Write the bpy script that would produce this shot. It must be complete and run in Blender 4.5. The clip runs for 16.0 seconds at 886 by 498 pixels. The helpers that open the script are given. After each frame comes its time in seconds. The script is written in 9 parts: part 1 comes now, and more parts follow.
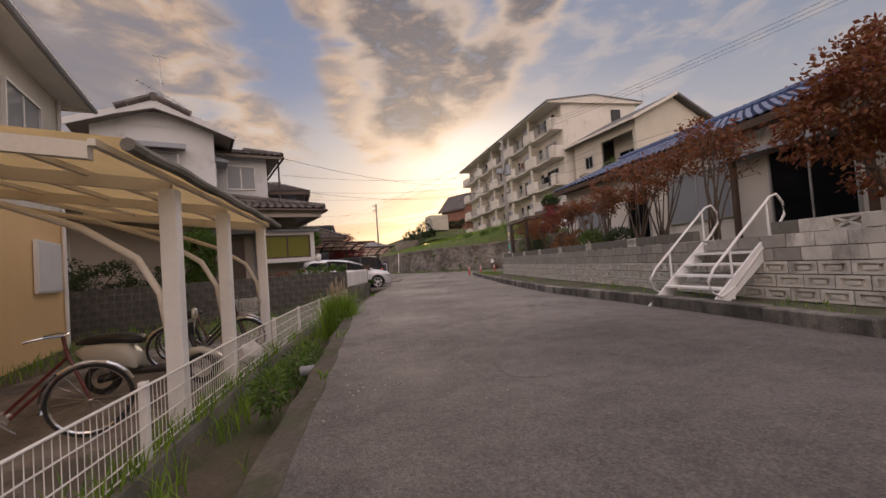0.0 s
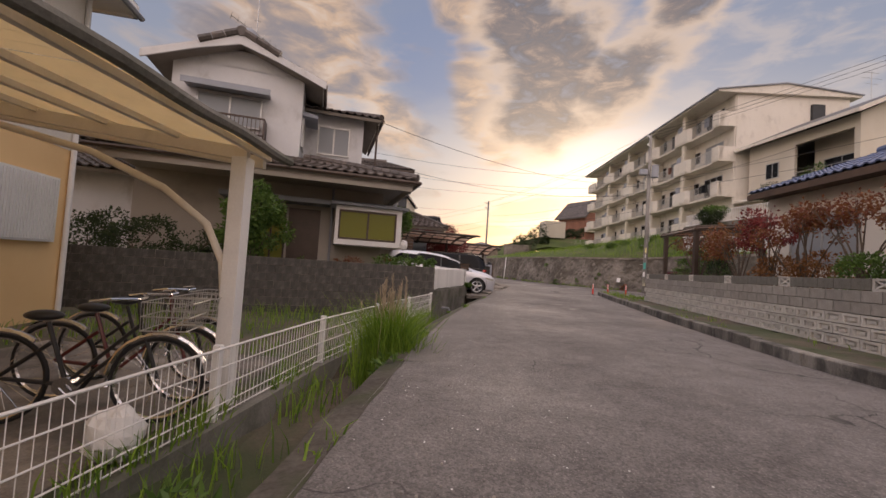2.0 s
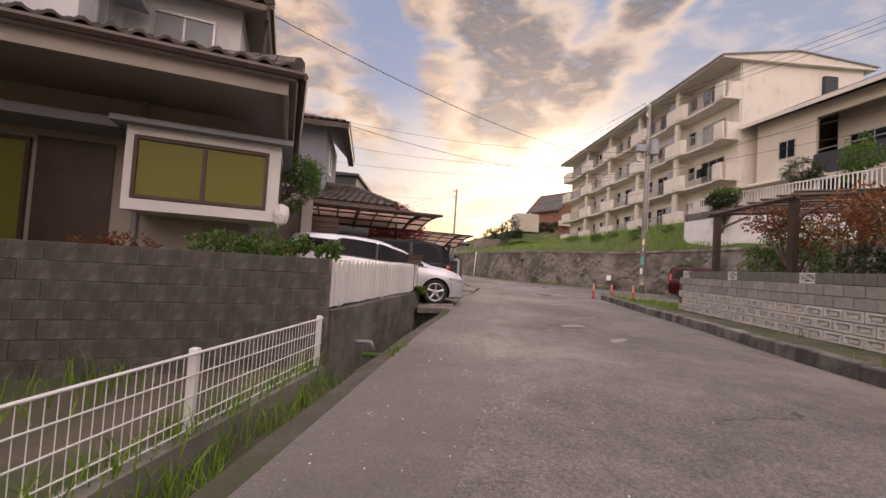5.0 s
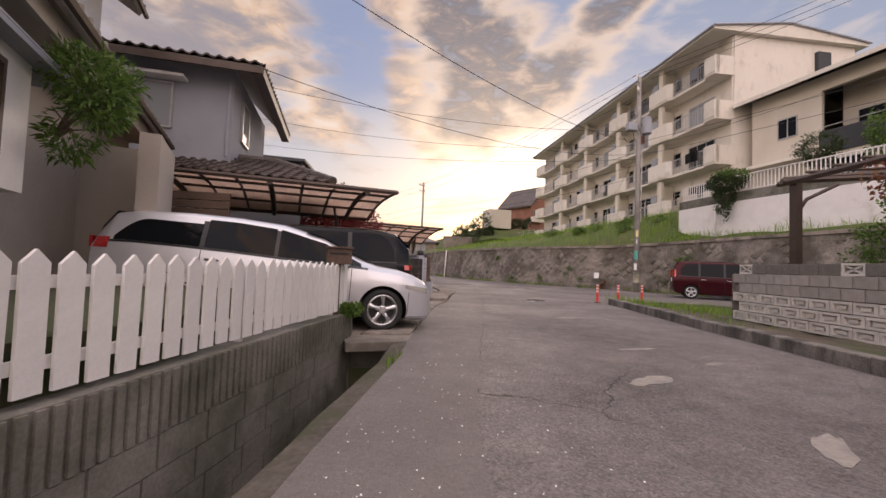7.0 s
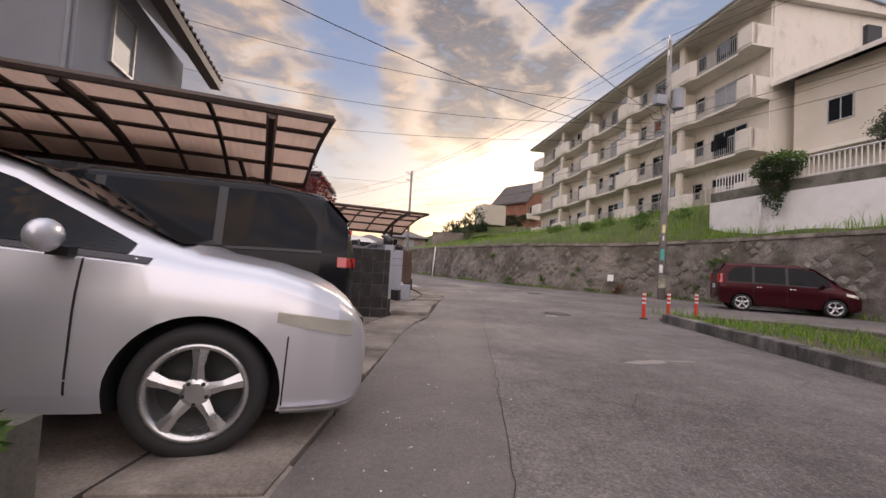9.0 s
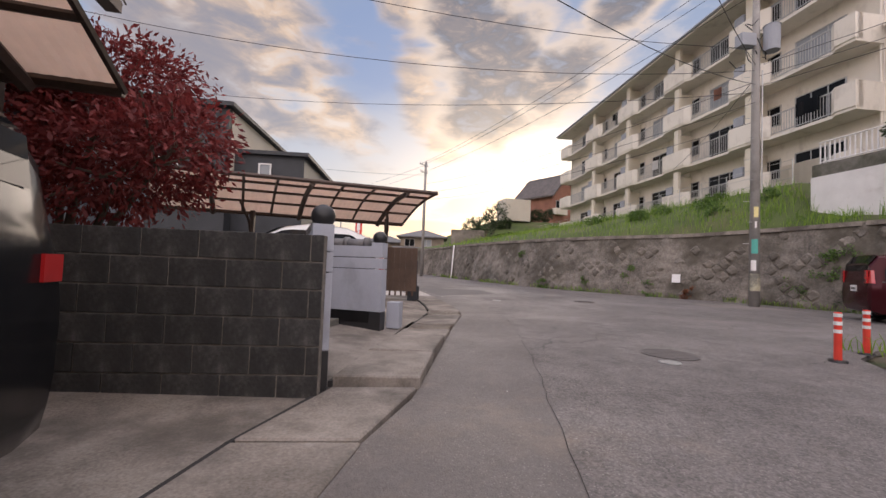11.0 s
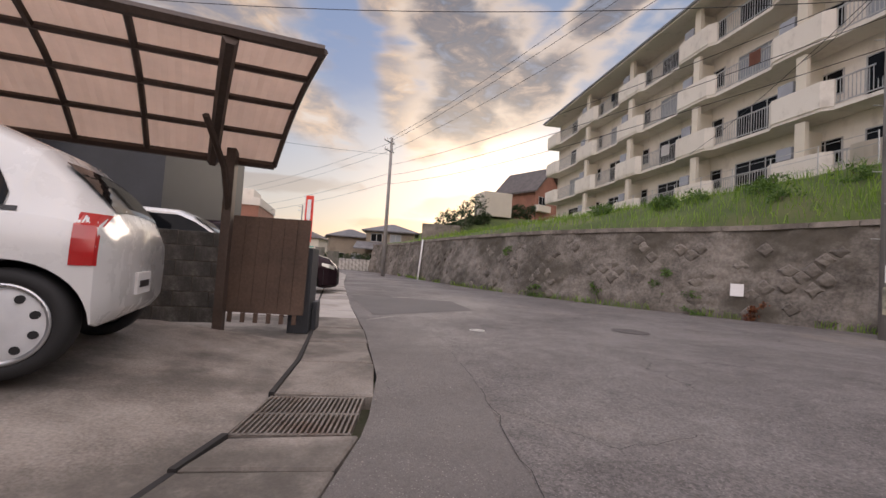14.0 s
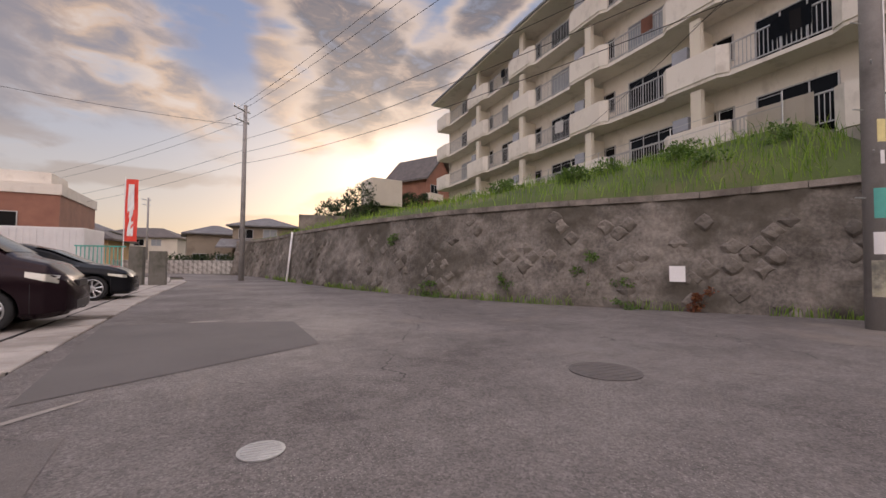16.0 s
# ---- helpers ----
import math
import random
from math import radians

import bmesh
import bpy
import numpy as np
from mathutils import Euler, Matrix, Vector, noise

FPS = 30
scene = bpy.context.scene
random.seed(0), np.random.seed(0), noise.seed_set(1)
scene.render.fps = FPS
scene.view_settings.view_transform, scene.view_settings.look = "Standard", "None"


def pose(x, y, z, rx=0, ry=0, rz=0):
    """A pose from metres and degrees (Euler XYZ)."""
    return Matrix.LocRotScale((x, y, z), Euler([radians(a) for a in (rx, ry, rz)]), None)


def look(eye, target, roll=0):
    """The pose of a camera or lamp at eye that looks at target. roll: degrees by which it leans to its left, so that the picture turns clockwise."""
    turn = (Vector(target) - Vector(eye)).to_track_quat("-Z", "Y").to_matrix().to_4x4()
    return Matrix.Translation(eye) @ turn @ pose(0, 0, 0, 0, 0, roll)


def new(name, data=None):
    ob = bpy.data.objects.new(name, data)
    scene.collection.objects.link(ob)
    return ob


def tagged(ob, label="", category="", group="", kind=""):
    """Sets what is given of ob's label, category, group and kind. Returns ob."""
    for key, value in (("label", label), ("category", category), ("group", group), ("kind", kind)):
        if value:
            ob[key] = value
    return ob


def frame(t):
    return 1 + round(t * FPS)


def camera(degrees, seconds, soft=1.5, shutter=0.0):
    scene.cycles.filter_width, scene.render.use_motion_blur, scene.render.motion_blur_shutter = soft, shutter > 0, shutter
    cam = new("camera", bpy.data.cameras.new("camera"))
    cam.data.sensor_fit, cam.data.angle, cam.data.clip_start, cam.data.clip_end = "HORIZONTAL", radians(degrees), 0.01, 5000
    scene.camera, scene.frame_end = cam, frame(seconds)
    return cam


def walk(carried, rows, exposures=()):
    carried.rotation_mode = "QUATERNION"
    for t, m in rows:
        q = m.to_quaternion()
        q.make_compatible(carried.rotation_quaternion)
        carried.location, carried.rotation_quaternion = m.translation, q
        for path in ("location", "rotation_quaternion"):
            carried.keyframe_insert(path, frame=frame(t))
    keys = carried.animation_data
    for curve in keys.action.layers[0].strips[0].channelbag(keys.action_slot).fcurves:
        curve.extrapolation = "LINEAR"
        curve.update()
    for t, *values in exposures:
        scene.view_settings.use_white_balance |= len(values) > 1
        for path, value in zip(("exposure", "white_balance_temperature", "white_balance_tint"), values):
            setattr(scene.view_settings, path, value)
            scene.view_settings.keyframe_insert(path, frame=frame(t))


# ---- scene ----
cam = camera(94.7, 16.0)
METRES, EYE, TILT, LEAN, TURN = 34.0, 1.05, 0.0, 0.0, -13.1
ROWS = [
    (0.0, 0.0, 0.0, 0.0, 0.14, 1.91, 4.21),
    (0.5, 0.0001, 0.0344, 0.0001, -0.28, 2.75, -2.78),
    (1.0, -0.004, 0.0697, -0.0001, 14.86, 1.77, -8.71),
    (1.5, -0.0101, 0.1023, -0.0, 16.77, 2.19, -5.96),
    (2.0, -0.0164, 0.1338, -0.0002, 14.89, 2.44, -3.75),
    (2.5, -0.0225, 0.1646, -0.0004, 16.6, 2.36, -2.77),
    (3.0, -0.0284, 0.198, -0.0011, 7.48, 2.42, -0.16),
    (3.5, -0.0317, 0.2302, -0.0012, 7.25, 2.48, -2.44),
    (6.0, -0.0502, 0.3798, -0.0014, 11.24, 2.18, -3.22),
    (6.5, -0.0539, 0.4109, -0.0017, 8.13, 2.52, -2.09),
    (7.0, -0.0562, 0.4418, -0.0017, 6.3, 2.55, -2.22),
    (7.5, -0.0587, 0.4724, -0.0019, 6.2, 2.16, -3.13),
    (8.0, -0.0606, 0.5027, -0.0022, 7.23, 2.06, -3.79),
    (8.5, -0.0626, 0.5332, -0.0021, 6.35, 2.25, -2.85),
    (9.0, -0.0641, 0.5646, -0.0022, 4.92, 2.38, -3.32),
    (11.5, -0.0743, 0.7208, -0.001, 8.24, 2.33, -2.07),
    (12.0, -0.0766, 0.7499, -0.0011, 6.19, 2.27, -1.78),
    (12.5, -0.0778, 0.78, -0.0015, 2.89, 2.16, -1.24),
    (13.0, -0.0771, 0.8094, -0.0018, 0.75, 2.05, -1.83),
    (13.5, -0.0769, 0.8395, -0.0016, 1.72, 2.56, -3.89),
    (14.0, -0.0766, 0.8698, -0.0018, 4.43, 2.46, -3.64),
    (14.5, -0.0756, 0.9001, -0.0012, -0.63, 2.2, 0.07),
    (15.0, -0.0707, 0.931, -0.0011, -12.67, 1.62, 1.51),
    (15.5, -0.0643, 0.9624, -0.0013, -8.56, 2.03, -2.99),
    (16.0, -0.0567, 0.993, -0.0004, -10.04, 2.1, -0.44),
]
walk(cam, [(t, pose(0, 0, EYE, TILT, LEAN, TURN) @ pose(METRES * x, METRES * y, METRES * z, 90 + pitch, roll, yaw)) for t, x, y, z, yaw, pitch, roll in ROWS],
     exposures=[(0.0, -0.42, 6250, 20), (1.0, -0.34, 6300, 20), (2.0, -0.26, 6300, 20), (2.5, -0.18, 6300, 20), (3.0, -0.08, 6330, 22), (3.5, 0.04, 6350, 22), (6.0, 0.06, 6300, 22), (9.0, -0.02, 5900, 18), (11.5, 0.1, 5750, 16), (12.5, -0.04, 5700, 15), (14.0, -0.06, 5800, 16), (16.0, -0.2, 5950, 20)])

# ---- world, sun ----


class Nodes:
    """A small helper to write node trees."""

    def __init__(self, tree):
        self.t = tree
        tree.nodes.clear()

    def add(self, kind, props=(), **ins):
        n = self.t.nodes.new(kind)
        for k, v in props:
            setattr(n, k, v)
        for k, v in ins.items():
            self.put(n, k.replace("_", " "), v)
        return n

    def put(self, n, key, v):
        sock = n.inputs[int(key[1:])] if key[0] == "i" and key[1:].isdigit() else n.inputs[key]
        if hasattr(v, "is_output"):
            self.t.links.new(v, sock)
        else:
            sock.default_value = v

    def math(self, op, a, b=0.0, clamp=False):
        n = self.add("ShaderNodeMath", (("operation", op), ("use_clamp", clamp)), i0=a, i1=b)
        return n.outputs[0]

    def ramp(self, fac, stops, ease="LINEAR"):
        n = self.add("ShaderNodeValToRGB", (), Fac=fac)
        n.color_ramp.interpolation = ease
        els = n.color_ramp.elements
        while len(els) < len(stops):
            els.new(0.5)
        for e, (p, c) in zip(els, stops):
            e.position, e.color = p, (*c, 1) if len(c) == 3 else c
        return n.outputs[0]

    def mix(self, fac, a, b, mode="MIX"):
        n = self.add("ShaderNodeMix", (("data_type", "RGBA"), ("blend_type", mode)), i0=fac)
        self.put(n, "i6", a)
        self.put(n, "i7", b)
        return n.outputs[2]

    def noise(self, vec, scale, detail=4.0, rough=0.55, dist=0.0):
        n = self.add("ShaderNodeTexNoise", (), Vector=vec, Scale=scale, Detail=detail, Roughness=rough, Distortion=dist)
        return n.outputs["Fac"]


def rgb(*c):
    return (*c, 1.0)


def sky_dir(az, el):
    """Unit vector; az degrees to the right of +y."""
    a, e = radians(az), radians(el)
    return Vector((math.sin(a) * math.cos(e), math.cos(a) * math.cos(e), math.sin(e)))


SUN_AZ, SUN_EL = 14.0, 8.0
world = bpy.data.worlds.new("evening_sky")
scene.world = world
world.use_nodes = True
N = Nodes(world.node_tree)
vec = N.add("ShaderNodeTexCoord").outputs["Generated"]
sep = N.add("ShaderNodeSeparateXYZ", (), Vector=vec)
up = N.math("MAXIMUM", sep.outputs["Z"], 0.0)
sky = N.add("ShaderNodeTexSky", (("sky_type", "NISHITA"), ("sun_disc", False), ("sun_elevation", radians(SUN_EL)), ("sun_rotation", radians(SUN_AZ)), ("air_density", 1.0), ("dust_density", 1.5)))
az_deg = N.math("MULTIPLY", N.math("ARCTAN2", sep.outputs["X"], sep.outputs["Y"]), 57.2958)
el_deg = N.math("MULTIPLY", N.math("ARCSINE", sep.outputs["Z"]), 57.2958)
cloudvec = N.add("ShaderNodeCombineXYZ", (), X=N.math("MULTIPLY", az_deg, 0.1), Y=N.math("MULTIPLY", el_deg, 0.13), Z=0.35).outputs[0]
tilted = N.add("ShaderNodeMapping", (), Vector=cloudvec)
tilted.inputs["Rotation"].default_value = (0, 0, radians(32))
tilted.inputs["Scale"].default_value = (0.62, 1.15, 1.0)
n_big = N.noise(tilted.outputs[0], 1.15, 6.0, 0.52, 0.5)
n_fine = N.noise(tilted.outputs[0], 2.7, 8.0, 0.54, 0.4)


def smooth(v, lo, hi):
    return N.add("ShaderNodeMapRange", (("interpolation_type", "SMOOTHSTEP"),), Value=v, From_Min=lo, From_Max=hi).outputs[0]


def blob(az, el, wide, high, turn=0.0):
    """1 at a direction, 0 at the rim of an ellipse of those half widths in degrees, negative outside."""
    c, q = math.cos(radians(turn)), math.sin(radians(turn))
    du, dv = N.math("SUBTRACT", az_deg, az), N.math("SUBTRACT", el_deg, el)
    p = N.math("ADD", N.math("MULTIPLY", du, c / wide), N.math("MULTIPLY", dv, q / wide))
    r = N.math("ADD", N.math("MULTIPLY", du, -q / high), N.math("MULTIPLY", dv, c / high))
    return N.math("SUBTRACT", 1.0, N.math("SQRT", N.math("ADD", N.math("MULTIPLY", p, p), N.math("MULTIPLY", r, r))))


def union(*vs):
    out = vs[0]
    for v in vs[1:]:
        out = N.math("MAXIMUM", out, v)
    return out


def rough_edge(v, big, fine):
    """Break up a soft mask with cloud noise."""
    v = N.math("ADD", v, N.math("MULTIPLY", N.math("SUBTRACT", n_big, 0.5), big))
    return N.math("ADD", v, N.math("MULTIPLY", N.math("SUBTRACT", n_fine, 0.5), fine))


clear = N.ramp(up, [(0.0, (1.06, 0.78, 0.50)), (0.10, (1.02, 0.86, 0.68)), (0.24, (0.84, 0.81, 0.77)), (0.40, (0.56, 0.61, 0.70)), (0.55, (0.46, 0.54, 0.68)), (1.0, (0.46, 0.51, 0.58))])
# the deep blue gap, and thin pale veils high on the right
clear = N.mix(N.math("MULTIPLY", smooth(rough_edge(blob(-6, 28, 10, 9, -40), 0.8, 0.6), 0.0, 0.6), 0.8), clear, rgb(0.40, 0.50, 0.71))
veil = N.math("MULTIPLY", smooth(n_fine, 0.44, 0.66), smooth(az_deg, 20.0, 34.0))
clear = N.mix(N.math("MULTIPLY", veil, 0.75), clear, rgb(1.0, 0.88, 0.76))
# broken light cloud over the rest of the sky
broken = N.math("MULTIPLY", smooth(n_big, 0.50, 0.66), smooth(N.math("ABSOLUTE", N.math("SUBTRACT", az_deg, 12.0)), 42.0, 60.0))
clear = N.mix(broken, clear, rgb(0.98, 0.80, 0.62))
# glow round the hidden sun
clear = N.mix(smooth(blob(17, 13, 34, 15), 0.0, 1.0), clear, rgb(1.26, 1.10, 0.90))
clear = N.mix(smooth(blob(18, 14.5, 15, 7, 8), 0.0, 0.9), clear, rgb(1.75, 1.58, 1.34))
# golden clouds leaning down towards the sun
gold_m = rough_edge(union(blob(-24, 27, 17, 11, -32), blob(-11, 19, 10, 4.2, -34), blob(1.0, 23, 3.6, 8, 14), blob(4.5, 17.5, 3.2, 3.6, -30), blob(-2, 33, 5, 3, -20), blob(-34, 14, 12, 3, -8)), 1.5, 1.1)
gold = N.ramp(n_fine, [(0.36, (1.36, 1.08, 0.78)), (0.47, (1.22, 0.84, 0.50)), (0.56, (0.80, 0.60, 0.43)), (0.66, (0.52, 0.45, 0.42))])
col = N.mix(smooth(gold_m, -0.12, 0.58), clear, gold)
col = N.mix(N.math("MULTIPLY", smooth(rough_edge(blob(-27, 22, 13, 10, -30), 1.3, 1.2), 0.1, 0.8), 0.85), col, rgb(0.50, 0.43, 0.40))
# the large dark cloud with its lit lower rim
lobe = rough_edge(union(blob(12, 27, 8, 8.5, 0), blob(20, 25, 8, 4.6, 22), blob(7, 32, 6, 6, 0), blob(10, 20.5, 7, 3.6, 4), blob(29, 32, 6, 3.0, 24)), 1.2, 0.8)
col = N.mix(N.math("MULTIPLY", smooth(lobe, -0.42, 0.14), 0.9), col, rgb(1.40, 1.04, 0.68))
core_c = N.ramp(N.noise(tilted.outputs[0], 3.6, 8.0, 0.62, 0.5), [(0.34, (0.78, 0.56, 0.38)), (0.44, (0.42, 0.325, 0.26)), (0.54, (0.30, 0.26, 0.235)), (0.66, (0.42, 0.42, 0.45))])
col = N.mix(smooth(lobe, -0.05, 0.44), col, core_c)
# low cloud bars over the skyline
bars = rough_edge(union(blob(9, 8.6, 7, 1.9, 12), blob(-14, 9.5, 14, 1.3, 4), blob(-30, 12, 12, 1.6, 3), blob(2, 5.4, 10, 1.0, 0)), 0.9, 1.4)
col = N.mix(N.math("MULTIPLY", smooth(bars, 0.05, 0.5), 0.72), col, rgb(0.66, 0.50, 0.38))
# the bright evening sky high above and behind
high = N.add("ShaderNodeMapRange", (("interpolation_type", "SMOOTHSTEP"),), Value=up, From_Min=0.66, From_Max=0.95).outputs[0]
side = N.math("ADD", N.math("MULTIPLY", sep.outputs["X"], 0.32), N.math("MULTIPLY", sep.outputs["Y"], 0.95))
behind = N.add("ShaderNodeMapRange", (("interpolation_type", "SMOOTHSTEP"),), Value=side, From_Min=0.02, From_Max=-0.6).outputs[0]
# low down behind, the lift is faded out as if unseen houses and trees blocked it
behind = N.math("MULTIPLY", behind, N.add("ShaderNodeMapRange", (("interpolation_type", "SMOOTHSTEP"),), Value=up, From_Min=0.0, From_Max=0.34).outputs[0])
lift = N.math("MAXIMUM", high, behind)
lum = [N.math("ADD", 0.55, N.math("MULTIPLY", lift, k)) for k in (2.45, 1.98, 1.57)]
colour = N.mix(1.0, col, N.add("ShaderNodeCombineXYZ", (), X=lum[0], Y=lum[1], Z=lum[2]).outputs[0], "MULTIPLY")
bg1 = N.add("ShaderNodeBackground", (), Color=colour, Strength=1.0)
bg2 = N.add("ShaderNodeBackground", (), Color=sky.outputs[0], Strength=0.03)
both = N.add("ShaderNodeAddShader", (), i0=bg1.outputs[0], i1=bg2.outputs[0])
N.add("ShaderNodeOutputWorld", (), Surface=both.outputs[0])

sun = new("sun", bpy.data.lights.new("sun", "SUN"))
sun.data.energy, sun.data.angle, sun.data.color = 0.6, radians(20), (1.0, 0.80, 0.58)
sun.matrix_world = look((0, 0, 60), Vector((0, 0, 60)) - sky_dir(SUN_AZ, 14))

# ---- materials ----
def material(name, a, b, rough=0.8, metal=0.0, fine=40.0, coarse=1.5, bump=0.2, stain=None, stain_at=0.62, detail=5.0, vary=0.0, streak=0.0):
    """Two colours mixed by noise at two scales, a stain colour with a shape of its own, fine relief."""
    m = bpy.data.materials.new(name)
    m.use_nodes = True
    n = Nodes(m.node_tree)
    co = n.add("ShaderNodeTexCoord").outputs["Object"]
    f1 = n.noise(co, coarse, detail, 0.6)
    f2 = n.noise(co, fine, 4.0, 0.6)
    mixed = n.math("ADD", n.math("MULTIPLY", f1, 0.6), n.math("MULTIPLY", f2, 0.4))
    c = n.ramp(mixed, [(0.36, a), (0.64, b)])
    if stain:
        sv = co
        if streak:
            mp = n.add("ShaderNodeMapping", (), Vector=co)
            mp.inputs["Scale"].default_value = (streak, streak, 1.0)
            sv = mp.outputs[0]
        s = n.noise(sv, 0.9 if streak else coarse * 0.55, 6.0, 0.65)
        k = n.add("ShaderNodeMapRange", (("interpolation_type", "SMOOTHSTEP"),), Value=s, From_Min=stain_at - 0.12, From_Max=stain_at + 0.1).outputs[0]
        c = n.mix(n.math("MULTIPLY", k, 0.85), c, rgb(*stain))
    if vary:
        r = n.add("ShaderNodeObjectInfo").outputs["Random"]
        i = n.add("ShaderNodeNewGeometry").outputs["Random Per Island"]
        v = n.math("FRACT", n.math("ADD", r, i))
        c = n.mix(1.0, c, n.ramp(v, [(0.0, (1 - vary,) * 3), (1.0, (1 + vary,) * 3)]), "MULTIPLY")
    p = n.add("ShaderNodeBsdfPrincipled", (), Base_Color=c, Metallic=metal)
    n.put(p, "Roughness", n.math("ADD", rough - 0.08, n.math("MULTIPLY", f1, 0.16), True))
    if bump:
        bp = n.add("ShaderNodeBump", (), Strength=bump, Distance=0.02, Height=mixed)
        n.put(p, "Normal", bp.outputs[0])
    n.add("ShaderNodeOutputMaterial", (), Surface=p.outputs[0])
    return m


def plain(name, c, rough=0.5, metal=0.0, coat=0.0, emit=0.0, emit_c=None, alpha=None):
    m = bpy.data.materials.new(name)
    m.use_nodes = True
    n = Nodes(m.node_tree)
    co = n.add("ShaderNodeTexCoord").outputs["Object"]
    f = n.noise(co, 6.0, 5.0)
    cc = n.mix(1.0, rgb(*c), n.ramp(f, [(0.3, (0.88,) * 3), (0.7, (1.1,) * 3)]), "MULTIPLY")
    p = n.add("ShaderNodeBsdfPrincipled", (), Base_Color=cc, Metallic=metal, Coat_Weight=coat)
    n.put(p, "Roughness", n.math("ADD", rough - 0.04, n.math("MULTIPLY", f, 0.08), True))
    p.inputs["Coat Roughness"].default_value = 0.05
    if emit:
        p.inputs["Emission Color"].default_value, p.inputs["Emission Strength"].default_value = rgb(*(emit_c or c)), emit
    n.add("ShaderNodeOutputMaterial", (), Surface=p.outputs[0])
    return m


def glass(name, tint, rough=0.03):
    """Dark reflecting pane."""
    m = bpy.data.materials.new(name)
    m.use_nodes = True
    n = Nodes(m.node_tree)
    p = n.add("ShaderNodeBsdfPrincipled", (), Base_Color=rgb(*tint), Roughness=rough)
    p.inputs["IOR"].default_value = 1.22
    n.add("ShaderNodeOutputMaterial", (), Surface=p.outputs[0])
    return m


def sheet_plastic(name, c, through_c):
    """Translucent corrugated sheet."""
    m = bpy.data.materials.new(name)
    m.use_nodes = True
    n = Nodes(m.node_tree)
    co = n.add("ShaderNodeTexCoord").outputs["Object"]
    f = n.noise(co, 2.5, 6.0, 0.65)
    d = n.add("ShaderNodeBsdfPrincipled", (), Base_Color=n.mix(f, rgb(*c), rgb(*(0.75 * v for v in c))), Roughness=0.45)
    t = n.add("ShaderNodeBsdfTranslucent", (), Color=n.mix(f, rgb(*through_c), rgb(*(0.7 * v for v in through_c))))
    mx = n.add("ShaderNodeMixShader", (), Fac=0.65, i1=d.outputs[0], i2=t.outputs[0])
    n.add("ShaderNodeOutputMaterial", (), Surface=mx.outputs[0])
    return m


def leafy(name, a, b, through_c=None):
    """Leaves: two greens per leaf, some light through them."""
    m = bpy.data.materials.new(name)
    m.use_nodes = True
    n = Nodes(m.node_tree)
    i = n.add("ShaderNodeNewGeometry").outputs["Random Per Island"]
    co = n.add("ShaderNodeTexCoord").outputs["Object"]
    f = n.math("ADD", n.math("MULTIPLY", i, 0.65), n.math("MULTIPLY", n.noise(co, 2.0, 3.0), 0.35))
    c = n.ramp(f, [(0.15, a), (0.85, b)])
    d = n.add("ShaderNodeBsdfPrincipled", (), Base_Color=c, Roughness=0.6)
    t = n.add("ShaderNodeBsdfTranslucent", (), Color=c)
    mx = n.add("ShaderNodeMixShader", (), Fac=0.35, i1=d.outputs[0], i2=t.outputs[0])
    n.add("ShaderNodeOutputMaterial", (), Surface=mx.outputs[0])
    return m


def car_paint(name, c, metal, rough):
    m = bpy.data.materials.new(name)
    m.use_nodes = True
    n = Nodes(m.node_tree)
    co = n.add("ShaderNodeTexCoord").outputs["Object"]
    f = n.noise(co, 900.0, 2.0)
    dust_sheen = n.noise(co, 3.0, 6.0, 0.65)
    cc = n.mix(f, rgb(*(0.92 * v for v in c)), rgb(*c))
    p = n.add("ShaderNodeBsdfPrincipled", (), Base_Color=cc, Metallic=metal, Coat_Weight=0.8 if max(c) > 0.1 else 0.12)
    n.put(p, "Roughness", n.math("ADD", rough, n.math("MULTIPLY", dust_sheen, 0.15)))
    p.inputs["Coat Roughness"].default_value = 0.06
    p.inputs["Specular IOR Level"].default_value = 0.5 if max(c) > 0.1 else 0.15
    n.add("ShaderNodeOutputMaterial", (), Surface=p.outputs[0])
    return m


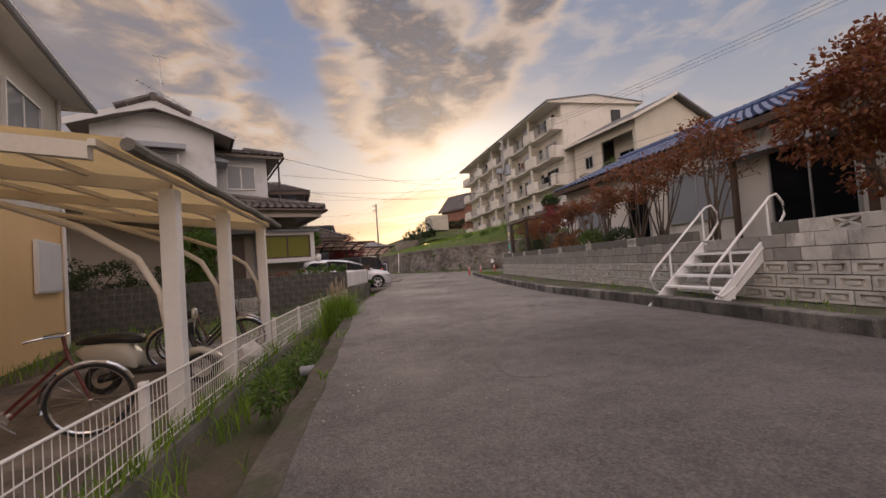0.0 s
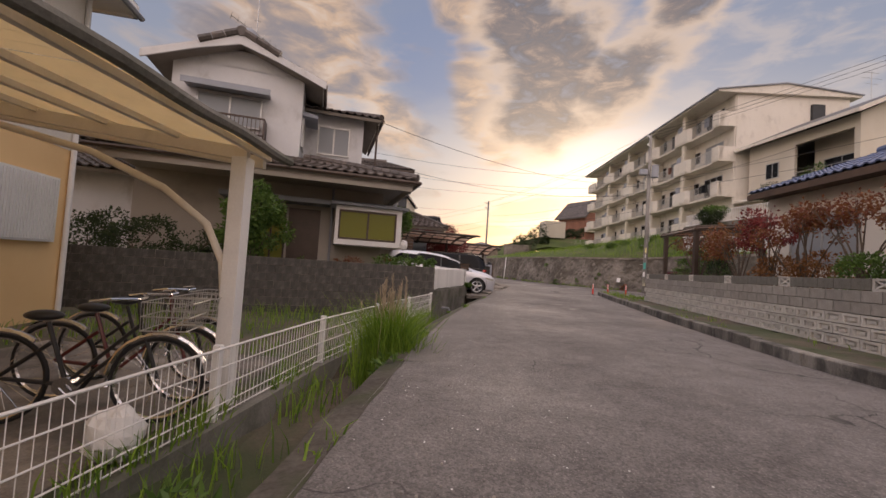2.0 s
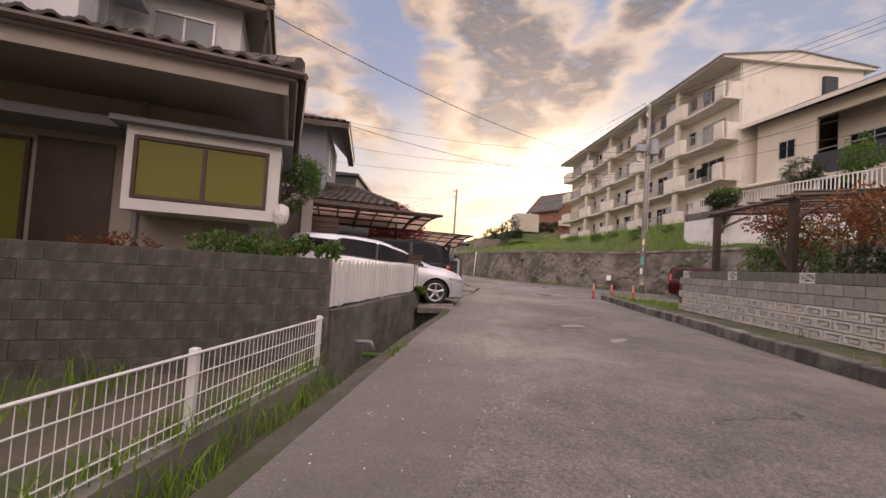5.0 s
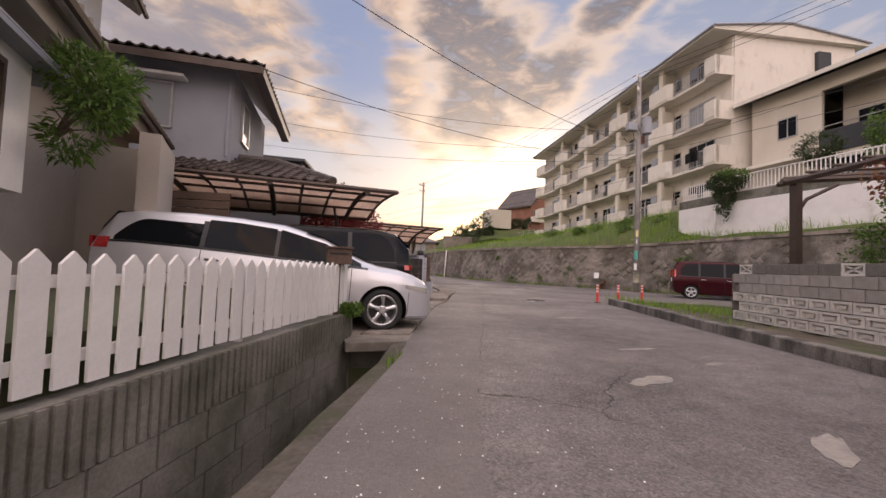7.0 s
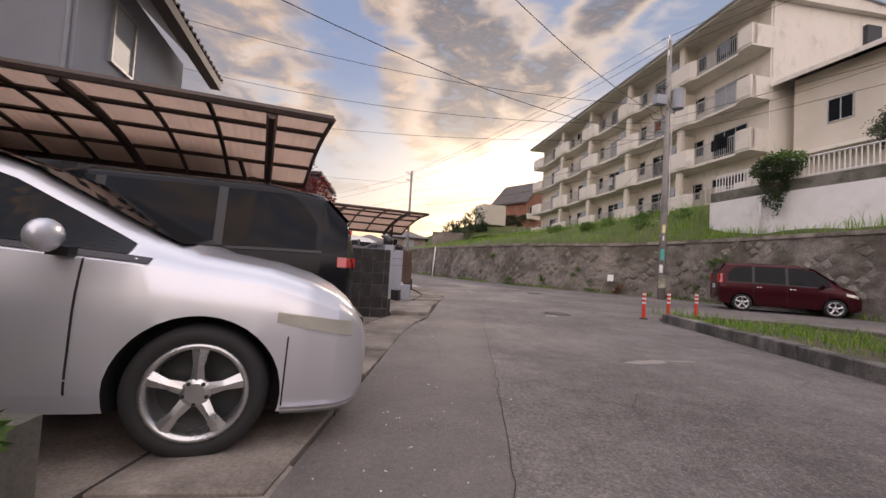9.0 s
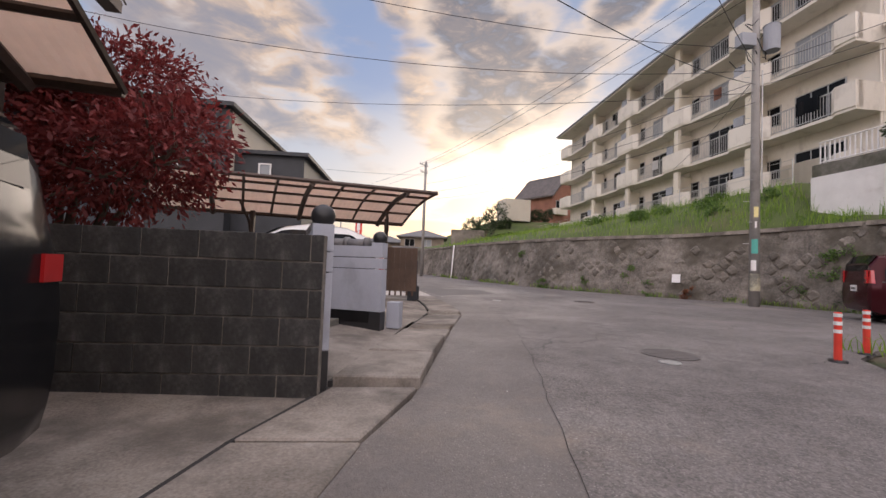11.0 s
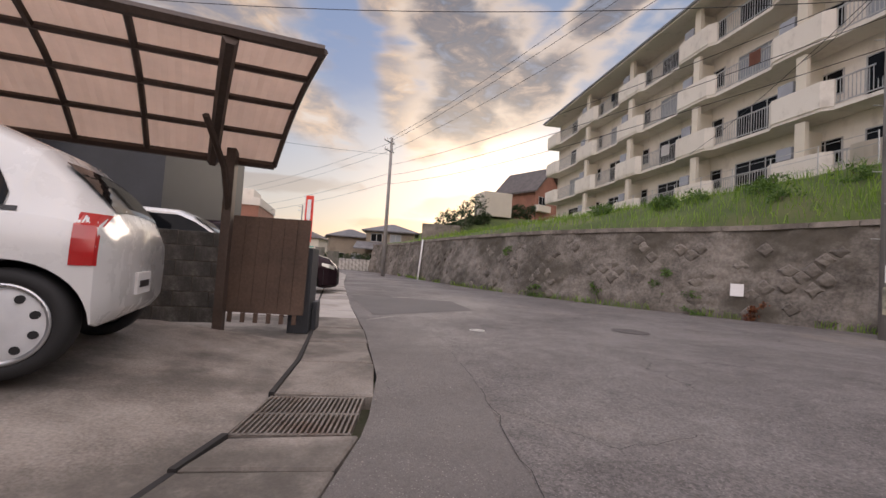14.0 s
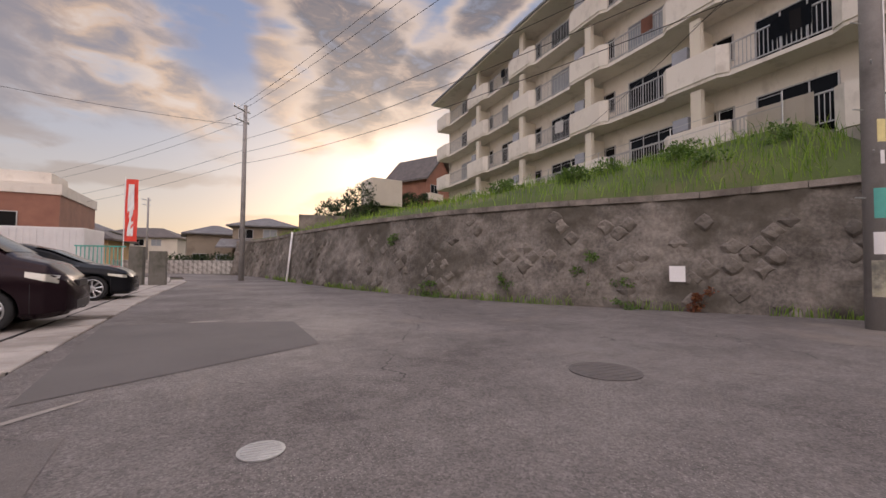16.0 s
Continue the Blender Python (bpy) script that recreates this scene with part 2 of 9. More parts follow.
def asphalt(name, a, b, cracks=True):
    """Worn asphalt: exposed pale stones, worn lighter patches, hairline cracks."""
    m = bpy.data.materials.new(name)
    m.use_nodes = True
    n = Nodes(m.node_tree)
    co = n.add("ShaderNodeTexCoord").outputs["Object"]
    f1 = n.noise(co, 0.35, 7.0, 0.65)
    f2 = n.noise(co, 27.0, 6.0, 0.75)
    f3 = n.noise(co, 4.0, 6.0, 0.6)
    mixed = n.math("ADD", n.math("MULTIPLY", f1, 0.35), n.math("ADD", n.math("MULTIPLY", f2, 0.4), n.math("MULTIPLY", f3, 0.25)))
    c = n.ramp(mixed, [(0.41, a), (0.57, b)])
    v = n.add("ShaderNodeTexVoronoi", (("feature", "F1"),), Vector=co, Scale=70.0)
    near = n.add("ShaderNodeMapRange", (), Value=v.outputs["Distance"], From_Min=0.36, From_Max=0.12).outputs[0]
    pick = n.add("ShaderNodeSeparateColor", (), Color=v.outputs["Color"]).outputs[0]
    keep = n.add("ShaderNodeMapRange", (), Value=pick, From_Min=0.62, From_Max=0.72).outputs[0]
    worn = n.add("ShaderNodeMapRange", (("interpolation_type", "SMOOTHSTEP"),), Value=n.noise(co, 0.8, 6.0, 0.7), From_Min=0.42, From_Max=0.62).outputs[0]
    spot = n.math("MULTIPLY", n.math("MULTIPLY", near, keep), n.math("ADD", n.math("MULTIPLY", worn, 0.75), 0.2 if cracks else 0.06))
    v2 = n.add("ShaderNodeTexVoronoi", (("feature", "F1"),), Vector=co, Scale=80.0 if cracks else 120.0)
    grit = n.add("ShaderNodeSeparateColor", (), Color=v2.outputs["Color"]).outputs[1]
    lo = 0.68 if cracks else 0.86
    c = n.mix(1.0, c, n.ramp(grit, [(0.0, (lo, lo, lo)), (1.0, (2.0 - lo, 2.0 - lo, 2.0 - lo))]), "MULTIPLY")
    c = n.mix(spot, c, rgb(0.46, 0.43, 0.40))
    # broad warm patches: low sun reflected off the lane, put into the colour
    dust_sheen = n.add("ShaderNodeMapRange", (("interpolation_type", "SMOOTHSTEP"),), Value=n.noise(co, 0.22, 8.0, 0.72, 0.6), From_Min=0.55, From_Max=0.72).outputs[0]
    c = n.mix(n.math("MULTIPLY", dust_sheen, 0.55), c, rgb(0.30, 0.25, 0.20))
    if cracks:
        warp = n.add("ShaderNodeTexNoise", (), Vector=co, Scale=1.6, Detail=4.0)
        wv = n.add("ShaderNodeVectorMath", (("operation", "MULTIPLY_ADD"),), i0=warp.outputs["Color"], i1=(0.9, 0.9, 0.0))
        n.t.links.new(co, wv.inputs[2])
        e = n.add("ShaderNodeTexVoronoi", (("feature", "DISTANCE_TO_EDGE"),), Vector=wv.outputs[0], Scale=0.42)
        line = n.add("ShaderNodeMapRange", (), Value=e.outputs["Distance"], From_Min=0.006, From_Max=0.001).outputs[0]
        gate = n.add("ShaderNodeMapRange", (("interpolation_type", "SMOOTHSTEP"),), Value=n.noise(co, 0.3, 3.0), From_Min=0.50, From_Max=0.60).outputs[0]
        c = n.mix(n.math("MULTIPLY", line, gate), c, rgb(0.03, 0.028, 0.026))
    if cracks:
        # base colour falls to 0.7 towards the near end, below about y 8
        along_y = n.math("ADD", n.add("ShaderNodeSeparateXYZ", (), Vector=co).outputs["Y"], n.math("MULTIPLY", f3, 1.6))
        near_tone = n.add("ShaderNodeMapRange", (("interpolation_type", "SMOOTHSTEP"),), Value=along_y, From_Min=5.2, From_Max=8.4, To_Min=0.70, To_Max=1.0).outputs[0]
        c = n.mix(1.0, c, n.add("ShaderNodeCombineXYZ", (), X=near_tone, Y=near_tone, Z=near_tone).outputs[0], "MULTIPLY")
    p = n.add("ShaderNodeBsdfPrincipled", (), Base_Color=c)
    n.put(p, "Roughness", n.add("ShaderNodeMapRange", (), Value=f1, From_Min=0.35, From_Max=0.65, To_Min=0.86, To_Max=0.58).outputs[0])
    bp = n.add("ShaderNodeBump", (), Strength=0.8, Distance=0.012, Height=n.math("ADD", n.math("ADD", f2, spot), n.math("MULTIPLY", v2.outputs["Distance"], -0.5)))
    n.put(p, "Normal", bp.outputs[0])
    n.add("ShaderNodeOutputMaterial", (), Surface=p.outputs[0])
    return m


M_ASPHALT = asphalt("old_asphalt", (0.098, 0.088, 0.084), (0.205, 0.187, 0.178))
M_PATCH = asphalt("asphalt_strip", (0.132, 0.119, 0.112), (0.180, 0.164, 0.154), cracks=False)
M_DARKPATCH = material("asphalt_repair", (0.105, 0.098, 0.094), (0.15, 0.14, 0.134), 0.9, fine=170, coarse=0.8, bump=0.3)
M_CRACK = plain("crack_tar", (0.03, 0.028, 0.027), 0.9)
M_CONC = material("concrete", (0.14, 0.122, 0.104), (0.36, 0.32, 0.28), 0.9, fine=60, coarse=1.6, bump=0.35, stain=(0.09, 0.08, 0.068), stain_at=0.54, vary=0.1)
M_LIP = material("dirty_ditch_concrete", (0.045, 0.038, 0.03), (0.13, 0.115, 0.095), 0.95, fine=22, coarse=2.2, bump=0.8, stain=(0.05, 0.06, 0.025), stain_at=0.55)
M_CONC_OLD = material("mossy_concrete", (0.13, 0.125, 0.105), (0.26, 0.245, 0.22), 0.92, fine=45, coarse=1.4, bump=0.45, stain=(0.07, 0.075, 0.05), stain_at=0.55)
M_DARKBLOCK = material("weathered_block", (0.07, 0.066, 0.06), (0.30, 0.28, 0.25), 0.92, fine=55, coarse=1.2, bump=0.4, stain=(0.045, 0.044, 0.042), stain_at=0.52, vary=0.12, streak=2.5)
M_BLOCK_GREY = material("grey_block", (0.28, 0.26, 0.235), (0.46, 0.43, 0.395), 0.9, fine=60, coarse=1.3, bump=0.4, stain=(0.12, 0.11, 0.10), stain_at=0.54, vary=0.14, streak=2.2)
M_BLOCK = material("pale_block", (0.54, 0.515, 0.47), (0.74, 0.71, 0.66), 0.9, fine=60, coarse=1.3, bump=0.4, stain=(0.20, 0.185, 0.165), stain_at=0.57, vary=0.14, streak=2.2)
M_STONE = material("wall_stone", (0.10, 0.088, 0.076), (0.30, 0.27, 0.235), 0.93, fine=14, coarse=1.1, bump=1.0, stain=(0.08, 0.07, 0.055), stain_at=0.54, vary=0.25)
M_MORTAR = material("stone_mortar", (0.085, 0.076, 0.066), (0.30, 0.27, 0.235), 0.95, fine=13, coarse=1.0, bump=1.0, stain=(0.075, 0.066, 0.05), stain_at=0.53, detail=9.0)
M_SOIL = material("soil", (0.07, 0.055, 0.04), (0.15, 0.12, 0.09), 0.95, fine=30, coarse=1.0, bump=0.6, stain=(0.05, 0.07, 0.025), stain_at=0.5)
M_GRASSG = material("grass_ground", (0.05, 0.075, 0.02), (0.10, 0.135, 0.035), 0.95, fine=25, coarse=0.6, bump=0.8, stain=(0.13, 0.12, 0.06), stain_at=0.6)
M_APT = material("apartment_render", (0.70, 0.655, 0.58), (0.80, 0.76, 0.69), 0.85, fine=30, coarse=0.25, bump=0.1, stain=(0.58, 0.54, 0.48), stain_at=0.62, streak=1.6)
M_APT_IN = material("apartment_shade_wall", (0.66, 0.61, 0.51), (0.74, 0.69, 0.58), 0.85, fine=30, coarse=0.4, bump=0.1)
M_WHITE = material("white_paint", (0.74, 0.73, 0.72), (0.84, 0.83, 0.82), 0.55, fine=50, coarse=2.0, bump=0.08, stain=(0.55, 0.52, 0.48), stain_at=0.68)
M_RENDERW = material("white_render", (0.60, 0.60, 0.61), (0.72, 0.72, 0.73), 0.9, fine=50, coarse=0.5, bump=0.15, stain=(0.48, 0.47, 0.46), stain_at=0.62, streak=1.5)
M_GREYW = material("grey_render", (0.29, 0.31, 0.35), (0.38, 0.40, 0.45), 0.9, fine=50, coarse=0.5, bump=0.15, stain=(0.24, 0.25, 0.27), stain_at=0.62)
M_LILAC = material("lilac_render", (0.35, 0.37, 0.43), (0.45, 0.47, 0.53), 0.85, fine=90, coarse=0.7, bump=0.2, stain=(0.30, 0.31, 0.35), stain_at=0.6, streak=1.6)
M_CREAM = material("peach_render", (0.82, 0.55, 0.26), (0.90, 0.64, 0.33), 0.85, fine=70, coarse=0.5, bump=0.12)
M_BEIGE = material("beige_render", (0.60, 0.55, 0.46), (0.70, 0.65, 0.56), 0.85, fine=60, coarse=0.5, bump=0.1)
M_ROOF = material("dark_roof_tile", (0.055, 0.045, 0.040), (0.13, 0.11, 0.10), 0.55, fine=12, coarse=1.5, bump=0.2, vary=0.25)
M_ROOFB = material("blue_roof_tile", (0.07, 0.10, 0.20), (0.14, 0.19, 0.33), 0.35, fine=12, coarse=1.5, bump=0.2, vary=0.25)
M_ROOFG = material("grey_roof_tile", (0.10, 0.098, 0.10), (0.20, 0.195, 0.20), 0.6, fine=12, coarse=1.5, bump=0.2, vary=0.2)
M_WOOD = material("brown_wood", (0.065, 0.042, 0.03), (0.13, 0.085, 0.06), 0.75, fine=30, coarse=2.0, bump=0.25)
M_BROWNMETAL = material("brown_aluminium", (0.06, 0.042, 0.032), (0.10, 0.072, 0.058), 0.5, 0.3, fine=30, coarse=2.0, bump=0.05)
M_DARKCLAD = material("dark_cladding", (0.026, 0.029, 0.034), (0.048, 0.052, 0.06), 0.6, fine=40, coarse=1.0, bump=0.1)
M_BRICK = material("red_brown_siding", (0.22, 0.10, 0.07), (0.33, 0.16, 0.11), 0.8, fine=25, coarse=1.0, bump=0.2)
M_STEEL = material("galvanised_steel", (0.42, 0.42, 0.42), (0.58, 0.58, 0.57), 0.45, 0.7, fine=30, coarse=3.0, bump=0.1)
M_RUSTY = material("rusty_steel", (0.15, 0.125, 0.105), (0.30, 0.27, 0.24), 0.6, 0.5, fine=40, coarse=4.0, bump=0.2, stain=(0.14, 0.08, 0.05), stain_at=0.58)
M_POLE = material("pole_concrete", (0.24, 0.23, 0.22), (0.34, 0.325, 0.31), 0.85, fine=60, coarse=1.5, bump=0.15, stain=(0.16, 0.15, 0.14), stain_at=0.6)
M_BLACK = plain("black_rubber", (0.02, 0.02, 0.021), 0.75)
M_BLACKP = plain("black_plastic", (0.025, 0.025, 0.027), 0.4)
M_WIRE = plain("cable_black", (0.03, 0.03, 0.032), 0.6)
M_GLASS = glass("dark_glass", (0.008, 0.009, 0.011))
M_GLASSC = glass("curtained_glass", (0.32, 0.34, 0.36), 0.06)
M_GLASSY = glass("yellow_blind_glass", (0.20, 0.20, 0.045), 0.08)
M_CHROME = plain("bright_metal", (0.75, 0.75, 0.76), 0.18, 1.0)
M_ALU = plain("alloy_silver", (0.62, 0.63, 0.64), 0.28, 0.9)
M_RED = plain("red_plastic", (0.72, 0.06, 0.035), 0.4)
M_REDL = plain("tail_lamp_red", (0.45, 0.02, 0.02), 0.15, coat=1.0)
M_BRAKE = plain("brake_lamp_lit", (0.9, 0.05, 0.03), 0.2, emit=1.0, emit_c=(1.0, 0.08, 0.04))
M_LAMP = plain("headlamp_lens", (0.55, 0.54, 0.48), 0.12, 0.3, coat=1.0)
M_AMBER = plain("amber_lens", (0.8, 0.25, 0.03), 0.2)
M_SHEETY = sheet_plastic("yellowed_sheet", (0.80, 0.68, 0.42), (0.95, 0.78, 0.45))
M_SHEETB = sheet_plastic("smoked_sheet", (0.62, 0.50, 0.42), (0.92, 0.72, 0.58))
M_BARK = material("bark", (0.08, 0.06, 0.045), (0.16, 0.125, 0.095), 0.95, fine=30, coarse=4.0, bump=0.6)
M_LEAF = leafy("green_leaves", (0.045, 0.10, 0.018), (0.15, 0.25, 0.045))
M_LEAFD = leafy("dark_leaves", (0.02, 0.04, 0.016), (0.06, 0.09, 0.03))
M_LEAFR = leafy("reddish_leaves", (0.16, 0.035, 0.022), (0.26, 0.12, 0.04))
M_LEAFO = leafy("rusty_leaves", (0.20, 0.075, 0.025), (0.30, 0.15, 0.05))
M_LEAFM = leafy("maple_leaves", (0.12, 0.018, 0.020), (0.28, 0.05, 0.045))
M_GRASS = leafy("grass_blades", (0.085, 0.18, 0.018), (0.28, 0.42, 0.045))
M_GRASSY = leafy("straw_grass", (0.34, 0.27, 0.18), (0.56, 0.46, 0.34))
M_WOODW = material("white_pickets", (0.76, 0.75, 0.73), (0.86, 0.85, 0.83), 0.6, fine=45, coarse=3.0, bump=0.2, stain=(0.50, 0.47, 0.42), stain_at=0.66, vary=0.06, streak=6.0)
M_SILVER = car_paint("silver_paint", (0.72, 0.73, 0.78), 0.55, 0.28)
M_CARBLACK = car_paint("black_paint", (0.012, 0.013, 0.016), 0.2, 0.12)
M_CARWHITE = car_paint("white_car_paint", (0.78, 0.78, 0.77), 0.0, 0.2)
M_CARRED = car_paint("maroon_paint", (0.05, 0.008, 0.012), 0.3, 0.15)
M_CARPLUM = car_paint("plum_black_paint", (0.022, 0.012, 0.016), 0.3, 0.12)


# ---- mesh helpers ----
def B():
    return bmesh.new()


def box(bm, x0, y0, z0, x1, y1, z1, m=None, bevel=0.0):
    vs = bmesh.ops.create_cube(bm, size=1.0)["verts"]
    bmesh.ops.transform(bm, matrix=Matrix.Translation(((x0 + x1) / 2, (y0 + y1) / 2, (z0 + z1) / 2)) @ Matrix.Diagonal((x1 - x0, y1 - y0, z1 - z0, 1)), verts=vs)
    if bevel:
        es = list({e for v in vs for e in v.link_edges})
        r = bmesh.ops.bevel(bm, geom=es, offset=bevel, segments=2, affect="EDGES", profile=0.6)
        vs = list({v for f in r["faces"] for v in f.verts} | {v for v in vs if v.is_valid})
    if m is not None:
        bmesh.ops.transform(bm, matrix=m, verts=vs)
    return vs


def rod(bm, p, q, r, r2=None, seg=10, caps=True):
    p, q = Vector(p), Vector(q)
    d = q - p
    m = Matrix.Translation((p + q) / 2) @ d.to_track_quat("Z", "Y").to_matrix().to_4x4()
    return bmesh.ops.create_cone(bm, cap_ends=caps, segments=seg, radius1=r, radius2=r if r2 is None else r2, depth=d.length, matrix=m)["verts"]


def path_rod(bm, pts, r, seg=8):
    """A bent tube through points."""
    pts = [Vector(p) for p in pts]
    rings = []
    for i, p in enumerate(pts):
        d = (pts[min(i + 1, len(pts) - 1)] - pts[max(i - 1, 0)]).normalized()
        a = d.cross(Vector((0, 0, 1)))
        a = a.normalized() if a.length > 1e-3 else Vector((1, 0, 0))
        b = d.cross(a).normalized()
        rings.append([bm.verts.new(p + r * (math.cos(t) * a + math.sin(t) * b)) for t in [2 * math.pi * k / seg for k in range(seg)]])
    for u, v in zip(rings, rings[1:]):
        for k in range(seg):
            bm.faces.new((u[k], u[(k + 1) % seg], v[(k + 1) % seg], v[k]))
    bm.faces.new(rings[0][::-1])
    bm.faces.new(rings[-1])


def ball(bm, c, r, seg=16, squash=(1, 1, 1)):
    m = Matrix.Translation(c) @ Matrix.Diagonal((*squash, 1))
    return bmesh.ops.create_uvsphere(bm, u_segments=seg, v_segments=seg // 2 + 2, radius=r, matrix=m)["verts"]


def extrude(bm, pts, vec):
    """A prism: a flat polygon pushed along vec."""
    vec = Vector(vec)
    a = [bm.verts.new(p) for p in pts]
    b = [bm.verts.new(Vector(p) + vec) for p in pts]
    bm.faces.new(a[::-1])
    bm.faces.new(b)
    for i in range(len(a)):
        j = (i + 1) % len(a)
        bm.faces.new((a[i], a[j], b[j], b[i]))


def quad(bm, a, b, c, d):
    return bm.faces.new([bm.verts.new(p) for p in (a, b, c, d)])


def grid(bm, rows):
    """A sheet through rows of points."""
    vs = [[bm.verts.new(p) for p in row] for row in rows]
    for u, v in zip(vs, vs[1:]):
        for k in range(len(u) - 1):
            bm.faces.new((u[k], u[k + 1], v[k + 1], v[k]))
    return vs


def mesh_of(name, bm, mat, smooth=False):
    bmesh.ops.recalc_face_normals(bm, faces=bm.faces)
    me = bpy.data.meshes.new(name)
    bm.to_mesh(me)
    bm.free()
    me.materials.append(mat)
    if smooth:
        for p in me.polygons:
            p.use_smooth = True
    return me


def part(name, bm, mat, parent=None, label="", smooth=False):
    ob = new(name, mesh_of(name, bm, mat, smooth))
    if parent is not None:
        ob.parent = parent
    if label:
        tagged(ob, label)
    return ob


def thing(name, label, category, m=None, group="", kind=""):
    ob = new(name)
    ob.empty_display_size = 0.2
    if m is not None:
        ob.matrix_world = m
    return tagged(ob, label, category, group, kind)


def solo(name, bm, mat, label, category, m=None, group="", kind="", smooth=False):
    ob = new(name, mesh_of(name, bm, mat, smooth))
    if m is not None:
        ob.matrix_world = m
    return tagged(ob, label, category, group, kind)


def along(pts, d):
    """Point at distance d on a polyline, and the unit direction there."""
    for a, b in zip(pts, pts[1:]):
        a, b = Vector(a), Vector(b)
        n = (b - a).length
        if d <= n or b == Vector(pts[-1]):
            return a + (b - a) * (d / n), (b - a) / n
        d -= n


def total(pts):
    return sum((Vector(b) - Vector(a)).length for a, b in zip(pts, pts[1:]))


def at_y(pts, y):
    """x of a polyline at y."""
    for a, b in zip(pts, pts[1:]):
        if min(a[1], b[1]) <= y <= max(a[1], b[1]):
            return a[0] + (b[0] - a[0]) * (y - a[1]) / (b[1] - a[1])
    return pts[0][0] if y < pts[0][1] else pts[-1][0]


# ---- the ground, road and kerbs ----
LEFT = [(-0.5, -14), (-0.42, 2.4), (-0.25, 5), (-0.12, 7.5), (0.05, 10), (0.32, 12.6), (0.82, 15.5), (1.15, 17.3), (1.6, 19.35), (1.85, 21.1), (2.63, 25.5), (3.05, 26.6), (3.66, 29.7), (4.15, 31.9), (4.2, 33.0), (4.02, 35.2), (3.6, 38.4), (2.7, 46.9), (1.95, 57.6), (0.4, 66), (-6, 74), (-30, 84)]
RIGHT = [(4.9, -14), (5.0, 3), (5.25, 6), (5.35, 10.4), (5.5, 11.5), (6.14, 15.9), (6.8, 19), (7.4, 22.4), (8.2, 26.2), (8.45, 27.6), (8.9, 28.3), (9.9, 28.9), (11.2, 29.2), (12.9, 28.5), (14.4, 26.5), (15.6, 22), (16.2, 10)]
WALLBASE = [(20.6, 10), (19.4, 23), (18.1, 30), (17.2, 35.2), (16.4, 37.6), (14.6, 39.6), (12.4, 42.2), (10.45, 45.4), (8.6, 50.2), (6.75, 57.2), (5.6, 63.5), (3.5, 70), (-4, 80), (-30, 92)]
FENCE = [(-1.75, -10), (-1.66, 2.5), (-1.5, 6.0), (-1.22, 9.65), (-0.75, 12.8), (-0.15, 16.0)]


def ground_z(x, y):
    """Height of the bare ground."""
    if y < 16.1 and x < at_y(LEFT, y) - 0.02:
        f = at_y(FENCE, y)
        return -0.38 if x < f + 0.1 else (-0.55 if x < at_y(LEFT, y) - 0.3 else -0.2)
    if 16.1 <= y < 21.0 and x < at_y(LEFT, y) - 0.05:
        return -1.0 if x > -0.2 + (y - 16.3) * 0.236 else 0.05
    return -0.09


def spaced(lo, a, b, hi, step):
    far = [2000, 700, 300, 140, 80, 45, 25]
    return [lo + -v for v in far] + [a + i * step for i in range(int((b - a) / step) + 1)] + [hi + v for v in reversed(far)]


bm = B()
xs, ys = spaced(-6, -6, 9, 12, 0.15), spaced(-4, -8, 24, 26, 0.25)
grid(bm, [[(x, y, ground_z(x, y) if -8 < y < 24 and x > -60 else (-0.38 if y < 16 and x < 0 else -0.09)) for x in xs] for y in ys])
solo("ground", bm, M_SOIL, "bare brown soil with sparse weeds", "ground", kind="structure")

bm = B()
outline = LEFT + WALLBASE[::-1][1:] + RIGHT[::-1][1:]
extrude(bm, [(x, y, 0.0) for x, y in outline][::-1], (0, 0, -0.07))
bmesh.ops.triangulate(bm, faces=bm.faces[:])
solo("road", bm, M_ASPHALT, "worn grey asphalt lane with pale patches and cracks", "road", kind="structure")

# smoother strip of newer asphalt along the left edge
bm = B()
STRIP_R = [(0.3, 9.0), (0.95, 11.5), (1.7, 14.5), (2.12, 17.7), (2.5, 19.5), (2.88, 21), (3.33, 23), (4.1, 26.6), (4.45, 28.2), (4.75, 29.9), (4.95, 31.2), (5.05, 33), (5.03, 34.3), (4.7, 36.4)]
rows = []
for y in np.linspace(9.0, 36.4, 90):
    l, r = at_y(LEFT, y), at_y(STRIP_R, y)
    rows.append([(l + (r - l) * k / 6, y, 0.004) for k in range(7)])
grid(bm, rows)
solo("asphalt_strip", bm, M_PATCH, "smoother newer asphalt strip beside the gutter slabs", "road", kind="structure")
bm = B()
quad(bm, (4.1, 37.2, 0.005), (6.4, 38.8, 0.005), (6.2, 41.0, 0.005), (3.35, 41.5, 0.005))
solo("asphalt_repair", bm, M_DARKPATCH, "darker square repair in the asphalt", "road", kind="structure")

# low kerb along the right side, and the earth strip behind it
kerb = thing("kerb", "low mossy concrete kerb along the lane", "kerb", kind="structure")
L = total(RIGHT[1:10])
n = int(L / 1.2)
rnd = random.Random(3)
for i in range(n):
    a, d = along(RIGHT[1:10], i * L / n)
    b, _ = along(RIGHT[1:10], (i + 1) * L / n - 0.012)
    w = Vector((d.y, -d.x)) * 0.22
    bm = B()
    extrude(bm, [(*a, -0.05), (*b, -0.05), (*(b + w), -0.05), (*(a + w), -0.05)], (0, 0, 0.235 + rnd.uniform(-0.012, 0.012)))
    bmesh.ops.bevel(bm, geom=bm.edges[:], offset=0.015, segments=1, affect="EDGES")
    part("kerb_stone", bm, M_DARKBLOCK, kerb)
WALLR = [(5.95, -12), (6.4, 5.8), (7.2, 11.6), (8.15, 17.8), (9.1, 23.5)]
bm = B()
rows = []
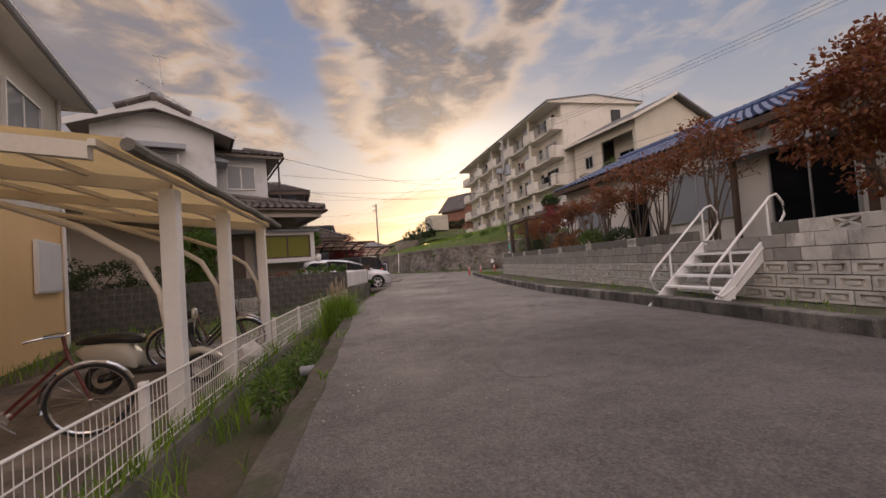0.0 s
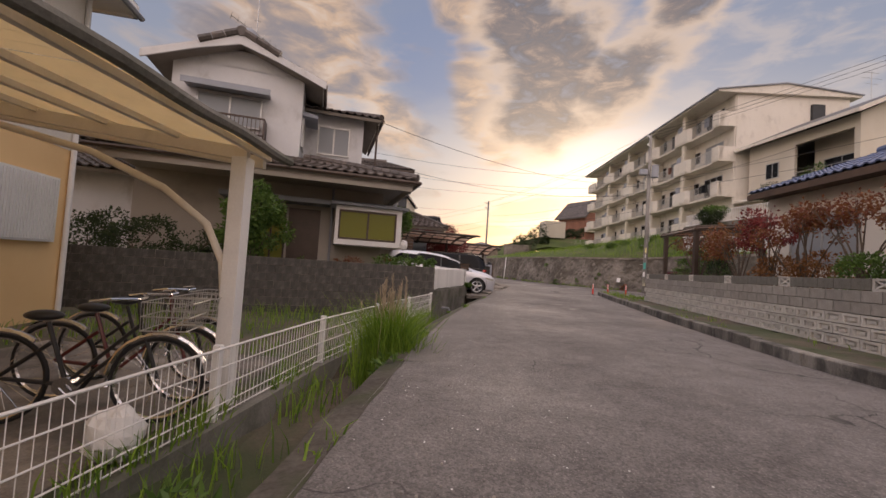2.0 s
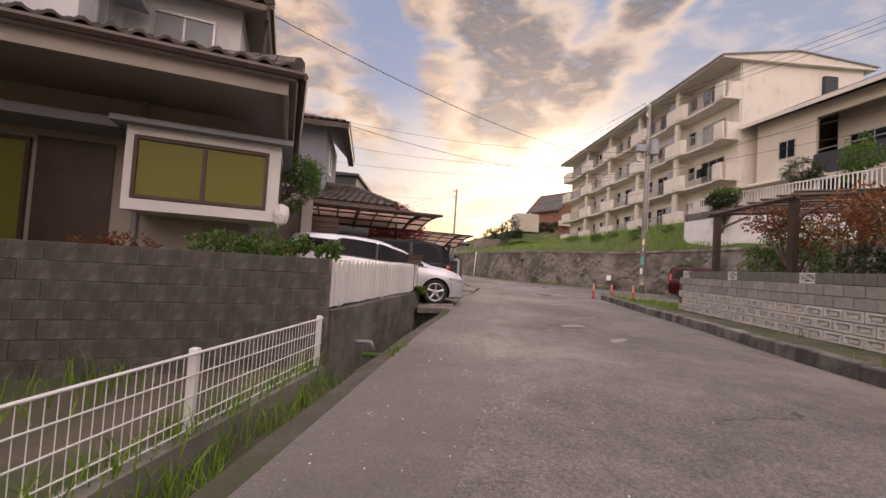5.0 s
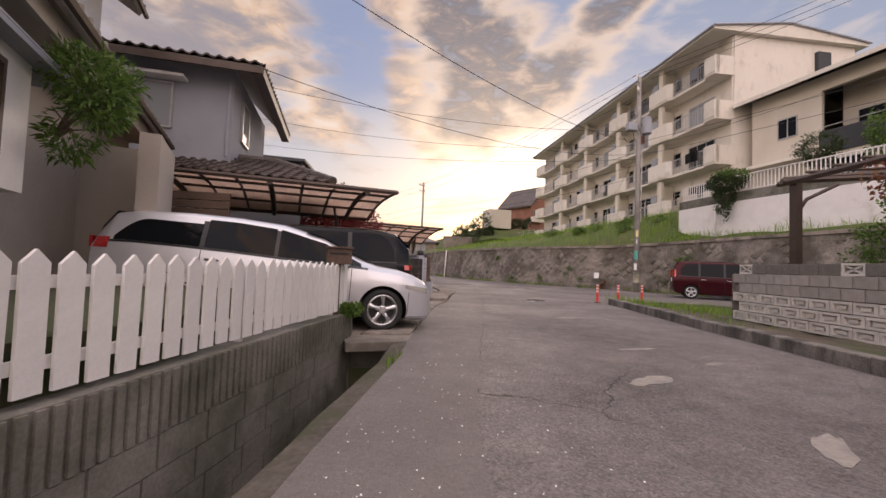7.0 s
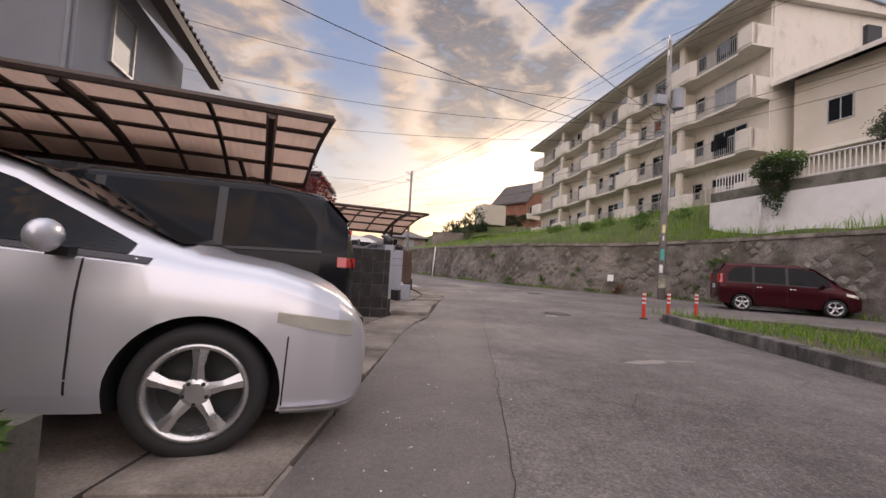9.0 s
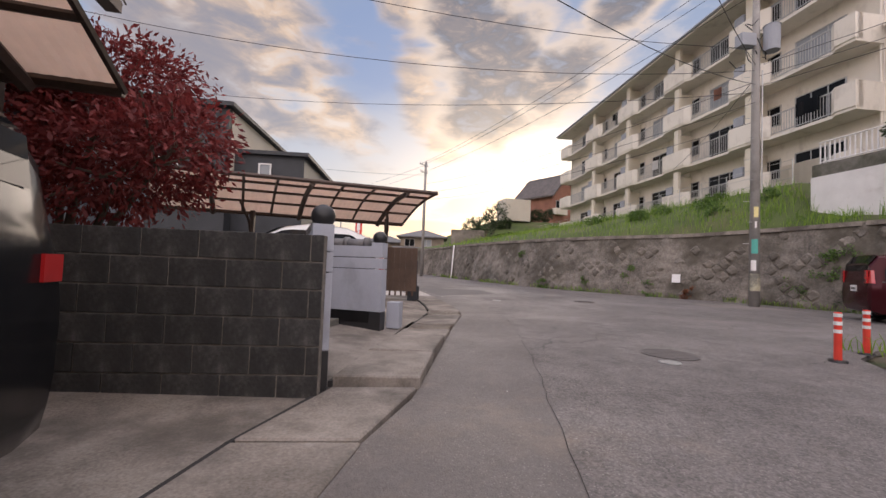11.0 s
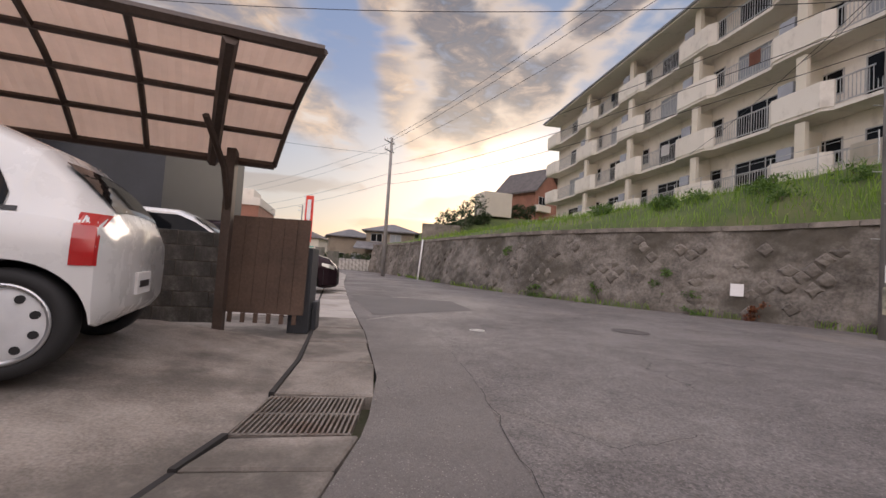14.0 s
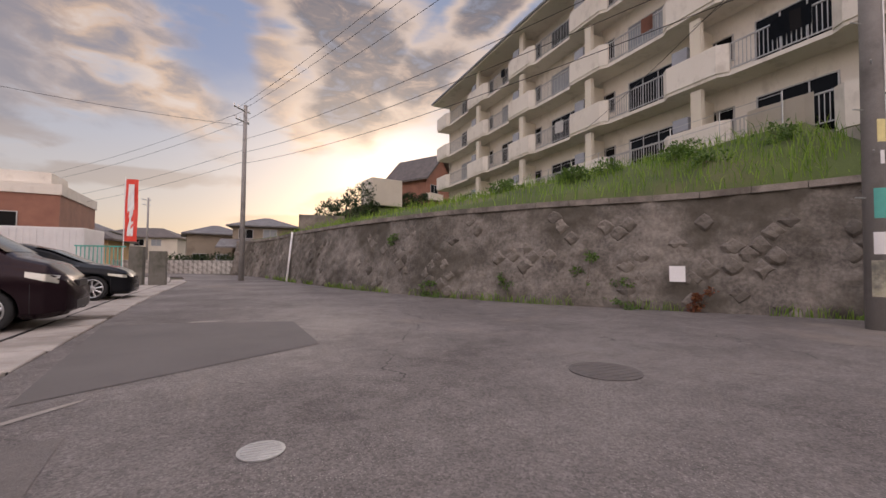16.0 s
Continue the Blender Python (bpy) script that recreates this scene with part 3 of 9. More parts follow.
for y in np.linspace(-12, 28.2, 140):
    l, r = at_y(RIGHT[:11], y) + 0.2, max(at_y(WALLR, y), at_y(RIGHT[:11], y) + 0.5) + 0.3
    rows.append([(l + (r - l) * k / 5, y, 0.1 + 0.05 * noise.noise((l + k, y * 2, 0))) for k in range(6)])
grid(bm, rows)
solo("verge", bm, M_SOIL, "weedy earth strip between kerb and block wall", "verge", kind="structure")

# left road edge: concrete lip of the ditch
bm = B()
rows = []
for y0 in np.arange(-8, 20.71, 0.12):
    a = at_y(LEFT, y0)
    w1, w2 = 0.035 * noise.noise((0, y0 * 1.7, 1)), 0.05 * noise.noise((4, y0 * 1.3, 2))
    rows.append([(a + 0.03 + w1, y0, -0.9), (a + 0.03 + w1, y0, 0.004), (a - 0.08 + w2, y0, -0.012 + w1 * 0.3), (a - 0.2 + w2, y0, -0.035 + w2 * 0.4), (a - 0.25 + w2, y0, -0.1 + w1), (a - 0.28 + w2, y0, -1.05)])
grid(bm, rows)
solo("ditch_edge", bm, M_LIP, "mossy concrete lip along the ditch", "kerb", kind="structure")
bm = B()
for (ax, ay), (bx, by) in zip(FENCE, FENCE[1:]):
    d = (Vector((bx, by)) - Vector((ax, ay))).normalized() * 0.004
    extrude(bm, [(ax - 0.10, ay, -0.7), (ax + 0.12, ay, -0.7), (ax + 0.10, ay, -0.30), (ax - 0.08, ay, -0.30)], (bx - ax - d.x, by - ay - d.y, 0))
solo("fence_footing", bm, M_CONC_OLD, "low mossy concrete footing under the mesh fence", "kerb", kind="structure")


# ---- masonry ----
def blocks(owner, p, q, z0, courses, mat, length=0.4, height=0.2, depth=0.12, name="block", limit=300, mats=None, skip=()):
    """Running-bond block wall from p to q, each block a part."""
    p, q = Vector(p), Vector(q)
    d = (q - p).normalized()
    nrm = Vector((-d.y, d.x))
    L = (q - p).length
    shared, count = {}, 0
    rest = B()
    rot = math.atan2(d.y, d.x)
    bm = B()
    extrude(bm, [(*(p - nrm * (depth / 2 - 0.012)), z0), (*(q - nrm * (depth / 2 - 0.012)), z0), (*(q + nrm * (depth / 2 - 0.012)), z0), (*(p + nrm * (depth / 2 - 0.012)), z0)], (0, 0, courses * height - 0.008))
    part("core", bm, M_MORTAR, owner)
    for c in range(courses):
        x = 0.0 if c % 2 == 0 else -length / 2
        while x < L - 0.02:
            a, b = max(x, 0.0), min(x + length, L)
            x += length
            if b - a < 0.05 or (c, round(a, 1)) in skip:
                continue
            key = (round(b - a, 3), mats[c].name if mats else mat.name)
            if key not in shared:
                m = B()
                box(m, 0.005, -depth / 2, 0.005, b - a - 0.005, depth / 2, height - 0.005, bevel=0.008)
                shared[key] = mesh_of(name, m, mats[c] if mats else mat)
            o = new(name, shared[key])
            o.parent = owner
            o.matrix_world = Matrix.Translation((*(p + d * a), z0 + c * height)) @ Matrix.Rotation(rot, 4, "Z")
            count += 1
    return count


def faced_block(w, h, depth):
    """A decorative block with a sunk square in its face."""
    m = B()
    box(m, 0.008, -depth / 2, 0.008, w - 0.008, depth / 2 - 0.045, h - 0.008)
    for x0, z0, x1, z1 in ((0.008, 0.008, w - 0.008, 0.045), (0.008, h - 0.05, w - 0.008, h - 0.008), (0.008, 0.045, 0.06, h - 0.05), (w - 0.06, 0.045, w - 0.008, h - 0.05), (0.12, 0.07, w - 0.12, h - 0.075)):
        box(m, x0, depth / 2 - 0.045, z0, x1, depth / 2 - (0.012 if x0 == 0.12 else 0.0), z1)
    return m


# right garden wall: embossed lower courses, plain upper ones, pierced blocks in the top course
garden_wall = thing("block_wall", "pale concrete block garden wall with embossed lower courses", "wall", kind="structure")
emb = mesh_of("embossed_block", faced_block(0.4, 0.2, 0.14), M_BLOCK)
pl = B()
box(pl, 0.005, -0.07, 0.005, 0.395, 0.07, 0.195, bevel=0.006)
plb = mesh_of("block", pl, M_BLOCK_GREY)
pt = B()
box(pt, 0.005, -0.072, 0.005, 0.395, 0.072, 0.195, bevel=0.008)
capb = mesh_of("cap_block", pt, M_CONC_OLD)
pv = B()
for x0, z0, x1, z1 in ((0, 0, 0.4, 0.035), (0, 0.165, 0.4, 0.2), (0, 0.035, 0.04, 0.165), (0.36, 0.035, 0.4, 0.165)):
    box(pv, x0, -0.06, z0, x1, 0.06, z1)
for s in (-1, 1):
    box(pv, -0.15, -0.05, -0.016, 0.15, 0.05, 0.016, m=Matrix.Translation((0.2, 0, 0.1)) @ Matrix.Rotation(s * 0.42, 4, "Y"))
pierced = mesh_of("pierced_block", pv, M_BLOCK)
LW = total(WALLR)
STEP_GAP = (5.2, 6.4)
rest = B()
core = B()
for a, b in zip(WALLR, WALLR[1:]):
    d = (Vector(b) - Vector(a)).normalized()
    nn = Vector((d.y, -d.x))
    e = d * 0.003
    extrude(core, [(*(Vector(a) + nn * 0.055), 0.05), (*(Vector(b) + nn * 0.055 - e), 0.05), (*(Vector(b) + nn * 0.135 - e), 0.05), (*(Vector(a) + nn * 0.135), 0.05)], (0, 0, 1.02))
part("core", core, M_MORTAR, garden_wall)
for c in range(6):
    s = 0.0 if c % 2 == 0 else 0.2
    k = 0
    while s < LW - 0.4:
        a, d = along(WALLR, s)
        rz = math.atan2(d.y, d.x)
        me = emb if c in (0, 1, 2) else capb if c == 5 else plb
        lift = 0.0
        if c == 5 and k % 6 == 3:
            me = pierced
        depth_off = 0.0 if me is not emb else 0.012
        near = a.y > 4.5 and a.y < 24
        if c == 5 and STEP_GAP[0] - 0.3 < a.y < STEP_GAP[1]:
            s += 0.4
            k += 1
            continue
        m4 = Matrix.Translation((a.x - d.y * 0 + d.y * 0.07, a.y - d.x * 0.07, 0.1 + c * 0.2)) @ Matrix.Rotation(rz, 4, "Z")
        if near and k % 1 == 0:
            o = new(me.name, me)
            o.parent = garden_wall
            o.matrix_world = m4
        else:
            t = bmesh.new()
            t.from_mesh(me)
            bmesh.ops.transform(t, matrix=m4, verts=t.verts)
            tmp = bpy.data.meshes.new("tmp")
            t.to_mesh(tmp)
            t.free()
            rest.from_mesh(tmp)
            bpy.data.meshes.remove(tmp)
        s += 0.4
        k += 1
ob = part("far_blocks", rest, M_BLOCK, garden_wall)
tagged(ob, kind="stuff")
bm = B()
rows = []
for y in list(np.linspace(-12, 23.5, 40)):
    x = at_y(WALLR, y) + 0.1
    rows.append([(x + k * 1.4, y, 1.08 + 0.04 * noise.noise((k, y, 3))) for k in range(8)])
g = grid(bm, rows)
edge = [v.co.copy() for v in g[-1]]
extrude(bm, [(9.2, 23.45, 0.0), (15.5, 23.45, 0.0), (15.5, 23.45, 1.08), (9.2, 23.45, 1.08)], (0, 0.08, 0))
solo("garden_ground", bm, M_SOIL, "raised garden soil behind the block wall", "ground", kind="structure")

# ---- the stone retaining wall with its grass bank ----
BATTER, RTOP = 0.55, 2.72
REV = WALLBASE[::-1]


def wall_at(s):
    """Base point, direction, the way into the bank and the top height of the wall at a length s."""
    p, d = along(REV, s)
    return p, d, Vector((-d.y, d.x)), RTOP + min(0.5, max(0.0, p.x - 14.5) * 0.08)


S_LO, S_HI = total(REV[:3]) - 1.0, total(REV)
retaining = thing("retaining_wall", "rough weathered stone retaining wall laid in diamonds", "wall", kind="structure")
bm = B()
rows, back = [], []
for s in np.arange(S_LO, S_HI, 0.09):
    p, d, n_in, z1 = wall_at(s)
    row = []
    for k in range(33):
        z = z1 * k / 32
        # rounded rubble with sunk joints, laid on the slant
        a, b = s + 0.12 * noise.noise((s * 0.9, z, 5)), z + 0.12 * noise.noise((s, z * 0.9, 9))
        near, _ = noise.voronoi(((a + b) * 1.75, (a - b) * 1.75, 0.4))
        j = 0.05 * noise.fractal((p.x * 1.3, p.y * 1.3, z * 1.8), 1.0, 2.0, 4) - 0.13 * min(0.55, near[1] - near[0]) + 0.035
        row.append((*(p + n_in * (BATTER * k / 32 + j)), z))
    row += [(*(p + n_in * (BATTER + 0.5)), z1 + 0.01), (*(p + n_in * (BATTER + 0.5)), 0.0)]
    rows.append(row)
grid(bm, rows)
part("mortar_face", bm, M_MORTAR, retaining, smooth=True)


def stone(bm, c, u, v, w, half, rnd):
    """A pillow-shaped stone: half its diagonal, u and v its axes, w out of the wall."""
    ring, inner = [], []
    for k in range(8):
        a = math.pi / 4 * k
        r = (1.0 if k % 2 == 0 else 0.76) * half * rnd.uniform(0.72, 1.02)
        o = math.cos(a) * r * u + math.sin(a) * r * v
        ring.append(bm.verts.new(c + o - 0.03 * w))
        inner.append(bm.verts.new(c + o * 0.72 + w * rnd.uniform(0.0, 0.055)))
    mid = bm.verts.new(c + w * rnd.uniform(0.01, 0.07))
    for k in range(8):
        j = (k + 1) % 8
        bm.faces.new((ring[k], ring[j], inner[j], inner[k]))
        bm.faces.new((inner[k], inner[j], mid))


rnd = random.Random(11)
rest = B()
HALF = 0.27
made = 0
s = S_LO + 0.3
while s < S_HI - 0.4:
    for lane in range(14):
        ss = s + (HALF if lane % 2 else 0.0)
        p, d, n_in, z1 = wall_at(ss)
        z = 0.18 + lane * HALF
        if z > z1 - 0.2:
            break
        c = Vector((*(p + n_in * (BATTER * z / z1)), z))
        u = Vector((d.x, d.y, 0))
        v = Vector((n_in.x * BATTER, n_in.y * BATTER, z1)).normalized()
        w = u.cross(v).normalized()
        if w.dot(Vector((n_in.x, n_in.y, 0))) > 0:
            w = -w
        c += u * rnd.uniform(-0.05, 0.05) + v * rnd.uniform(-0.05, 0.05)
        if rnd.random() < 0.62 or noise.noise((c.x * 0.5, c.y * 0.5, c.z * 0.9)) > 0.08:
            continue
        if 36.5 < c.y < 45.5 and c.x < 17.5 and made < 300:
            m = B()
            stone(m, Vector((0, 0, 0)), u, v, w, HALF, rnd)
            o = part("stone", m, M_STONE, retaining)
            o.location = c
            made += 1
        else:
            stone(rest, c, u, v, w, HALF, rnd)
    s += 2 * HALF
tagged(part("far_stones", rest, M_STONE, retaining), kind="stuff")
cop = B()
for s in np.arange(S_LO, S_HI - 1.0, 1.0):
    p, d, n_in, z1 = wall_at(s)
    q, d2, n2, z2 = wall_at(s + 0.985)
    lo, hi = p + n_in * (BATTER - 0.08), p + n_in * (BATTER + 0.3)
    lo2, hi2 = q + n2 * (BATTER - 0.08), q + n2 * (BATTER + 0.3)
    a = [cop.verts.new((*c, z)) for c, z in ((lo, z1 - 0.1), (hi, z1 - 0.1), (hi, z1 + 0.06), (lo, z1 + 0.05))]
    b = [cop.verts.new((*c, z)) for c, z in ((lo2, z2 - 0.1), (hi2, z2 - 0.1), (hi2, z2 + 0.06), (lo2, z2 + 0.05))]
    cop.faces.new(a[::-1])
    cop.faces.new(b)
    for i in range(4):
        cop.faces.new((a[i], a[(i + 1) % 4], b[(i + 1) % 4], b[i]))
part("coping", cop, M_CONC, retaining, "grey concrete coping")

# grass bank up to the flats
APT_X, APT_Y0, APT_Y1, APT_Z = 21.9, 38.9, 71.2, 5.55


def bank_rows(step, cols):
    for s in np.arange(S_LO, S_HI, step):
        p, d, n_in, z1 = wall_at(s)
        a = p + n_in * (BATTER + 0.25)
        k = min(1.0, max(0.0, (a.y - 37.2) / 2.0))
        b = (a + Vector((1.1, 0.0))) * (1 - k) + Vector((max(APT_X - 1.2, a.x + 1.0), a.y + (a.y - 38) * 0.2 + 1.0)) * k
        yield a, b, z1, (z1 + 0.45) * (1 - k) + (APT_Z - 0.1) * k


bm = B()
rows = []
for a, b, z1, zb in bank_rows(0.8, 14):
    row = []
    for k in range(15):
        f = k / 14
        q = a + (b - a) * f
        z = z1 + (zb - z1) * (f ** 0.8) + (0.12 * noise.noise((q.x * 0.7, q.y * 0.7, 0)) if 0 < k else -0.05)
        row.append((q.x, q.y, z))
    row += [(row[-1][0] + 40, row[-1][1] + 2, zb), (row[-1][0] + 40.1, row[-1][1] + 2, -0.2)]
    rows.append(row)
grid(bm, rows)
solo("grass_bank", bm, M_GRASSG, "sloping bank of rough green grass above the stone wall", "ground", kind="structure", smooth=True)


# ---- the block of flats ----
def window_unit(parent, w, h, m, glass_mat=None, frame_mat=None, sashes=2, name="window", bar=0.05):
    """A sliding window: a frame and its panes under one part; local x along the wall, -y outward."""
    fr = B()
    for x0, z0, x1, z1 in ((0, 0, w, bar), (0, h - bar, w, h), (0, bar, bar, h - bar), (w - bar, bar, w, h - bar)):
        box(fr, x0, -0.045, z0, x1, 0.03, z1)
    for k in range(1, sashes):
        box(fr, w * k / sashes - bar / 2, -0.025, bar, w * k / sashes + bar / 2, 0.02, h - bar)
    win = part(name, fr, frame_mat or M_BROWNMETAL, parent)
    win.matrix_basis = m
    for k in range(sashes):
        g = B()
        box(g, w * k / sashes + bar / 2 + 0.003, -0.006, bar + 0.003, w * (k + 1) / sashes - bar / 2 - 0.003, 0.006, h - bar - 0.003)
        part("pane", g, glass_mat or M_GLASS, win)
    return win


flats = thing("apartment_building", "four-storey cream concrete block of flats with balconies", "building", pose(APT_X, APT_Y0, APT_Z, 0, 0, 0.9))
FL, ST = APT_Y1 - APT_Y0, 2.98
RAILS = [(1.2, 4.3), (7.1, 10.3), (13.2, 16.5), (19.6, 22.6), (26.0, 29.8)]
bm = B()
box(bm, 1.25, 0, -1.5, 10.5, FL, 4 * ST - 0.28)
part("wall", bm, M_APT, flats)
# low-pitched roof with a deep eave
bm = B()
extrude(bm, [(-0.55, -0.35, 4 * ST - 0.22), (5.0, -0.35, 4 * ST + 0.55), (11.2, -0.35, 4 * ST - 0.1), (11.2, -0.35, 4 * ST - 0.28), (-0.55, -0.35, 4 * ST - 0.40)], (0, FL + 0.7, 0))
part("roof", bm, M_APT, flats)
bm = B()
for a, b in (((-0.62, -0.42, 4 * ST - 0.2), (5.0, -0.42, 4 * ST + 0.58)), ((5.0, -0.42, 4 * ST + 0.58), (11.3, -0.42, 4 * ST - 0.08))):
    path_rod(bm, [a, b], 0.07, 6)
path_rod(bm, [(-0.62, -0.42, 4 * ST - 0.22), (-0.62, FL + 0.42, 4 * ST - 0.22)], 0.09, 6)
part("gutter", bm, M_GREYW, flats)
bm = B()
box(bm, 7.3, -0.25, 4 * ST - 2.3, 8.3, 0.02, 4 * ST - 1.0)
part("vent_box", bm, M_DARKCLAD, flats, "dark grey vent box on the end wall")
for f in range(4):
    z = f * ST
    if f:
        bm = B()
        # slab follows the bowed parapets
        pts = [(1.3, 0.02), (-0.15, 0.02)]
        y_prev = 0.0
        for r0, r1 in RAILS:
            pts += [(-0.15, r0 - 0.35), (0.1, r0), (0.1, r1), (-0.15, r1 + 0.35)]
        pts += [(-0.15, FL - 0.02), (1.3, FL - 0.02)]
        extrude(bm, [(x, y, z - 0.16) for x, y in pts], (0, 0, 0.16))
        part("balcony_slab", bm, M_APT, flats)
    edges = [0.0] + [v for r in RAILS for v in r] + [FL]
    for k in range(0, len(edges), 2):
        y0, y1 = edges[k], edges[k + 1]
        bm = B()
        a0, a1 = (0.35 if k else 0.0), (0.35 if k + 2 < len(edges) else 0.0)
        outer = [(0.06, y0), (-0.2, y0 + a0), (-0.2, y1 - a1), (0.06, y1)]
        inner = [(0.18, y1), (-0.06, y1 - a1), (-0.06, y0 + a0), (0.18, y0)]
        extrude(bm, [(x, y, z - (0.02 if f else 0.3)) for x, y in outer + inner], (0, 0, 1.12 + (0 if f else 0.28)))
        part("parapet", bm, M_APT, flats)
        if k == 0 or k + 2 >= len(edges):
            bm = B()
            box(bm, -0.14, y0 + 0.02 if k == 0 else y1 - 0.14, z, 1.25, y0 + 0.14 if k == 0 else y1 - 0.02, z + 1.1)
            part("parapet", bm, M_APT, flats)
        if 0 < k < len(edges) - 2:
            ym = (y0 + y1) / 2
            bm = B()
            box(bm, 0.1, ym - 0.06, z, 1.25, ym + 0.06, z + 2.4)
            part("divider", bm, M_APT_IN, flats)
            bm = B()
            box(bm, 0.0, ym + 0.25, z + 1.2, 0.42, ym + 0.95, z + 1.75, bevel=0.02)
            part("air_conditioner", bm, M_GREYW, flats, "grey balcony air conditioner")
            bm = B()
            box(bm, -0.02, ym - 0.35, z - 0.02, 0.2, ym + 0.1, z + ST - 0.3)
            part("pier", bm, M_APT_IN, flats)
    for r0, r1 in RAILS:
        if f == 0 and r0 > 14:
            pass
        rail = B()
        box(rail, 0.1, r0, z + 1.05, 0.16, r1, z + 1.10)
        box(rail, 0.11, r0, z + 0.08, 0.15, r1, z + 0.12)
        for y in np.arange(r0 + 0.13, r1, 0.14):
            box(rail, 0.12, y - 0.012, z + 0.12, 0.14, y + 0.012, z + 1.05)
        part("railing", rail, M_STEEL, flats, "grey steel railing")
        m = Matrix.Translation((1.24, r1 - 0.3, z + 0.05)) @ Matrix.Rotation(-math.pi / 2, 4, "Z")
        window_unit(flats, r1 - r0 - 0.6, 2.0, m, M_GLASS if (f + int(r0)) % 3 else M_GLASSC, M_STEEL, 3)
        m = Matrix.Translation((1.24, r0 - 0.9, z + 0.9)) @ Matrix.Rotation(-math.pi / 2, 4, "Z")
        if r0 > 2:
            window_unit(flats, 1.4, 1.1, m, M_GLASS, M_STEEL, 2)
for y in (0.12, 11.8, 24.3, FL - 0.1):
    bm = B()
    rod(bm, (1.18, y - 0.02, -0.5), (1.18, y - 0.02, 4 * ST - 0.4), 0.05)
    part("downpipe", bm, M_APT, flats)
# washing and screens hung out on the lowest and second balconies
washing = random.Random(5)
for (k, f, w, h, mat) in ((0, 0, 2.0, 1.1, M_WOOD), (0, 1, 1.2, 0.7, M_CARBLACK), (1, 2, 0.6, 0.7, M_BRICK), (3, 3, 0.5, 0.6, M_CARBLACK), (2, 1, 0.7, 0.7, M_WHITE), (0, 3, 0.7, 0.8, M_GREYW)):
    bm = B()
    y = RAILS[k][0] + 0.5
    rows = [[(0.04 + 0.03 * math.sin(7 * u / 8 * w), y + w * u / 8, f * ST + 1.18 - h * v / 4) for u in range(9)] for v in range(5)]
    grid(bm, rows)
    bmesh.ops.solidify(bm, geom=bm.faces[:], thickness=0.015)
    m4 = flats.matrix_world
    solo("laundry", bm, M_BEIGE if mat is M_WOOD else mat, "cloth hung over the balcony railing", "laundry", m4, group="laundry on the balconies")

# ---- chain-link fence along the top of the bank ----
bank_fence = thing("bank_fence", "thin grey wire fence along the top of the grass bank", "fence")
for i, y in enumerate(np.arange(41.0, 78, 2.0)):
    bm = B()
    x = APT_X - 0.95 - (0.06 * (y - 60) if y > 60 else 0)
    rod(bm, (x, y, APT_Z - 0.3), (x, y, APT_Z + 1.15), 0.022, seg=6)
    part("post", bm, M_STEEL, bank_fence)
for z in (0.25, 0.7, 1.12):
    bm = B()
    path_rod(bm, [(APT_X - 0.95, 41, APT_Z + z), (APT_X - 0.95, 60, APT_Z + z), (APT_X - 2.0, 77, APT_Z + z)], 0.012, 5)
    part("wire", bm, M_STEEL, bank_fence)

# ---- white wall, railing and house beside the flats ----
WW = [(18.6, 37.7), (18.7, 35.4), (19.5, 30.2), (20.9, 23), (22.2, 12)]
plateau = B()
grid(plateau, [[(x + 0.15, y, 5.15), (x + 26, y, 5.15)] for x, y in WW])
solo("terrace", plateau, M_SOIL, "bare ground of the upper house terrace", "ground", kind="structure")
for nm, z0, z1, t, mt, lb in (("white_wall", 2.7, 4.98, 0.25, M_WHITE, "white painted concrete wall above the stone wall"), ("wall_cap", 4.984, 5.45, 0.2, M_CONC_OLD, "brown-grey concrete band on the white wall")):
    bm = B()
    for (ax, ay), (bx, by) in zip(WW, WW[1:]):
        extrude(bm, [(ax, ay, z0), (ax + t, ay, z0), (ax + t, ay, z1), (ax, ay, z1)], (bx - ax, by - ay + 0.004, 0))
    box(bm, 18.6, 37.7, z0, 26, 37.7 + t, z1)
    solo(nm, bm, mt, lb, "wall", kind="structure")
fence2 = thing("white_railing", "white metal railing on top of the retaining wall", "railing")
LWW = total(WW)
for s in np.arange(0.05, LWW - 0.1, 0.17):
    p, d = along(WW, s)
    bm = B()
    box(bm, p.x + 0.07, p.y - 0.02, 5.45, p.x + 0.10, p.y + 0.02, 6.3)
    part("baluster", bm, M_WHITE, fence2)
for dz in (0.08, 0.85):
    bm = B()
    path_rod(bm, [(x + 0.085, y, 5.45 + dz) for x, y in WW], 0.03, 6)
    part("rail", bm, M_WHITE, fence2)
bm = B()
rod(bm, (18.53, 35.0, 3.2), (18.53, 35.0, 4.7), 0.06)
part("drain_pipe", bm, M_WHITE, fence2) if False else solo("drain_pipe", bm, M_WHITE, "white plastic drain pipe on the wall", "pipe", smooth=True)

house_f = thing("house", "beige two-storey house with a recessed dark balcony", "house", pose(24.9, 30.2, 5.15, 0, 0, 7))
HW, HD, HE, HP = 9.2, 8.2, 7.1, 9.4
bm = B()
box(bm, 0, 0, -0.3, 0.2, 2.0 - 0.3, 2.6)
box(bm, 0, 4.3, -0.3, 0.2, HD, HE)
box(bm, 0, 0, -0.3, 0.2, 4.3, 2.75)
box(bm, 0, 0, 6.3, 0.2, 4.3, HE)
box(bm, 0, 0, 2.75, 0.2, 0.35, 6.3)
box(bm, 1.6, 0.2, 2.75, 1.75, 4.3, HE)
box(bm, 0.2, 0, -0.3, HW, 0.2, HE)
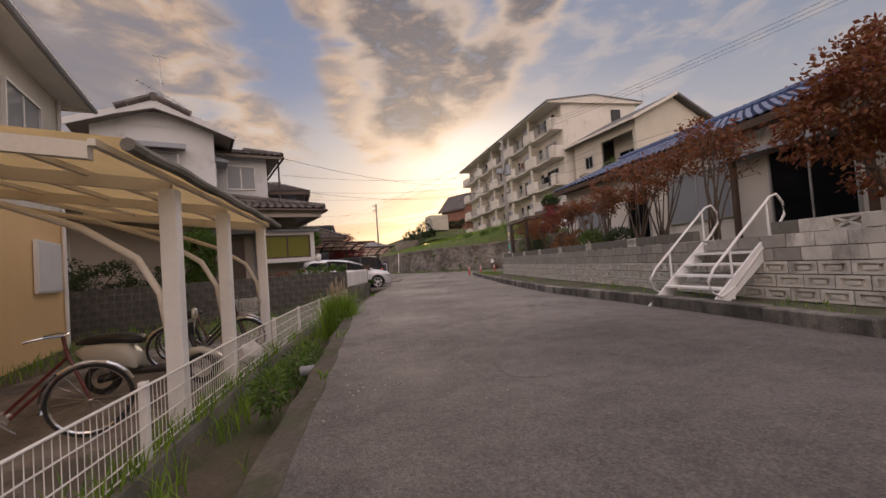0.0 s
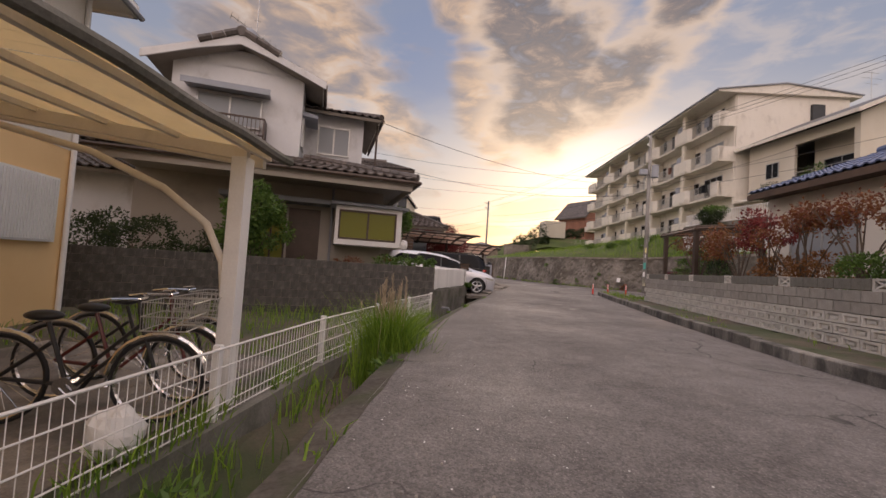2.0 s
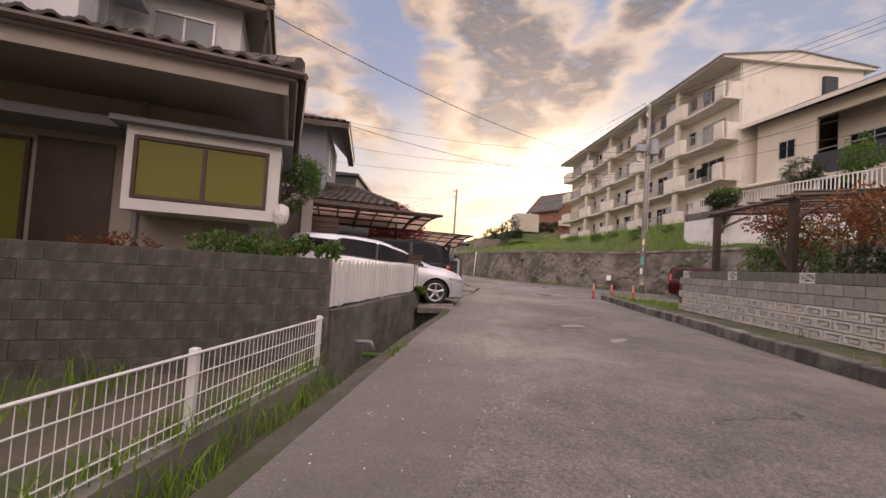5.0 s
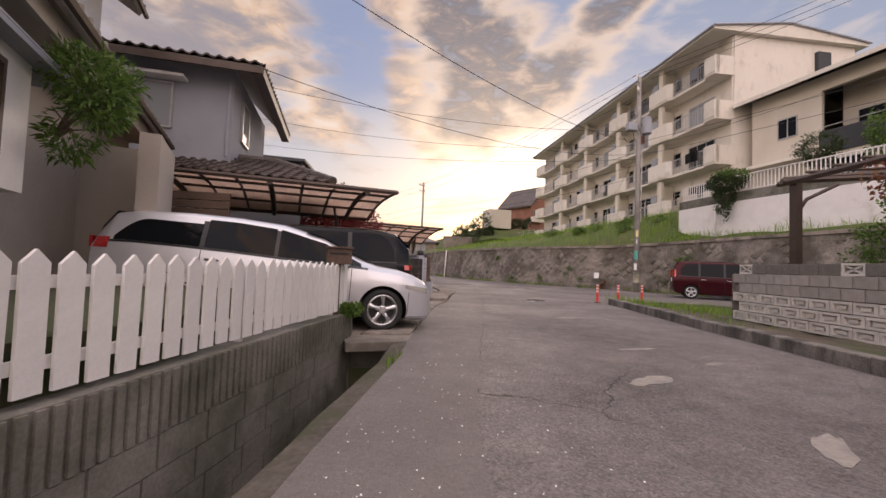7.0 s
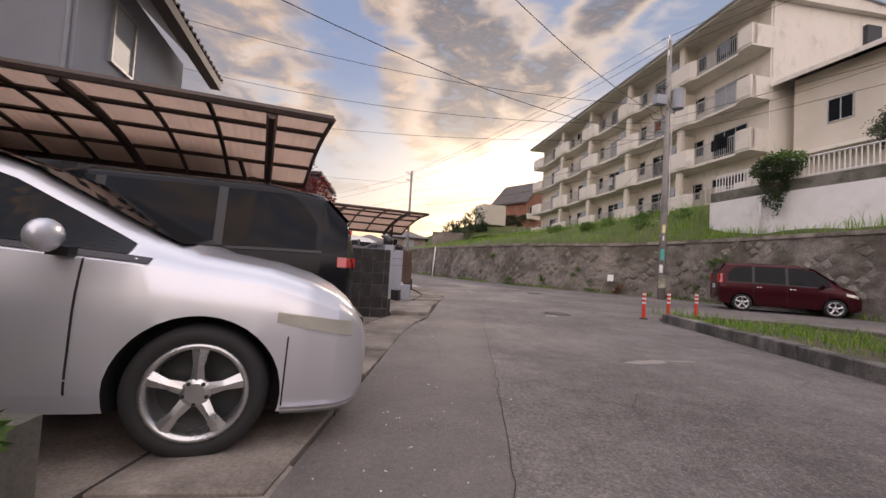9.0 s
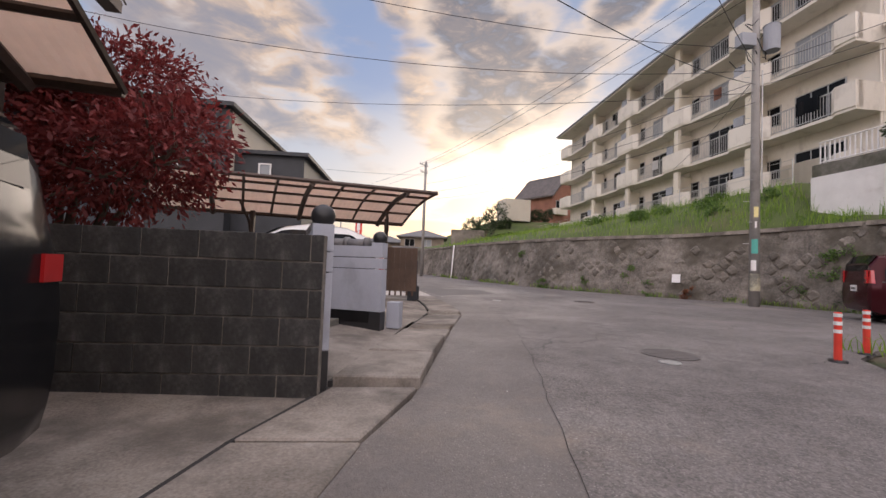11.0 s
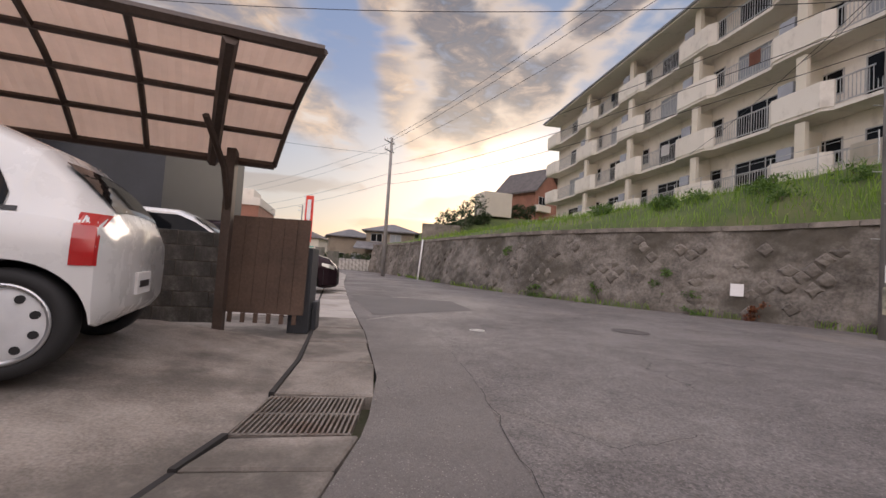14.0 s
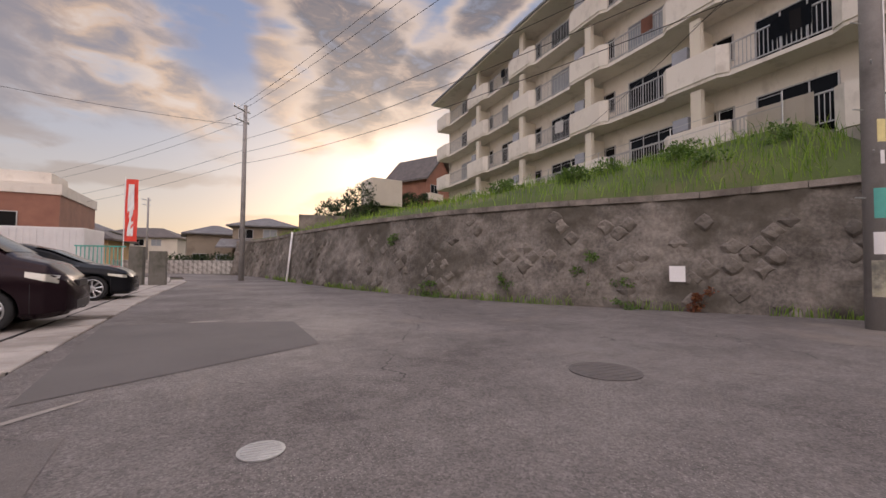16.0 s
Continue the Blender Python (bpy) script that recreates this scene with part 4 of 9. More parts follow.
box(bm, HW - 0.2, 0.2, -0.3, HW, HD, HE)
box(bm, 0.2, HD - 0.2, -0.3, HW - 0.2, HD, HE)
part("wall", bm, M_BEIGE, house_f)
bm = B()
extrude(bm, [(0.0, 0.0, HE), (HW, 0.0, HE), (HW / 2, 0.0, HP)], (0, 0.2, 0))
part("gable", bm, M_BEIGE, house_f)
bm = B()
extrude(bm, [(-0.8, -0.6, HE - 0.2), (HW / 2, -0.6, HP + 0.05), (HW + 0.8, -0.6, HE - 0.2), (HW + 0.8, -0.6, HE), (HW / 2, -0.6, HP + 0.27), (-0.8, -0.6, HE)], (0, HD + 1.2, 0))
part("roof", bm, M_ROOFG, house_f, "grey sheet roof with pale barge boards")
bm = B()
extrude(bm, [(-0.84, -0.64, HE - 0.25), (HW / 2, -0.64, HP + 0.0), (HW / 2, -0.64, HP + 0.30), (-0.84, -0.64, HE + 0.03)], (0, 0.04, 0))
box(bm, -0.88, -0.6, HE - 0.22, -0.82, HD + 0.6, HE + 0.02)
part("fascia", bm, M_APT, house_f)
bm = B()
box(bm, -0.06, 0.3, 2.75, 0.1, 4.4, 4.0, bevel=0.02)
part("balcony", bm, M_DARKCLAD, house_f, "dark grey balcony front")
bm = B()
path_rod(bm, [(0.0, 0.35, 4.25), (0.0, 4.3, 4.25)], 0.03, 6)
for y in (0.4, 1.7, 3.0, 4.25):
    rod(bm, (0, y, 4.0), (0, y, 4.25), 0.02, seg=6)
part("balcony_rail", bm, M_STEEL, house_f)
bm = B()
box(bm, -0.9, 3.6, 2.6, 0.0, HD + 0.6, 2.78)
part("canopy", bm, M_APT, house_f)
turn = Matrix.Rotation(-math.pi / 2, 4, "Z")
for y, z, w, h, deep in ((6.6, 4.2, 1.1, 1.2, 0.0), (3.6, 3.2, 2.4, 2.0, 1.6), (4.0, 0.5, 2.0, 1.9, 0.0)):
    window_unit(house_f, w, h, Matrix.Translation((deep - 0.02, y, z)) @ turn, M_GLASS, M_STEEL)
for x, z, w, h in ((5.6, 3.9, 1.6, 1.1), (2.0, 0.6, 1.8, 1.9)):
    window_unit(house_f, w, h, Matrix.Translation((x, -0.02, z)), M_GLASSC, M_STEEL)
bm = B()
rod(bm, (4.4, 3, HP), (4.4, 3, HP + 2.2), 0.02, seg=6)
for z, w in ((2.1, 0.6), (1.7, 0.8), (1.3, 0.5)):
    rod(bm, (4.4 - w, 3, HP + z), (4.4 + w, 3, HP + z), 0.012, seg=5)
part("aerial", bm, M_STEEL, house_f)


# ---- tiled roofs and houses ----
def tiled_slope(parent, e0, e1, r0, r1, mat, course=0.28, col=0.27, thick=0.12, name="tiles"):
    """Roof slope between an eave e0-e1 and a ridge r0-r1, laid with overlapping pan tiles; under it a soffit board."""
    e0, e1, r0, r1 = (Vector(p) for p in (e0, e1, r0, r1))
    up_n = (e1 - e0).cross(r0 - e0).normalized()
    if up_n.z < 0:
        up_n = -up_n
    n_c = max(2, int(((r0 - e0).length + (r1 - e1).length) / 2 / course))
    n_x = max(3, int((e1 - e0).length / col))
    bm = B()
    prof = [(0.0, 0.0), (0.22, 0.045), (0.42, 0.05), (0.6, 0.012), (0.85, -0.008)]
    for c in range(n_c):
        rows = []
        for f, lift in (((c - 0.12) / n_c, 0.05), ((c + 1) / n_c, 0.0)):
            a, b = e0.lerp(r0, max(f, -0.02)), e1.lerp(r1, max(f, -0.02))
            row = []
            for i in range(n_x):
                for u, h in prof:
                    row.append(a.lerp(b, (i + u) / n_x) + up_n * (h + lift))
            row.append(b + up_n * lift)
            rows.append(row)
        rows.insert(0, [p - up_n * 0.04 for p in rows[0]])
        grid(bm, rows)
    part(name, bm, mat, parent)
    sl = B()
    extrude(sl, [e0 - up_n * 0.02, e1 - up_n * 0.02, r1 - up_n * 0.02, r0 - up_n * 0.02], up_n * -thick)
    part("soffit", sl, M_WOODS, parent)


def ridge_cap(parent, p, q, mat, r=0.12):
    bm = B()
    p, q = Vector(p), Vector(q)
    n = max(2, int((q - p).length / 0.3))
    for i in range(n):
        a, b = p.lerp(q, i / n), p.lerp(q, (i + 0.96) / n)
        rod(bm, a, b, r, r * 0.93, seg=8)
    part("ridge_cap", bm, mat, parent)


M_WOODS = material("eave_boards", (0.19, 0.165, 0.14), (0.28, 0.25, 0.215), 0.8, fine=30, coarse=1.0, bump=0.1)

M_BLINDC = glass("cream_blind_glass", (0.36, 0.35, 0.25), 0.08)
M_TAN = material("tan_render", (0.38, 0.345, 0.30), (0.48, 0.44, 0.39), 0.9, fine=50, coarse=0.6, bump=0.15, stain=(0.28, 0.255, 0.22), stain_at=0.6)

# house with the white gable, turned to the lane
HB = pose(-6.60, 16.73, 0.0, 0, 0, 18.5)
house_b = thing("house", "white rendered two-storey house with dark tiled roofs", "house", HB)
bm = B()
box(bm, -1.95, 0.55, 3.6, 1.9, 6.5, 7.0)
part("wall", bm, M_RENDERW, house_b)
bm = B()
extrude(bm, [(-1.95, 0.55, 6.95), (1.9, 0.55, 6.95), (0.9, 0.55, 7.45), (0.0, 0.55, 7.55), (-0.9, 0.55, 7.45)], (0, 0.2, 0))
part("gable", bm, M_RENDERW, house_b)
bm = B()
box(bm, 1.9, 2.4, 3.6, 4.1, 6.5, 6.55)
part("wall", bm, M_RENDERW, house_b)
bm = B()
box(bm, -2.5, 0.1, 0.4, 4.75, 6.4, 3.5)
part("wall", bm, M_TAN, house_b, "dull tan ground-floor wall")
bm = B()
box(bm, -2.5, -2.02, 3.18, 5.30, -1.96, 3.46)
box(bm, 5.24, -1.96, 3.18, 5.30, 6.4, 3.46)
part("frieze", bm, M_TAN, house_b)
bm = B()
box(bm, -2.5, -1.96, 3.36, 5.24, 6.4, 3.40)
part("soffit", bm, M_TAN, house_b, "dull plaster soffit")
# upper roof: hipped slopes either side of the gable ridge
RZ, EZ = 7.78, 6.78
for sx in (-1, 1):
    tiled_slope(house_b, (sx * 2.55, 0.0, EZ), (sx * 2.55, 7.0, EZ), (0, 0.0, RZ), (0, 7.0, RZ), M_ROOF)
    bm = B()
    extrude(bm, [(sx * 2.62, -0.05, EZ - 0.22), (sx * 1.1, -0.05, RZ - 0.62), (0, -0.05, RZ - 0.28), (0, -0.05, RZ + 0.02), (sx * 2.62, -0.05, EZ + 0.02)], (0, 0.06, 0))
    part("barge_board", bm, M_RENDERW, house_b, "white barge board")
ridge_cap(house_b, (0, -0.1, RZ + 0.12), (0, 7.0, RZ + 0.12), M_ROOF, 0.16)
ridge_cap(house_b, (-1.15, -0.02, RZ - 0.38), (-0.1, -0.02, RZ + 0.1), M_ROOF, 0.13)
ridge_cap(house_b, (1.15, -0.02, RZ - 0.38), (0.1, -0.02, RZ + 0.1), M_ROOF, 0.13)
# wing roof
tiled_slope(house_b, (1.9, 1.8, 6.52), (4.7, 1.8, 6.52), (1.9, 4.2, 7.3), (3.4, 4.2, 7.3), M_ROOF)
tiled_slope(house_b, (4.7, 1.8, 6.52), (4.7, 7.0, 6.52), (3.4, 4.2, 7.3), (3.4, 7.0, 7.3), M_ROOF)
ridge_cap(house_b, (4.7, 1.8, 6.58), (3.4, 4.2, 7.38), M_ROOF)
# lower roof round the ground floor, with its deep eaves
tiled_slope(house_b, (-3.1, -2.1, 3.5), (5.42, -2.1, 3.5), (-3.1, 0.6, 4.3), (2.1, 0.6, 4.3), M_ROOF)
tiled_slope(house_b, (5.42, -2.1, 3.5), (5.42, 6.6, 3.5), (2.1, 0.6, 4.3), (4.1, 6.6, 4.1), M_ROOF)
ridge_cap(house_b, (5.42, -2.1, 3.58), (2.1, 0.6, 4.4), M_ROOF)
for a, b in (((-3.1, -2.18, 3.42), (5.49, -2.18, 3.42)), ((5.49, -2.18, 3.42), (5.49, 6.6, 3.42)), ((2.6, 0.0, 6.68), (2.6, 2.0, 6.68)), ((4.76, 1.7, 6.42), (4.76, 7.0, 6.42))):
    bm = B()
    path_rod(bm, [a, b], 0.055, 6)
    part("gutter", bm, M_BROWNMETAL, house_b)
# lower left wing and the slatted roof over its balcony
bm = B()
box(bm, -8.5, 1.2, 0.4, -2.5, 6.4, 3.3)
part("wall", bm, M_RENDERW, house_b)
tiled_slope(house_b, (-8.8, 0.6, 3.3), (-2.5, 0.6, 3.3), (-8.8, 3.4, 4.4), (-2.0, 3.4, 4.4), M_ROOF)
bm = B()
box(bm, -7.0, 3.4, 3.3, -2.0, 6.4, 5.6)
part("wall", bm, M_WOOD, house_b)
for k in range(9):
    bm = B()
    box(bm, -6.6 + k * 0.52, 0.4, 6.25, -6.55 + k * 0.52, 4.4, 6.32)
    part("pergola_bar", bm, M_WOOD, house_b)
for y in (0.45, 1.7, 3.0, 4.3):
    bm = B()
    box(bm, -6.7, y, 6.18, -2.2, y + 0.07, 6.25)
    part("pergola_beam", bm, M_WOOD, house_b)
for x in (-6.6, -2.35):
    bm = B()
    box(bm, x, 0.45, 3.4, x + 0.08, 0.53, 6.18)
    part("pergola_post", bm, M_WOOD, house_b)
# front window with a railing and a small canopy
window_unit(house_b, 1.9, 1.0, Matrix.Translation((-1.22, 0.5, 5.05)), M_GLASSC, M_STEEL)
bm = B()
box(bm, -1.5, 0.0, 6.12, 0.9, 0.56, 6.2)
box(bm, -1.55, -0.02, 6.06, 0.95, 0.02, 6.24)
part("canopy", bm, M_GREYW, house_b)
bm = B()
for z in (4.74, 5.27):
    box(bm, -1.42, -0.02, z - 0.025, 0.86, 0.03, z + 0.025)
for x in (-1.42, 0.82):
    box(bm, x, -0.02, 4.62, x + 0.04, 0.54, 5.29)
for x in np.arange(-1.32, 0.82, 0.12):
    box(bm, x - 0.01, -0.005, 4.74, x + 0.01, 0.012, 5.27)
part("window_rail", bm, M_BROWNMETAL, house_b, "brown metal window railing")
bm = B()
box(bm, -1.46, -0.03, 4.56, 0.9, 0.55, 4.66)
part("window_shelf", bm, M_WOOD, house_b)
# side window with its canopy
bm = B()
extrude(bm, [(1.9, 0.9, 6.05), (2.4, 0.9, 5.95), (2.4, 0.9, 5.85), (1.9, 0.9, 5.90)], (0, 1.3, 0))
part("canopy", bm, M_GREYW, house_b)
window_unit(house_b, 0.9, 1.0, Matrix.Translation((1.92, 1.05, 4.85)) @ Matrix.Rotation(math.pi / 2, 4, "Z"), M_GLASSC, M_STEEL)
window_unit(house_b, 1.2, 1.1, Matrix.Translation((2.4, 2.38, 5.0)), M_GLASSC, M_STEEL)
# corner bay window with yellow blinds, on its own white shelf and small roof
bm = B()
box(bm, 3.2, -0.95, 1.52, 5.25, 0.1, 1.68)
box(bm, 4.75, 0.1, 1.52, 5.25, 0.9, 1.68)
part("bay_sill", bm, M_WHITE, house_b, "white bay window shelf")
bm = B()
extrude(bm, [(3.05, -1.15, 2.72), (5.42, -1.15, 2.72), (5.42, 1.5, 2.72), (4.75, 1.5, 2.72), (4.75, 0.1, 2.72), (3.05, 0.1, 2.72)], (0, 0, 0.05))
extrude(bm, [(3.05, -1.15, 2.775), (5.42, -1.15, 2.775), (5.42, 1.5, 2.775), (4.7, 1.5, 2.98), (4.7, 0.06, 2.98), (3.05, 0.06, 2.98)], (0, 0, 0.02))
part("bay_roof", bm, M_GREYW, house_b, "thin grey roof of the bay")
for x0, y0, x1, y1 in ((3.2, -0.95, 3.3, -0.85), (5.08, -0.95, 5.25, -0.78), (5.15, 0.46, 5.25, 0.9)):
    bm = B()
    box(bm, x0, y0, 1.68, x1, y1, 2.72)
    part("bay_post", bm, M_WHITE, house_b, "white corner post")
bm = B()
box(bm, 3.3, -0.95, 2.6, 5.08, -0.85, 2.72)
box(bm, 5.15, -0.78, 2.6, 5.25, 0.46, 2.72)
part("bay_head", bm, M_WHITE, house_b)
window_unit(house_b, 1.78, 0.9, Matrix.Translation((3.3, -0.92, 1.69)), M_GLASSY, M_BROWNMETAL, name="bay_window")
window_unit(house_b, 1.24, 0.9, Matrix.Translation((5.22, -0.78, 1.69)) @ Matrix.Rotation(math.pi / 2, 4, "Z"), M_BLINDC, M_BROWNMETAL, 2, name="bay_window")
# recessed porch: dark door, glass beside it, lintel
bm = B()
box(bm, 1.78, 0.06, 0.6, 2.75, 0.1, 2.6)
part("door", bm, M_BROWNMETAL, house_b, "dark brown front door")
window_unit(house_b, 0.85, 1.9, Matrix.Translation((0.86, 0.07, 0.65)), M_GLASSY, M_BROWNMETAL)
bm = B()
box(bm, -0.1, -0.7, 2.72, 3.02, 0.1, 2.86)
part("porch_canopy", bm, M_GREYW, house_b)
bm = B()
rod(bm, (3.1, 0.02, 0.6), (3.1, 0.02, 3.36), 0.04)
part("downpipe", bm, M_GREYW, house_b)
bm = B()
rod(bm, (4.62, 2.32, 3.9), (4.62, 2.32, 6.45), 0.04)
part("downpipe", bm, M_BROWNMETAL, house_b)
# rooftop aerial
bm = B()
rod(bm, (0.2, 1.2, RZ), (0.2, 1.2, RZ + 2.3), 0.02, seg=6)
for z, w in ((2.25, 0.25), (1.2, 0.1)):
    rod(bm, (0.2 - w, 1.2, RZ + z), (0.2 + w, 1.2, RZ + z), 0.012, seg=5)
rod(bm, (-0.55, 0.9, RZ + 1.05), (0.95, 1.5, RZ + 0.45), 0.015, seg=5)
for k in range(9):
    f = k / 8
    c = Vector((-0.55 + 1.5 * f, 0.9 + 0.6 * f, RZ + 1.05 - 0.6 * f))
    rod(bm, c - Vector((0.08, -0.22, 0)), c + Vector((0.08, -0.22, 0)), 0.008, seg=4)
part("aerial", bm, M_STEEL, house_b)
bm = B()
ball(bm, (0.0, 1.0, RZ + 0.5), 0.3, 14, (1, 0.35, 1))
part("dish", bm, M_GREYW, house_b, smooth=True)

# grey house beyond, with its tiled lean-to
HC = pose(-3.1, 26.2, 0.0, 0, 0, 8)
house_c = thing("house", "grey rendered two-storey house with tiled lean-to roof", "house", HC)
bm = B()
box(bm, -6.5, 0.2, 0, 0.2, 5.0, 6.1)
part("wall", bm, M_GREYW, house_c)
bm = B()
box(bm, 0.2, 0.6, 0, 2.0, 4.8, 2.7)
part("wall", bm, M_GREYW, house_c)
tiled_slope(house_c, (-7.3, -0.5, 6.0), (1.0, -0.5, 6.0), (-7.3, 2.6, 7.0), (-0.5, 2.6, 7.0), M_ROOF)
tiled_slope(house_c, (1.0, -0.5, 6.0), (1.0, 5.7, 6.0), (-0.5, 2.6, 7.0), (-0.5, 2.7, 7.0), M_ROOF)
tiled_slope(house_c, (-5.2, -1.0, 3.15), (2.9, -1.0, 3.0), (-5.2, 0.3, 3.75), (1.2, 1.2, 3.85), M_ROOF)
tiled_slope(house_c, (2.9, -1.0, 3.0), (2.9, 5.2, 3.0), (1.2, 1.2, 3.85), (1.2, 4.0, 3.85), M_ROOF)
ridge_cap(house_c, (2.9, -1.0, 3.06), (1.2, 1.2, 3.92), M_ROOF)
ridge_cap(house_c, (-0.6, 2.6, 7.05), (-7.2, 2.6, 7.05), M_ROOF, 0.15)
ridge_cap(house_c, (0.2, 1.2, 3.92), (1.2, 1.2, 3.92), M_ROOF)
bm = B()
box(bm, 0.75, -0.45, 5.75, 1.02, 5.6, 5.98)
box(bm, -7.2, -0.52, 5.78, 1.0, -0.46, 5.96)
part("fascia", bm, M_BROWNMETAL, house_c)
window_unit(house_c, 1.7, 1.2, Matrix.Translation((-2.9, 0.18, 4.3)), M_GLASSC, M_STEEL)
bm = B()
box(bm, -3.2, -0.2, 5.55, -0.9, 0.2, 5.62)
part("canopy", bm, M_WHITE, house_c)
bm = B()
rod(bm, (0.12, 0.12, 3.7), (0.12, 0.12, 5.8), 0.04)
part("downpipe", bm, M_GREYW, house_c)
window_unit(house_c, 0.9, 1.2, Matrix.Translation((0.22, 1.2, 4.4)) @ Matrix.Rotation(math.pi / 2, 4, "Z"), M_GLASSC, M_STEEL, 1)

# entry porch of the white house near the carport
bm = B()
box(bm, -1.2, 0, 0, 0.0, 0.2, 2.7)
box(bm, -0.25, -1.2, 0, 0.0, 0.0, 2.7)
solo("porch_wall", bm, M_TAN, "dull porch wall between the two houses", "wall", pose(-2.2, 22.3, 0, 0, 0, 20), kind="structure")
bm = B()
for k in range(14):
    box(bm, -2.6, 22.9 + 0.0, 0.1 + 0.15 * k, -1.5, 22.95, 0.235 + 0.15 * k)
solo("slatted_door", bm, M_WOOD, "brown slatted wooden door beside the porch", "door")

# peach house with the bicycle shelter
HA = pose(-6.9, 12.0, -0.4, 0, 0, 104.6)
house_a = thing("house", "peach rendered house with white eaves and shutters", "house", HA)
bm = B()
box(bm, -16, 0.0, 0, 0, 0.2, 6.3)
box(bm, -0.2, 0.2, 0, 0, 6.0, 6.3)
part("wall", bm, M_CREAM, house_a)
bm = B()
box(bm, -16, -0.012, 3.15, 0.012, 0.0, 6.3)
part("upper_wall", bm, M_APT, house_a, "cream upper storey")
bm = B()
box(bm, -16, -0.55, 6.2, 0.45, 6.0, 6.32)
box(bm, -16, -0.6, 6.15, 0.5, -0.54, 6.42)
box(bm, 0.45, -0.6, 6.15, 0.51, 6.0, 6.42)
part("eave", bm, M_WHITE, house_a)
bm = B()
path_rod(bm, [(-16, -0.65, 6.2), (0.55, -0.65, 6.2)], 0.06, 6)
part("gutter", bm, M_GREYW, house_a)
bm = B()
extrude(bm, [(-16, -0.6, 6.43), (-16, 2.6, 7.8), (-16, 6.0, 6.43)], (16.45, 0, 0))
part("roof", bm, M_ROOFG, house_a)
bm = B()
rod(bm, (-0.08, -0.06, 0), (-0.08, -0.06, 6.2), 0.045)
part("downpipe", bm, M_WHITE, house_a)
shut = B()
box(shut, 0, -0.08, 0, 1.4, -0.02, 1.15)
for k in range(22):
    box(shut, 0.03 + k * 0.062, -0.1, 0.04, 0.068 + k * 0.062, -0.08, 1.11)
sh = part("shutter", shut, M_WHITE, house_a, "white ribbed window shutter")
sh.location = (-1.8, 0, 1.42)
for x, z, w, h, g in ((-6.2, 1.5, 1.6, 1.1, M_GLASS), (-2.9, 4.2, 1.7, 1.4, M_GLASSC), (-10.5, 0.3, 2.4, 2.0, M_GLASS), (-9, 3.4, 1.7, 1.3, M_GLASSC)):
    window_unit(house_a, w, h, Matrix.Translation((x, -0.03, z)), g, M_WHITE)

# house behind the right garden: blue tiled roof, pale walls
house_e = thing("house", "low pale house with a glossy blue tiled roof", "house", pose(10.9, 5.0, 1.05))
bm = B()
box(bm, 0, 0.5, 0, 0.2, 13.6, 3.0)
box(bm, 0.2, 13.4, 0, 4.4, 13.6, 3.0)
part("wall", bm, M_APT, house_e)
tiled_slope(house_e, (-0.65, -6.0, 3.1), (-0.65, 13.6, 3.1), (2.6, -6.0, 4.4), (2.6, 12.6, 4.4), M_ROOFB)
tiled_slope(house_e, (-0.65, 13.6, 3.1), (4.9, 13.6, 3.1), (2.6, 12.6, 4.4), (2.7, 12.6, 4.4), M_ROOFB)
ridge_cap(house_e, (2.6, -6, 4.5), (2.6, 12.6, 4.5), M_ROOFB, 0.14)
bm = B()
box(bm, -0.72, -6, 2.87, -0.62, 13.6, 3.05)
box(bm, -0.62, -6, 2.95, 0.2, 13.6, 2.99)
part("fascia", bm, M_WOOD, house_e)
turn = Matrix.Rotation(-math.pi / 2, 4, "Z")
for y, z, w, h, g in ((12.6, 0.7, 2.2, 1.5, M_GLASSC), (9.0, 0.2, 1.2, 2.1, M_GLASS), (6.9, 0.7, 2.4, 1.6, M_GLASSC), (3.4, 0.3, 1.9, 2.0, M_GLASS)):
    window_unit(house_e, w, h, Matrix.Translation((-0.03, y, z)) @ turn, g, M_STEEL)
for y in (4.0, 1.0):
    bm = B()
    box(bm, -0.5, y, 0, -0.38, y + 0.12, 2.7)
    part("porch_post", bm, M_WOOD, house_e)
bm = B()
box(bm, -0.75, 0.2, 2.2, 0.0, 4.4, 2.32)
part("porch_canopy", bm, M_GREYW, house_e)
# taller gabled part at the near end
bm = B()
box(bm, 0.6, -7, 0, 0.8, -1.0, 4.6)
part("wall", bm, M_BEIGE, house_e)
bm = B()
extrude(bm, [(0.1, -0.7, 4.5), (3.6, -0.7, 6.1), (7.1, -0.7, 4.5), (7.1, -0.7, 4.7), (3.6, -0.7, 6.32), (0.1, -0.7, 4.7)], (0, -7, 0))
part("upper_roof", bm, M_ROOFG, house_e)

# dark modern house
house_d = thing("house", "dark grey clad two-storey modern house", "house", pose(-4.2, 40.0, 0))
bm = B()
box(bm, -7, 0, 0, 0, 7, 6.9)
box(bm, 0, 0.6, 0, 2.8, 6.4, 5.25)
part("wall", bm, M_DARKCLAD, house_d)
bm = B()
extrude(bm, [(-7.3, -0.3, 6.9), (0.25, -0.3, 6.9), (0.25, -0.3, 7.05), (-7.3, -0.3, 7.35)], (0, 7.6, 0))
box(bm, 0.2, 0.4, 5.25, 3.0, 6.6, 5.4)
part("roof", bm, M_DARKCLAD, house_d)
bm = B()
box(bm, 0.002, 0.25, 4.2, 0.03, 6.8, 6.85)
part("side_panel", bm, M_BEIGE, house_d)
window_unit(house_d, 0.5, 1.0, Matrix.Translation((1.0, 0.57, 3.9)), M_GLASSC, M_WHITE, 1)
